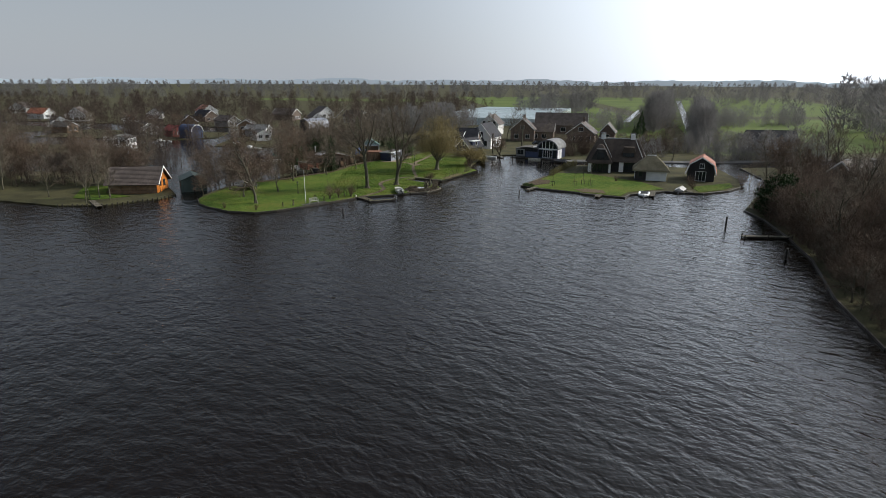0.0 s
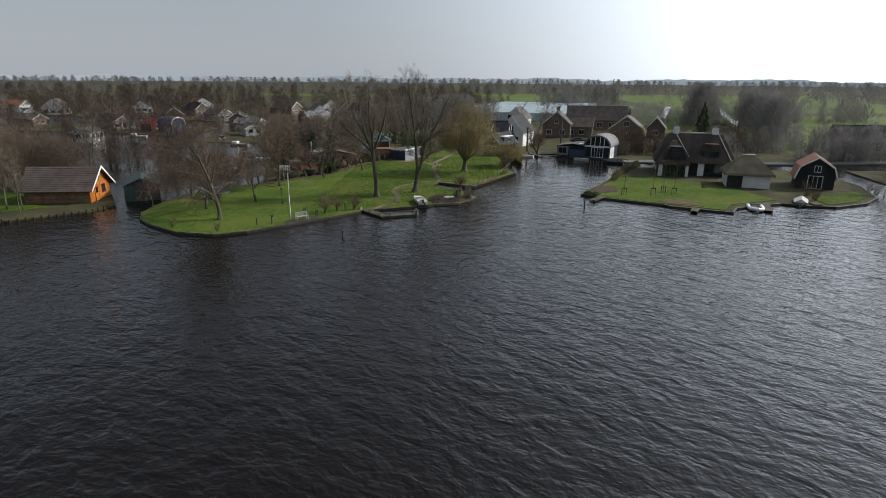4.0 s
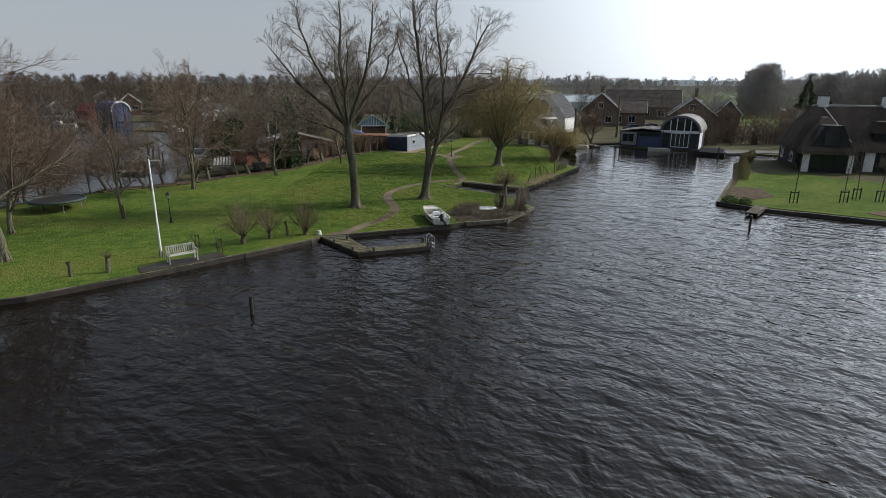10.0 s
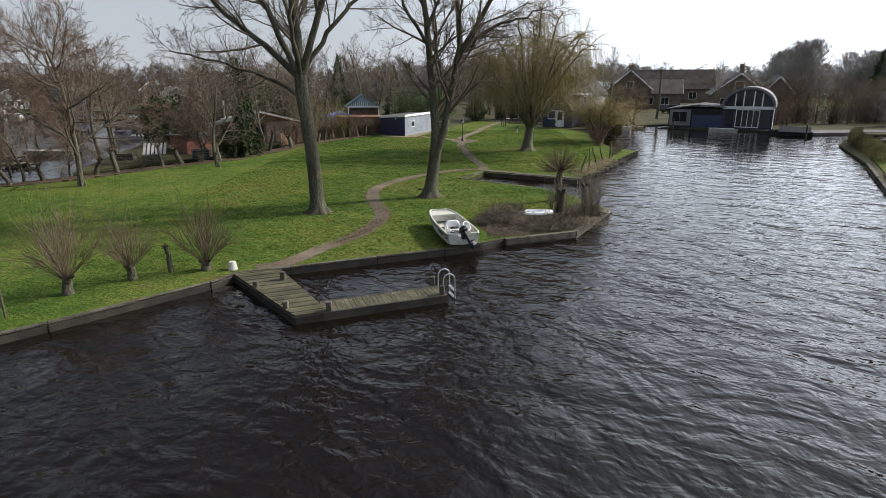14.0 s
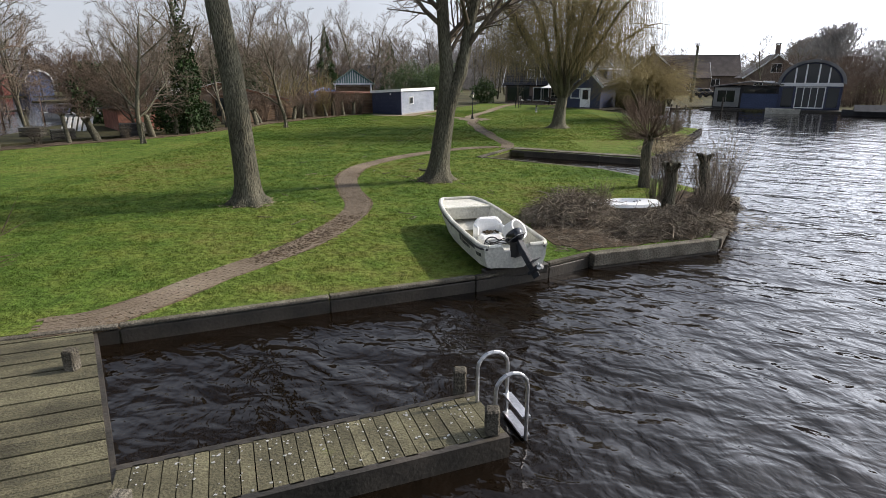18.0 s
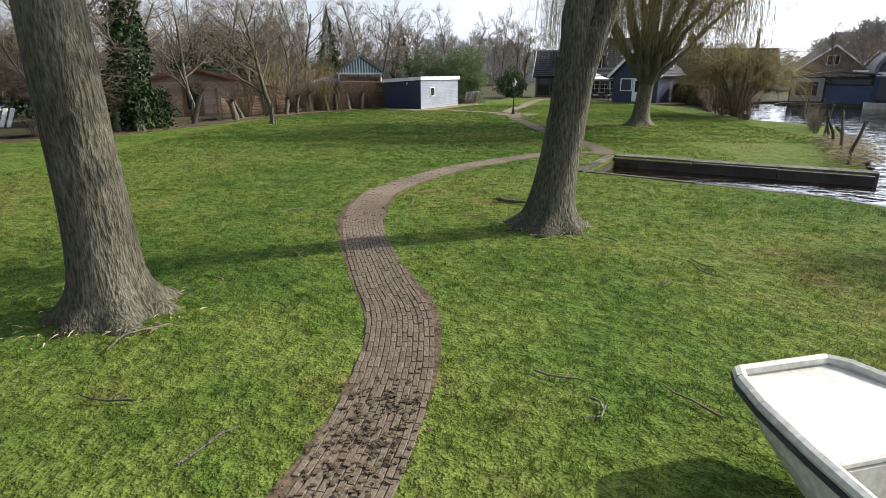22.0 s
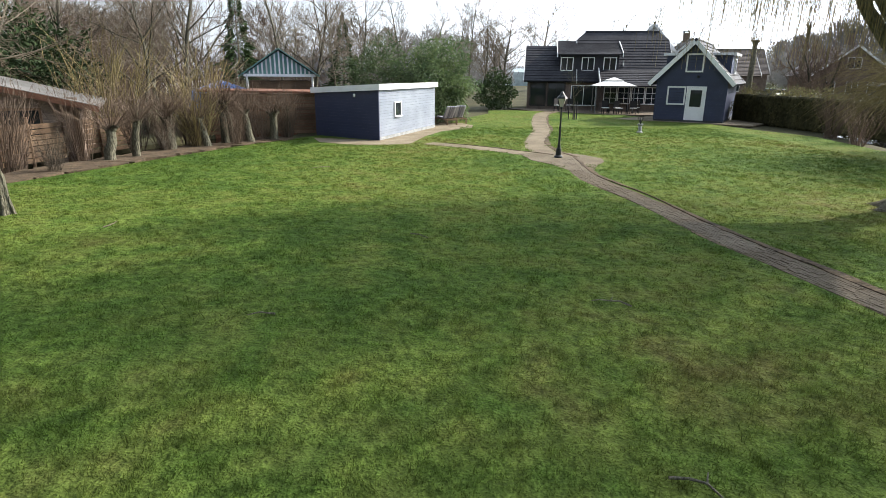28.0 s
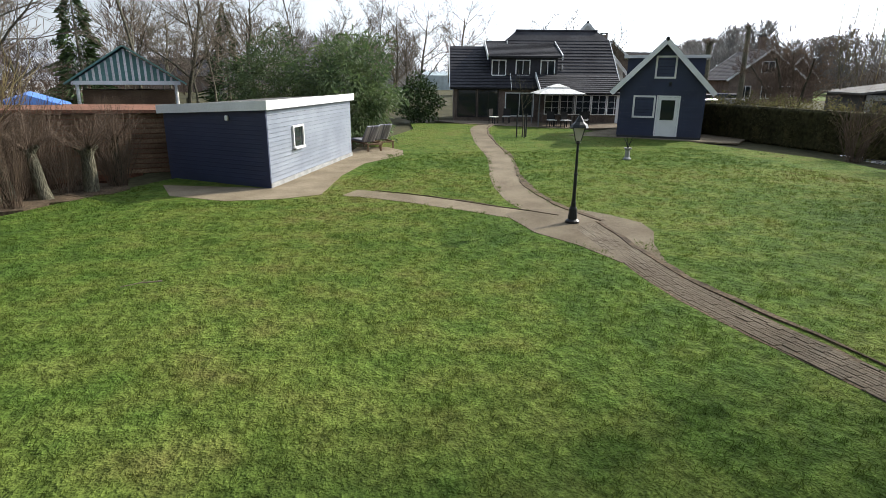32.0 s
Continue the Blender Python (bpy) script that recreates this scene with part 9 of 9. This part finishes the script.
PATH_A = curve([(-16.0, 99.45), (-15.2, 99.95), (-14.35, 101.7), (-13.3, 103.8), (-12.84, 105.8), (-12.84, 107.6), (-13.2, 108.9), (-13.6, 110.3), (-13.95, 111.8), (-14.07, 113.2), (-13.95, 114.6), (-13.45, 115.9), (-12.85, 117.1), (-12.0, 118.35), (-10.9, 119.6), (-9.5, 120.75), (-8.0, 121.2)])
PATH_B = curve([(-7.75, 120.8), (-7.6, 122.6), (-8.2, 126.2), (-8.7, 130.0), (-8.95, 133.2), (-9.25, 136.0), (-9.15, 138.0), (-8.95, 140.2)])
PATH_C = curve([(-8.95, 140.2), (-9.25, 142.4), (-8.75, 145.6), (-7.5, 150.0), (-6.35, 155.8), (-4.6, 162.6), (-2.4, 167.2)])
PATH_D = curve([(-9.4, 140.6), (-10.9, 142.3), (-12.3, 143.6), (-13.6, 144.5)])


def strip(line, hw0, z0, z1, hw1=None, wob=0.0, seed=1):
    r = np.random.default_rng(seed)
    d = np.gradient(line, axis=0)
    d /= np.linalg.norm(d, axis=1)[:, None]
    nrm = np.stack([-d[:, 1], d[:, 0]], 1)
    w = lambda: (hw0 + np.convolve(r.normal(0, 1, len(line)), np.ones(7) / 7, "same") * wob)[:, None]
    a, b = line + nrm * w(), line - nrm * w()
    n = len(line)
    v = [(*p, z1) for p in a] + [(*p, z1) for p in b] + [(*p, z0) for p in a] + [(*p, z0) for p in b]
    f = []
    for i in range(n - 1):
        f += [(i, n + i, n + i + 1, i + 1), (2 * n + i, i, i + 1, 2 * n + i + 1), (n + i, 3 * n + i, 3 * n + i + 1, n + i + 1)]
    return pydata("strip", v, f)


for k, ln in enumerate((PATH_A, PATH_B)):
    tagged(link("path_bed", strip(ln[::3], 0.37 - 0.05 * k, 0.5, 0.604, wob=0.09, seed=k), M["litter"]), "dark soil and dead grass edging the brick path", "path bed", kind="structure")
tagged(link("path", strip(PATH_C[::4], 0.50, 0.5, 0.606, wob=0.05, seed=5), M["gravel"]), "sandy worn path to the house", "path", kind="structure")
tagged(link("path", strip(PATH_D[::4], 0.42, 0.5, 0.607, wob=0.05, seed=6), M["gravel"]), "sandy worn path to the shed", "path", kind="structure")
tagged(part("pavement", prism([(-18.4, 146.4), (-17.9, 144.8), (-16.5, 143.9), (-15.2, 143.9), (-14.2, 144.3), (-13.5, 147.2), (-12.6, 149.6), (-10.9, 151.6), (-10.7, 153.0), (-11.2, 154.4), (-12.4, 154.6), (-13.0, 152.3), (-15.5, 145.4)], 0.5, 0.6075), M["gravel"], None), "sandy paving round the shed", "pavement", kind="structure")
bm = bmesh.new()
prism([(-10.2, 139.7), (-9.75, 138.7), (-9.5, 137.6), (-8.75, 137.5), (-8.35, 138.5), (-7.85, 139.3), (-7.7, 140.0), (-8.0, 140.8), (-8.4, 141.4), (-9.5, 141.7), (-10.3, 141.3)], 0.5, 0.6085, bm)
tagged(part("path_junction", bm, M["gravel"], None), "round paved junction at the lamp post", "path", kind="structure")
for k, (ln, hw) in enumerate(((PATH_C, 0.50), (PATH_D[:-6], 0.42), (PATH_B[60:], 0.36))):
    tagged(link("grass_edge", strip(ln[::3] + (np.array((hw, 0.1)) if k != 1 else np.array((0.25, 0.35))), 0.05, 0.55, 0.622, wob=0.13, seed=9 + k), M["litter"]), "dark cut turf edge along the path", "turf edge", kind="structure")

# bricks, laid lengthwise in rows
brick_path = thing("brick_path", 0, 0, 0, 0, "winding garden path of brown clay bricks", "path", kind="structure")
BRICK = mesh_of("brick", bevel(boxes((-0.0975, -0.0235, -0.05, 0.0975, 0.0235, 0.0)), 0.004))
BRICK.materials.append(M["paver"])
rng = np.random.default_rng(31)
near, far, sandy = [], [], []
for ln, ROWS_N in ((PATH_A, 13), (PATH_B, 11)):
    d = np.gradient(ln, axis=0)
    d /= np.linalg.norm(d, axis=1)[:, None]
    for r in range(ROWS_N):
        off = (r - (ROWS_N - 1) / 2) * 0.053
        i = int(rng.integers(0, 2))
        while i < len(ln) - 1:
            t, nn = d[i], np.array((-d[i][1], d[i][0]))
            x, y = ln[i] + nn * (off + rng.normal(0, 0.002))
            if not (r in (0, ROWS_N - 1) and rng.random() < 0.06):
                row = (x, y, 0.612 + rng.normal(0, 0.003), math.degrees(math.atan2(t[1], t[0])) + rng.normal(0, 0.7), rng.normal(0, 0.9))
                (near if 106.3 < y < 110.9 and len(near) < 300 else sandy if y > 124 else far).append(row)
            i += 2
for x, y, z, a, tilt in near:
    ob = new("brick", BRICK)
    ob.parent = brick_path
    ob.matrix_basis = pose(x, y, z, tilt, tilt * 0.5, a)
bv = np.array([v.co[:] for v in BRICK.vertices])
bf = [tuple(p.vertices) for p in BRICK.polygons]
for rows_, m_ in ((far, "paver"), (sandy, "sandypaver")):
    allv, allf = [], []
    for k, (x, y, z, a, tilt) in enumerate(rows_):
        m = np.array(pose(x, y, z, tilt, tilt * 0.5, a))
        allv.append(bv @ m[:3, :3].T + m[:3, 3])
        allf += [tuple(i + k * len(bv) for i in f) for f in bf]
    rest = link("bricks", pydata("bricks", np.concatenate(allv).tolist(), allf), M[m_], brick_path, "bricks dusted with pale sand" if m_ == "sandypaver" else "")
    rest["kind"] = "stuff"

# ---- grass and fallen twigs ----
rng = np.random.default_rng(51)
lines = np.concatenate([PATH_A, PATH_B, PATH_C, PATH_D])[::3]
LAWN_EDGE = shrink(LAWN_MAIN, 0.2)


def within(poly, p):
    """Which of the points p lie inside the outline."""
    c = np.zeros(len(p), bool)
    for (ax, ay), (bx, by) in zip(poly, poly[1:] + poly[:1]):
        if ay != by:
            c ^= ((ay > p[:, 1]) != (by > p[:, 1])) & (p[:, 0] < (bx - ax) * (p[:, 1] - ay) / (by - ay) + ax)
    return c


def tufts(n, x0, y0, x1, y1, blades, h, w, spread, name, label, seed, clumps=0.0):
    r = np.random.default_rng(seed)
    p = np.stack([r.uniform(x0, x1, n), r.uniform(y0, y1, n)], 1)
    d = np.min(np.linalg.norm(p[:, None, :] - lines[None], axis=2), axis=1) if n < 4000 else np.concatenate([np.min(np.linalg.norm(q[:, None, :] - lines[None], axis=2), axis=1) for q in np.array_split(p, n // 2000)])
    ok = (d > 0.40) & within(LAWN_EDGE, p)
    ok &= ~((p[:, 0] > -18.6) & (p[:, 0] < -10.6) & (p[:, 1] > 143.8) & (p[:, 1] < 154.6) & (p[:, 0] < -14.3 + (p[:, 1] - 143.8) * 0.36))
    ok &= ~((p[:, 0] > -8.2) & (p[:, 0] < -2.0) & (p[:, 1] > 103.2) & (p[:, 1] < 108.4) & (p[:, 1] < 106.2 + (p[:, 0] + 8) * 0.8))
    ok &= np.linalg.norm(p - np.array((-8.95, 139.9)), axis=1) > 1.35
    patch = np.array([noise.noise(Vector((a * 0.9, b * 0.9, 0))) for a, b in p])
    ok &= r.uniform(-1.2, 0.5, n) < patch + 0.3
    clump = np.array([noise.noise(Vector((a * 8.5, b * 8.5, 2.0))) for a, b in p])
    ok &= r.uniform(-0.45, 0.25, n) < clump
    p = p[ok]
    patch = patch[ok]
    m = len(p)
    c = np.repeat(p, blades, 0) + r.normal(0, spread, (m * blades, 2))
    a = r.uniform(0, 6.28, m * blades)
    lump = clump[ok]
    hh = (h * r.uniform(0.5, 1.25, m * blades) * np.repeat(np.clip(1.0 + 0.30 * patch + 1.3 * lump, 0.35, 1.8), blades))
    lean = r.normal(0, 0.5, (m * blades, 2)) * hh[:, None]
    s = np.stack([np.cos(a), np.sin(a)], 1) * w
    z = np.full((m * blades, 1), LAWN - 0.004)
    v = np.stack([np.c_[c - s, z], np.c_[c + s, z], np.c_[c + lean, z + hh[:, None]]], 1).reshape(-1, 3)
    me = pydata(name, v, np.arange(len(v)).reshape(-1, 3))
    return tagged(link(name, me, M["blade"]), label, "grass", kind="stuff")


tufts(64000, -24, 99, -4, 126, 9, 0.042, 0.0044, 0.045, "grass", "short uneven grass blades of the lawn", 61)
tufts(86000, -24, 124, 2, 152, 9, 0.044, 0.0046, 0.045, "grass", "short uneven grass blades of the lawn", 62)
tufts(14000, -43, 86, 6, 166, 5, 0.055, 0.008, 0.08, "grass", "short uneven grass blades of the lawn", 63)
rr = random.Random(14)
for i in range(46):
    x, y = (rr.uniform(-16, -9), rr.uniform(105, 116)) if i < 26 else (rr.uniform(-20, -8), rr.uniform(110, 140))
    if np.min(np.linalg.norm(lines - np.array((x, y)), axis=1)) < 0.5:
        continue
    w = Twigs()
    g = np.random.default_rng(i)
    p, a = np.zeros(3), g.uniform(0, 6.28)
    pts = [p]
    for k in range(4):
        a += g.normal(0, 0.4)
        p = p + np.array((math.cos(a), math.sin(a), g.normal(0, 0.15))) * g.uniform(0.06, 0.16)
        p[2] = max(0.005, p[2])
        pts.append(p)
    w.tube(pts, 0.013, 0.006, 5)
    if i % 2:
        w.tube([pts[2], pts[2] + np.array((0.05, 0.09, 0.02))], 0.008, 0.004, 4)
    t = tagged(link("fallen_twig", w.mesh("twig"), M["timber"] if i % 3 else M["twig"]), "thin dead twig lying on the lawn", "twig", "fallen twigs")
    t.matrix_basis = pose(x, y, LAWN + 0.03)

# a fallen branch and dead bark round the feet of the tall trees
w = Twigs()
w.tube(bend([(-11.55, 113.6, 0.66), (-11.26, 113.44, 0.64), (-10.96, 113.29, 0.66), (-10.59, 113.4, 0.7)], 3), 0.045, 0.012, 7)
w.tube([(-11.26, 113.44, 0.64), (-11.01, 113.74, 0.72)], 0.018, 0.006, 5)
tagged(link("fallen_branch", w.mesh("branch"), M["bark"]), "dead branch lying on the lawn beside the tree", "branch")
w = Twigs()
g = np.random.default_rng(93)
for cx_, cy_, n_ in ((-15.95, 107.8, 150), (-10.8, 111.62, 190)):
    for _ in range(n_):
        a, d = g.uniform(0, 6.28), 0.42 + abs(g.normal(0, 0.28))
        p = np.array((cx_ + d * math.cos(a), cy_ + d * math.sin(a), 0.612 + g.uniform(0, 0.03)))
        b = g.uniform(0, 6.28)
        v = np.array((math.cos(b), math.sin(b), g.normal(0, 0.2))) * g.uniform(0.03, 0.13)
        w.tube([p - v * 0.5, p + np.array((0, 0, 0.008)), p + v * 0.5], g.uniform(0.004, 0.012), 0.003, 4)
tagged(link("bark_litter", w.mesh("litter"), M["straw"]), "dry bark and leaf scraps round the tree feet", "leaf litter", kind="stuff")

# dead leaves trodden into the path, and pale specks on the jetty
g = np.random.default_rng(88)
mud = PATH_A[(PATH_A[:, 1] > 102.6) & (PATH_A[:, 1] < 106.2)]
bm = bmesh.new()
for _ in range(900):
    p = mud[int(g.integers(0, len(mud)))] + g.normal(0, 0.20, 2)
    s = g.uniform(0.010, 0.024)
    box(bm, -s, -s * 0.6, 0, s, s * 0.6, 0.006, m=pose(p[0], p[1], 0.616 + g.uniform(0, 0.006), g.uniform(-8, 8), g.uniform(-8, 8), g.uniform(0, 360)))
tagged(part("path_leaves", bm, M["litter"], None), "dead brown leaves lying on the brick path", "leaf litter", kind="stuff")
bm = bmesh.new()
for _ in range(190):
    p = ka.lerp(kb, g.uniform(0.02, 0.98)) + ks * g.uniform(-0.36, 0.36)
    s = g.uniform(0.004, 0.015)
    box(bm, -s, -s * 0.7, 0, s, s * 0.7, 0.004, m=pose(p.x, p.y, 0.572, 0, 0, g.uniform(0, 360)))
tagged(part("droppings", bm, M["stone"], None), "pale specks scattered on the mossy jetty", "specks", kind="stuff")


# ---- hazy distance ----
rng = random.Random(77)
v, f = [], []
n = 360
for i in range(n + 1):
    a = math.pi * (-0.12 + 1.24 * i / n)
    r = 2900.0
    h = 22 + 6 * math.sin(i * 0.31) * math.sin(i * 0.087) + rng.uniform(-3, 4)
    x, y = r * math.cos(a), r * math.sin(a)
    v += [(x, y, -2), (x, y, h)]
    if i:
        k = 2 * i
        f.append((k - 2, k, k + 1, k - 1))
# Haze is put into the strip's blue-grey colour and an added even glow.
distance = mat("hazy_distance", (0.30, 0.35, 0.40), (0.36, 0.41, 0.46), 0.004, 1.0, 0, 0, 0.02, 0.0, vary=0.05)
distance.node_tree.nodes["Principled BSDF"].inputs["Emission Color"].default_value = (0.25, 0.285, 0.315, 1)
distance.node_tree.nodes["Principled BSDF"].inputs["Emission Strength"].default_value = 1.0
tagged(link("backdrop", pydata("backdrop", v, f), distance), "backdrop strip of distant trees with haze painted in and a pale glow", "backdrop", kind="structure")
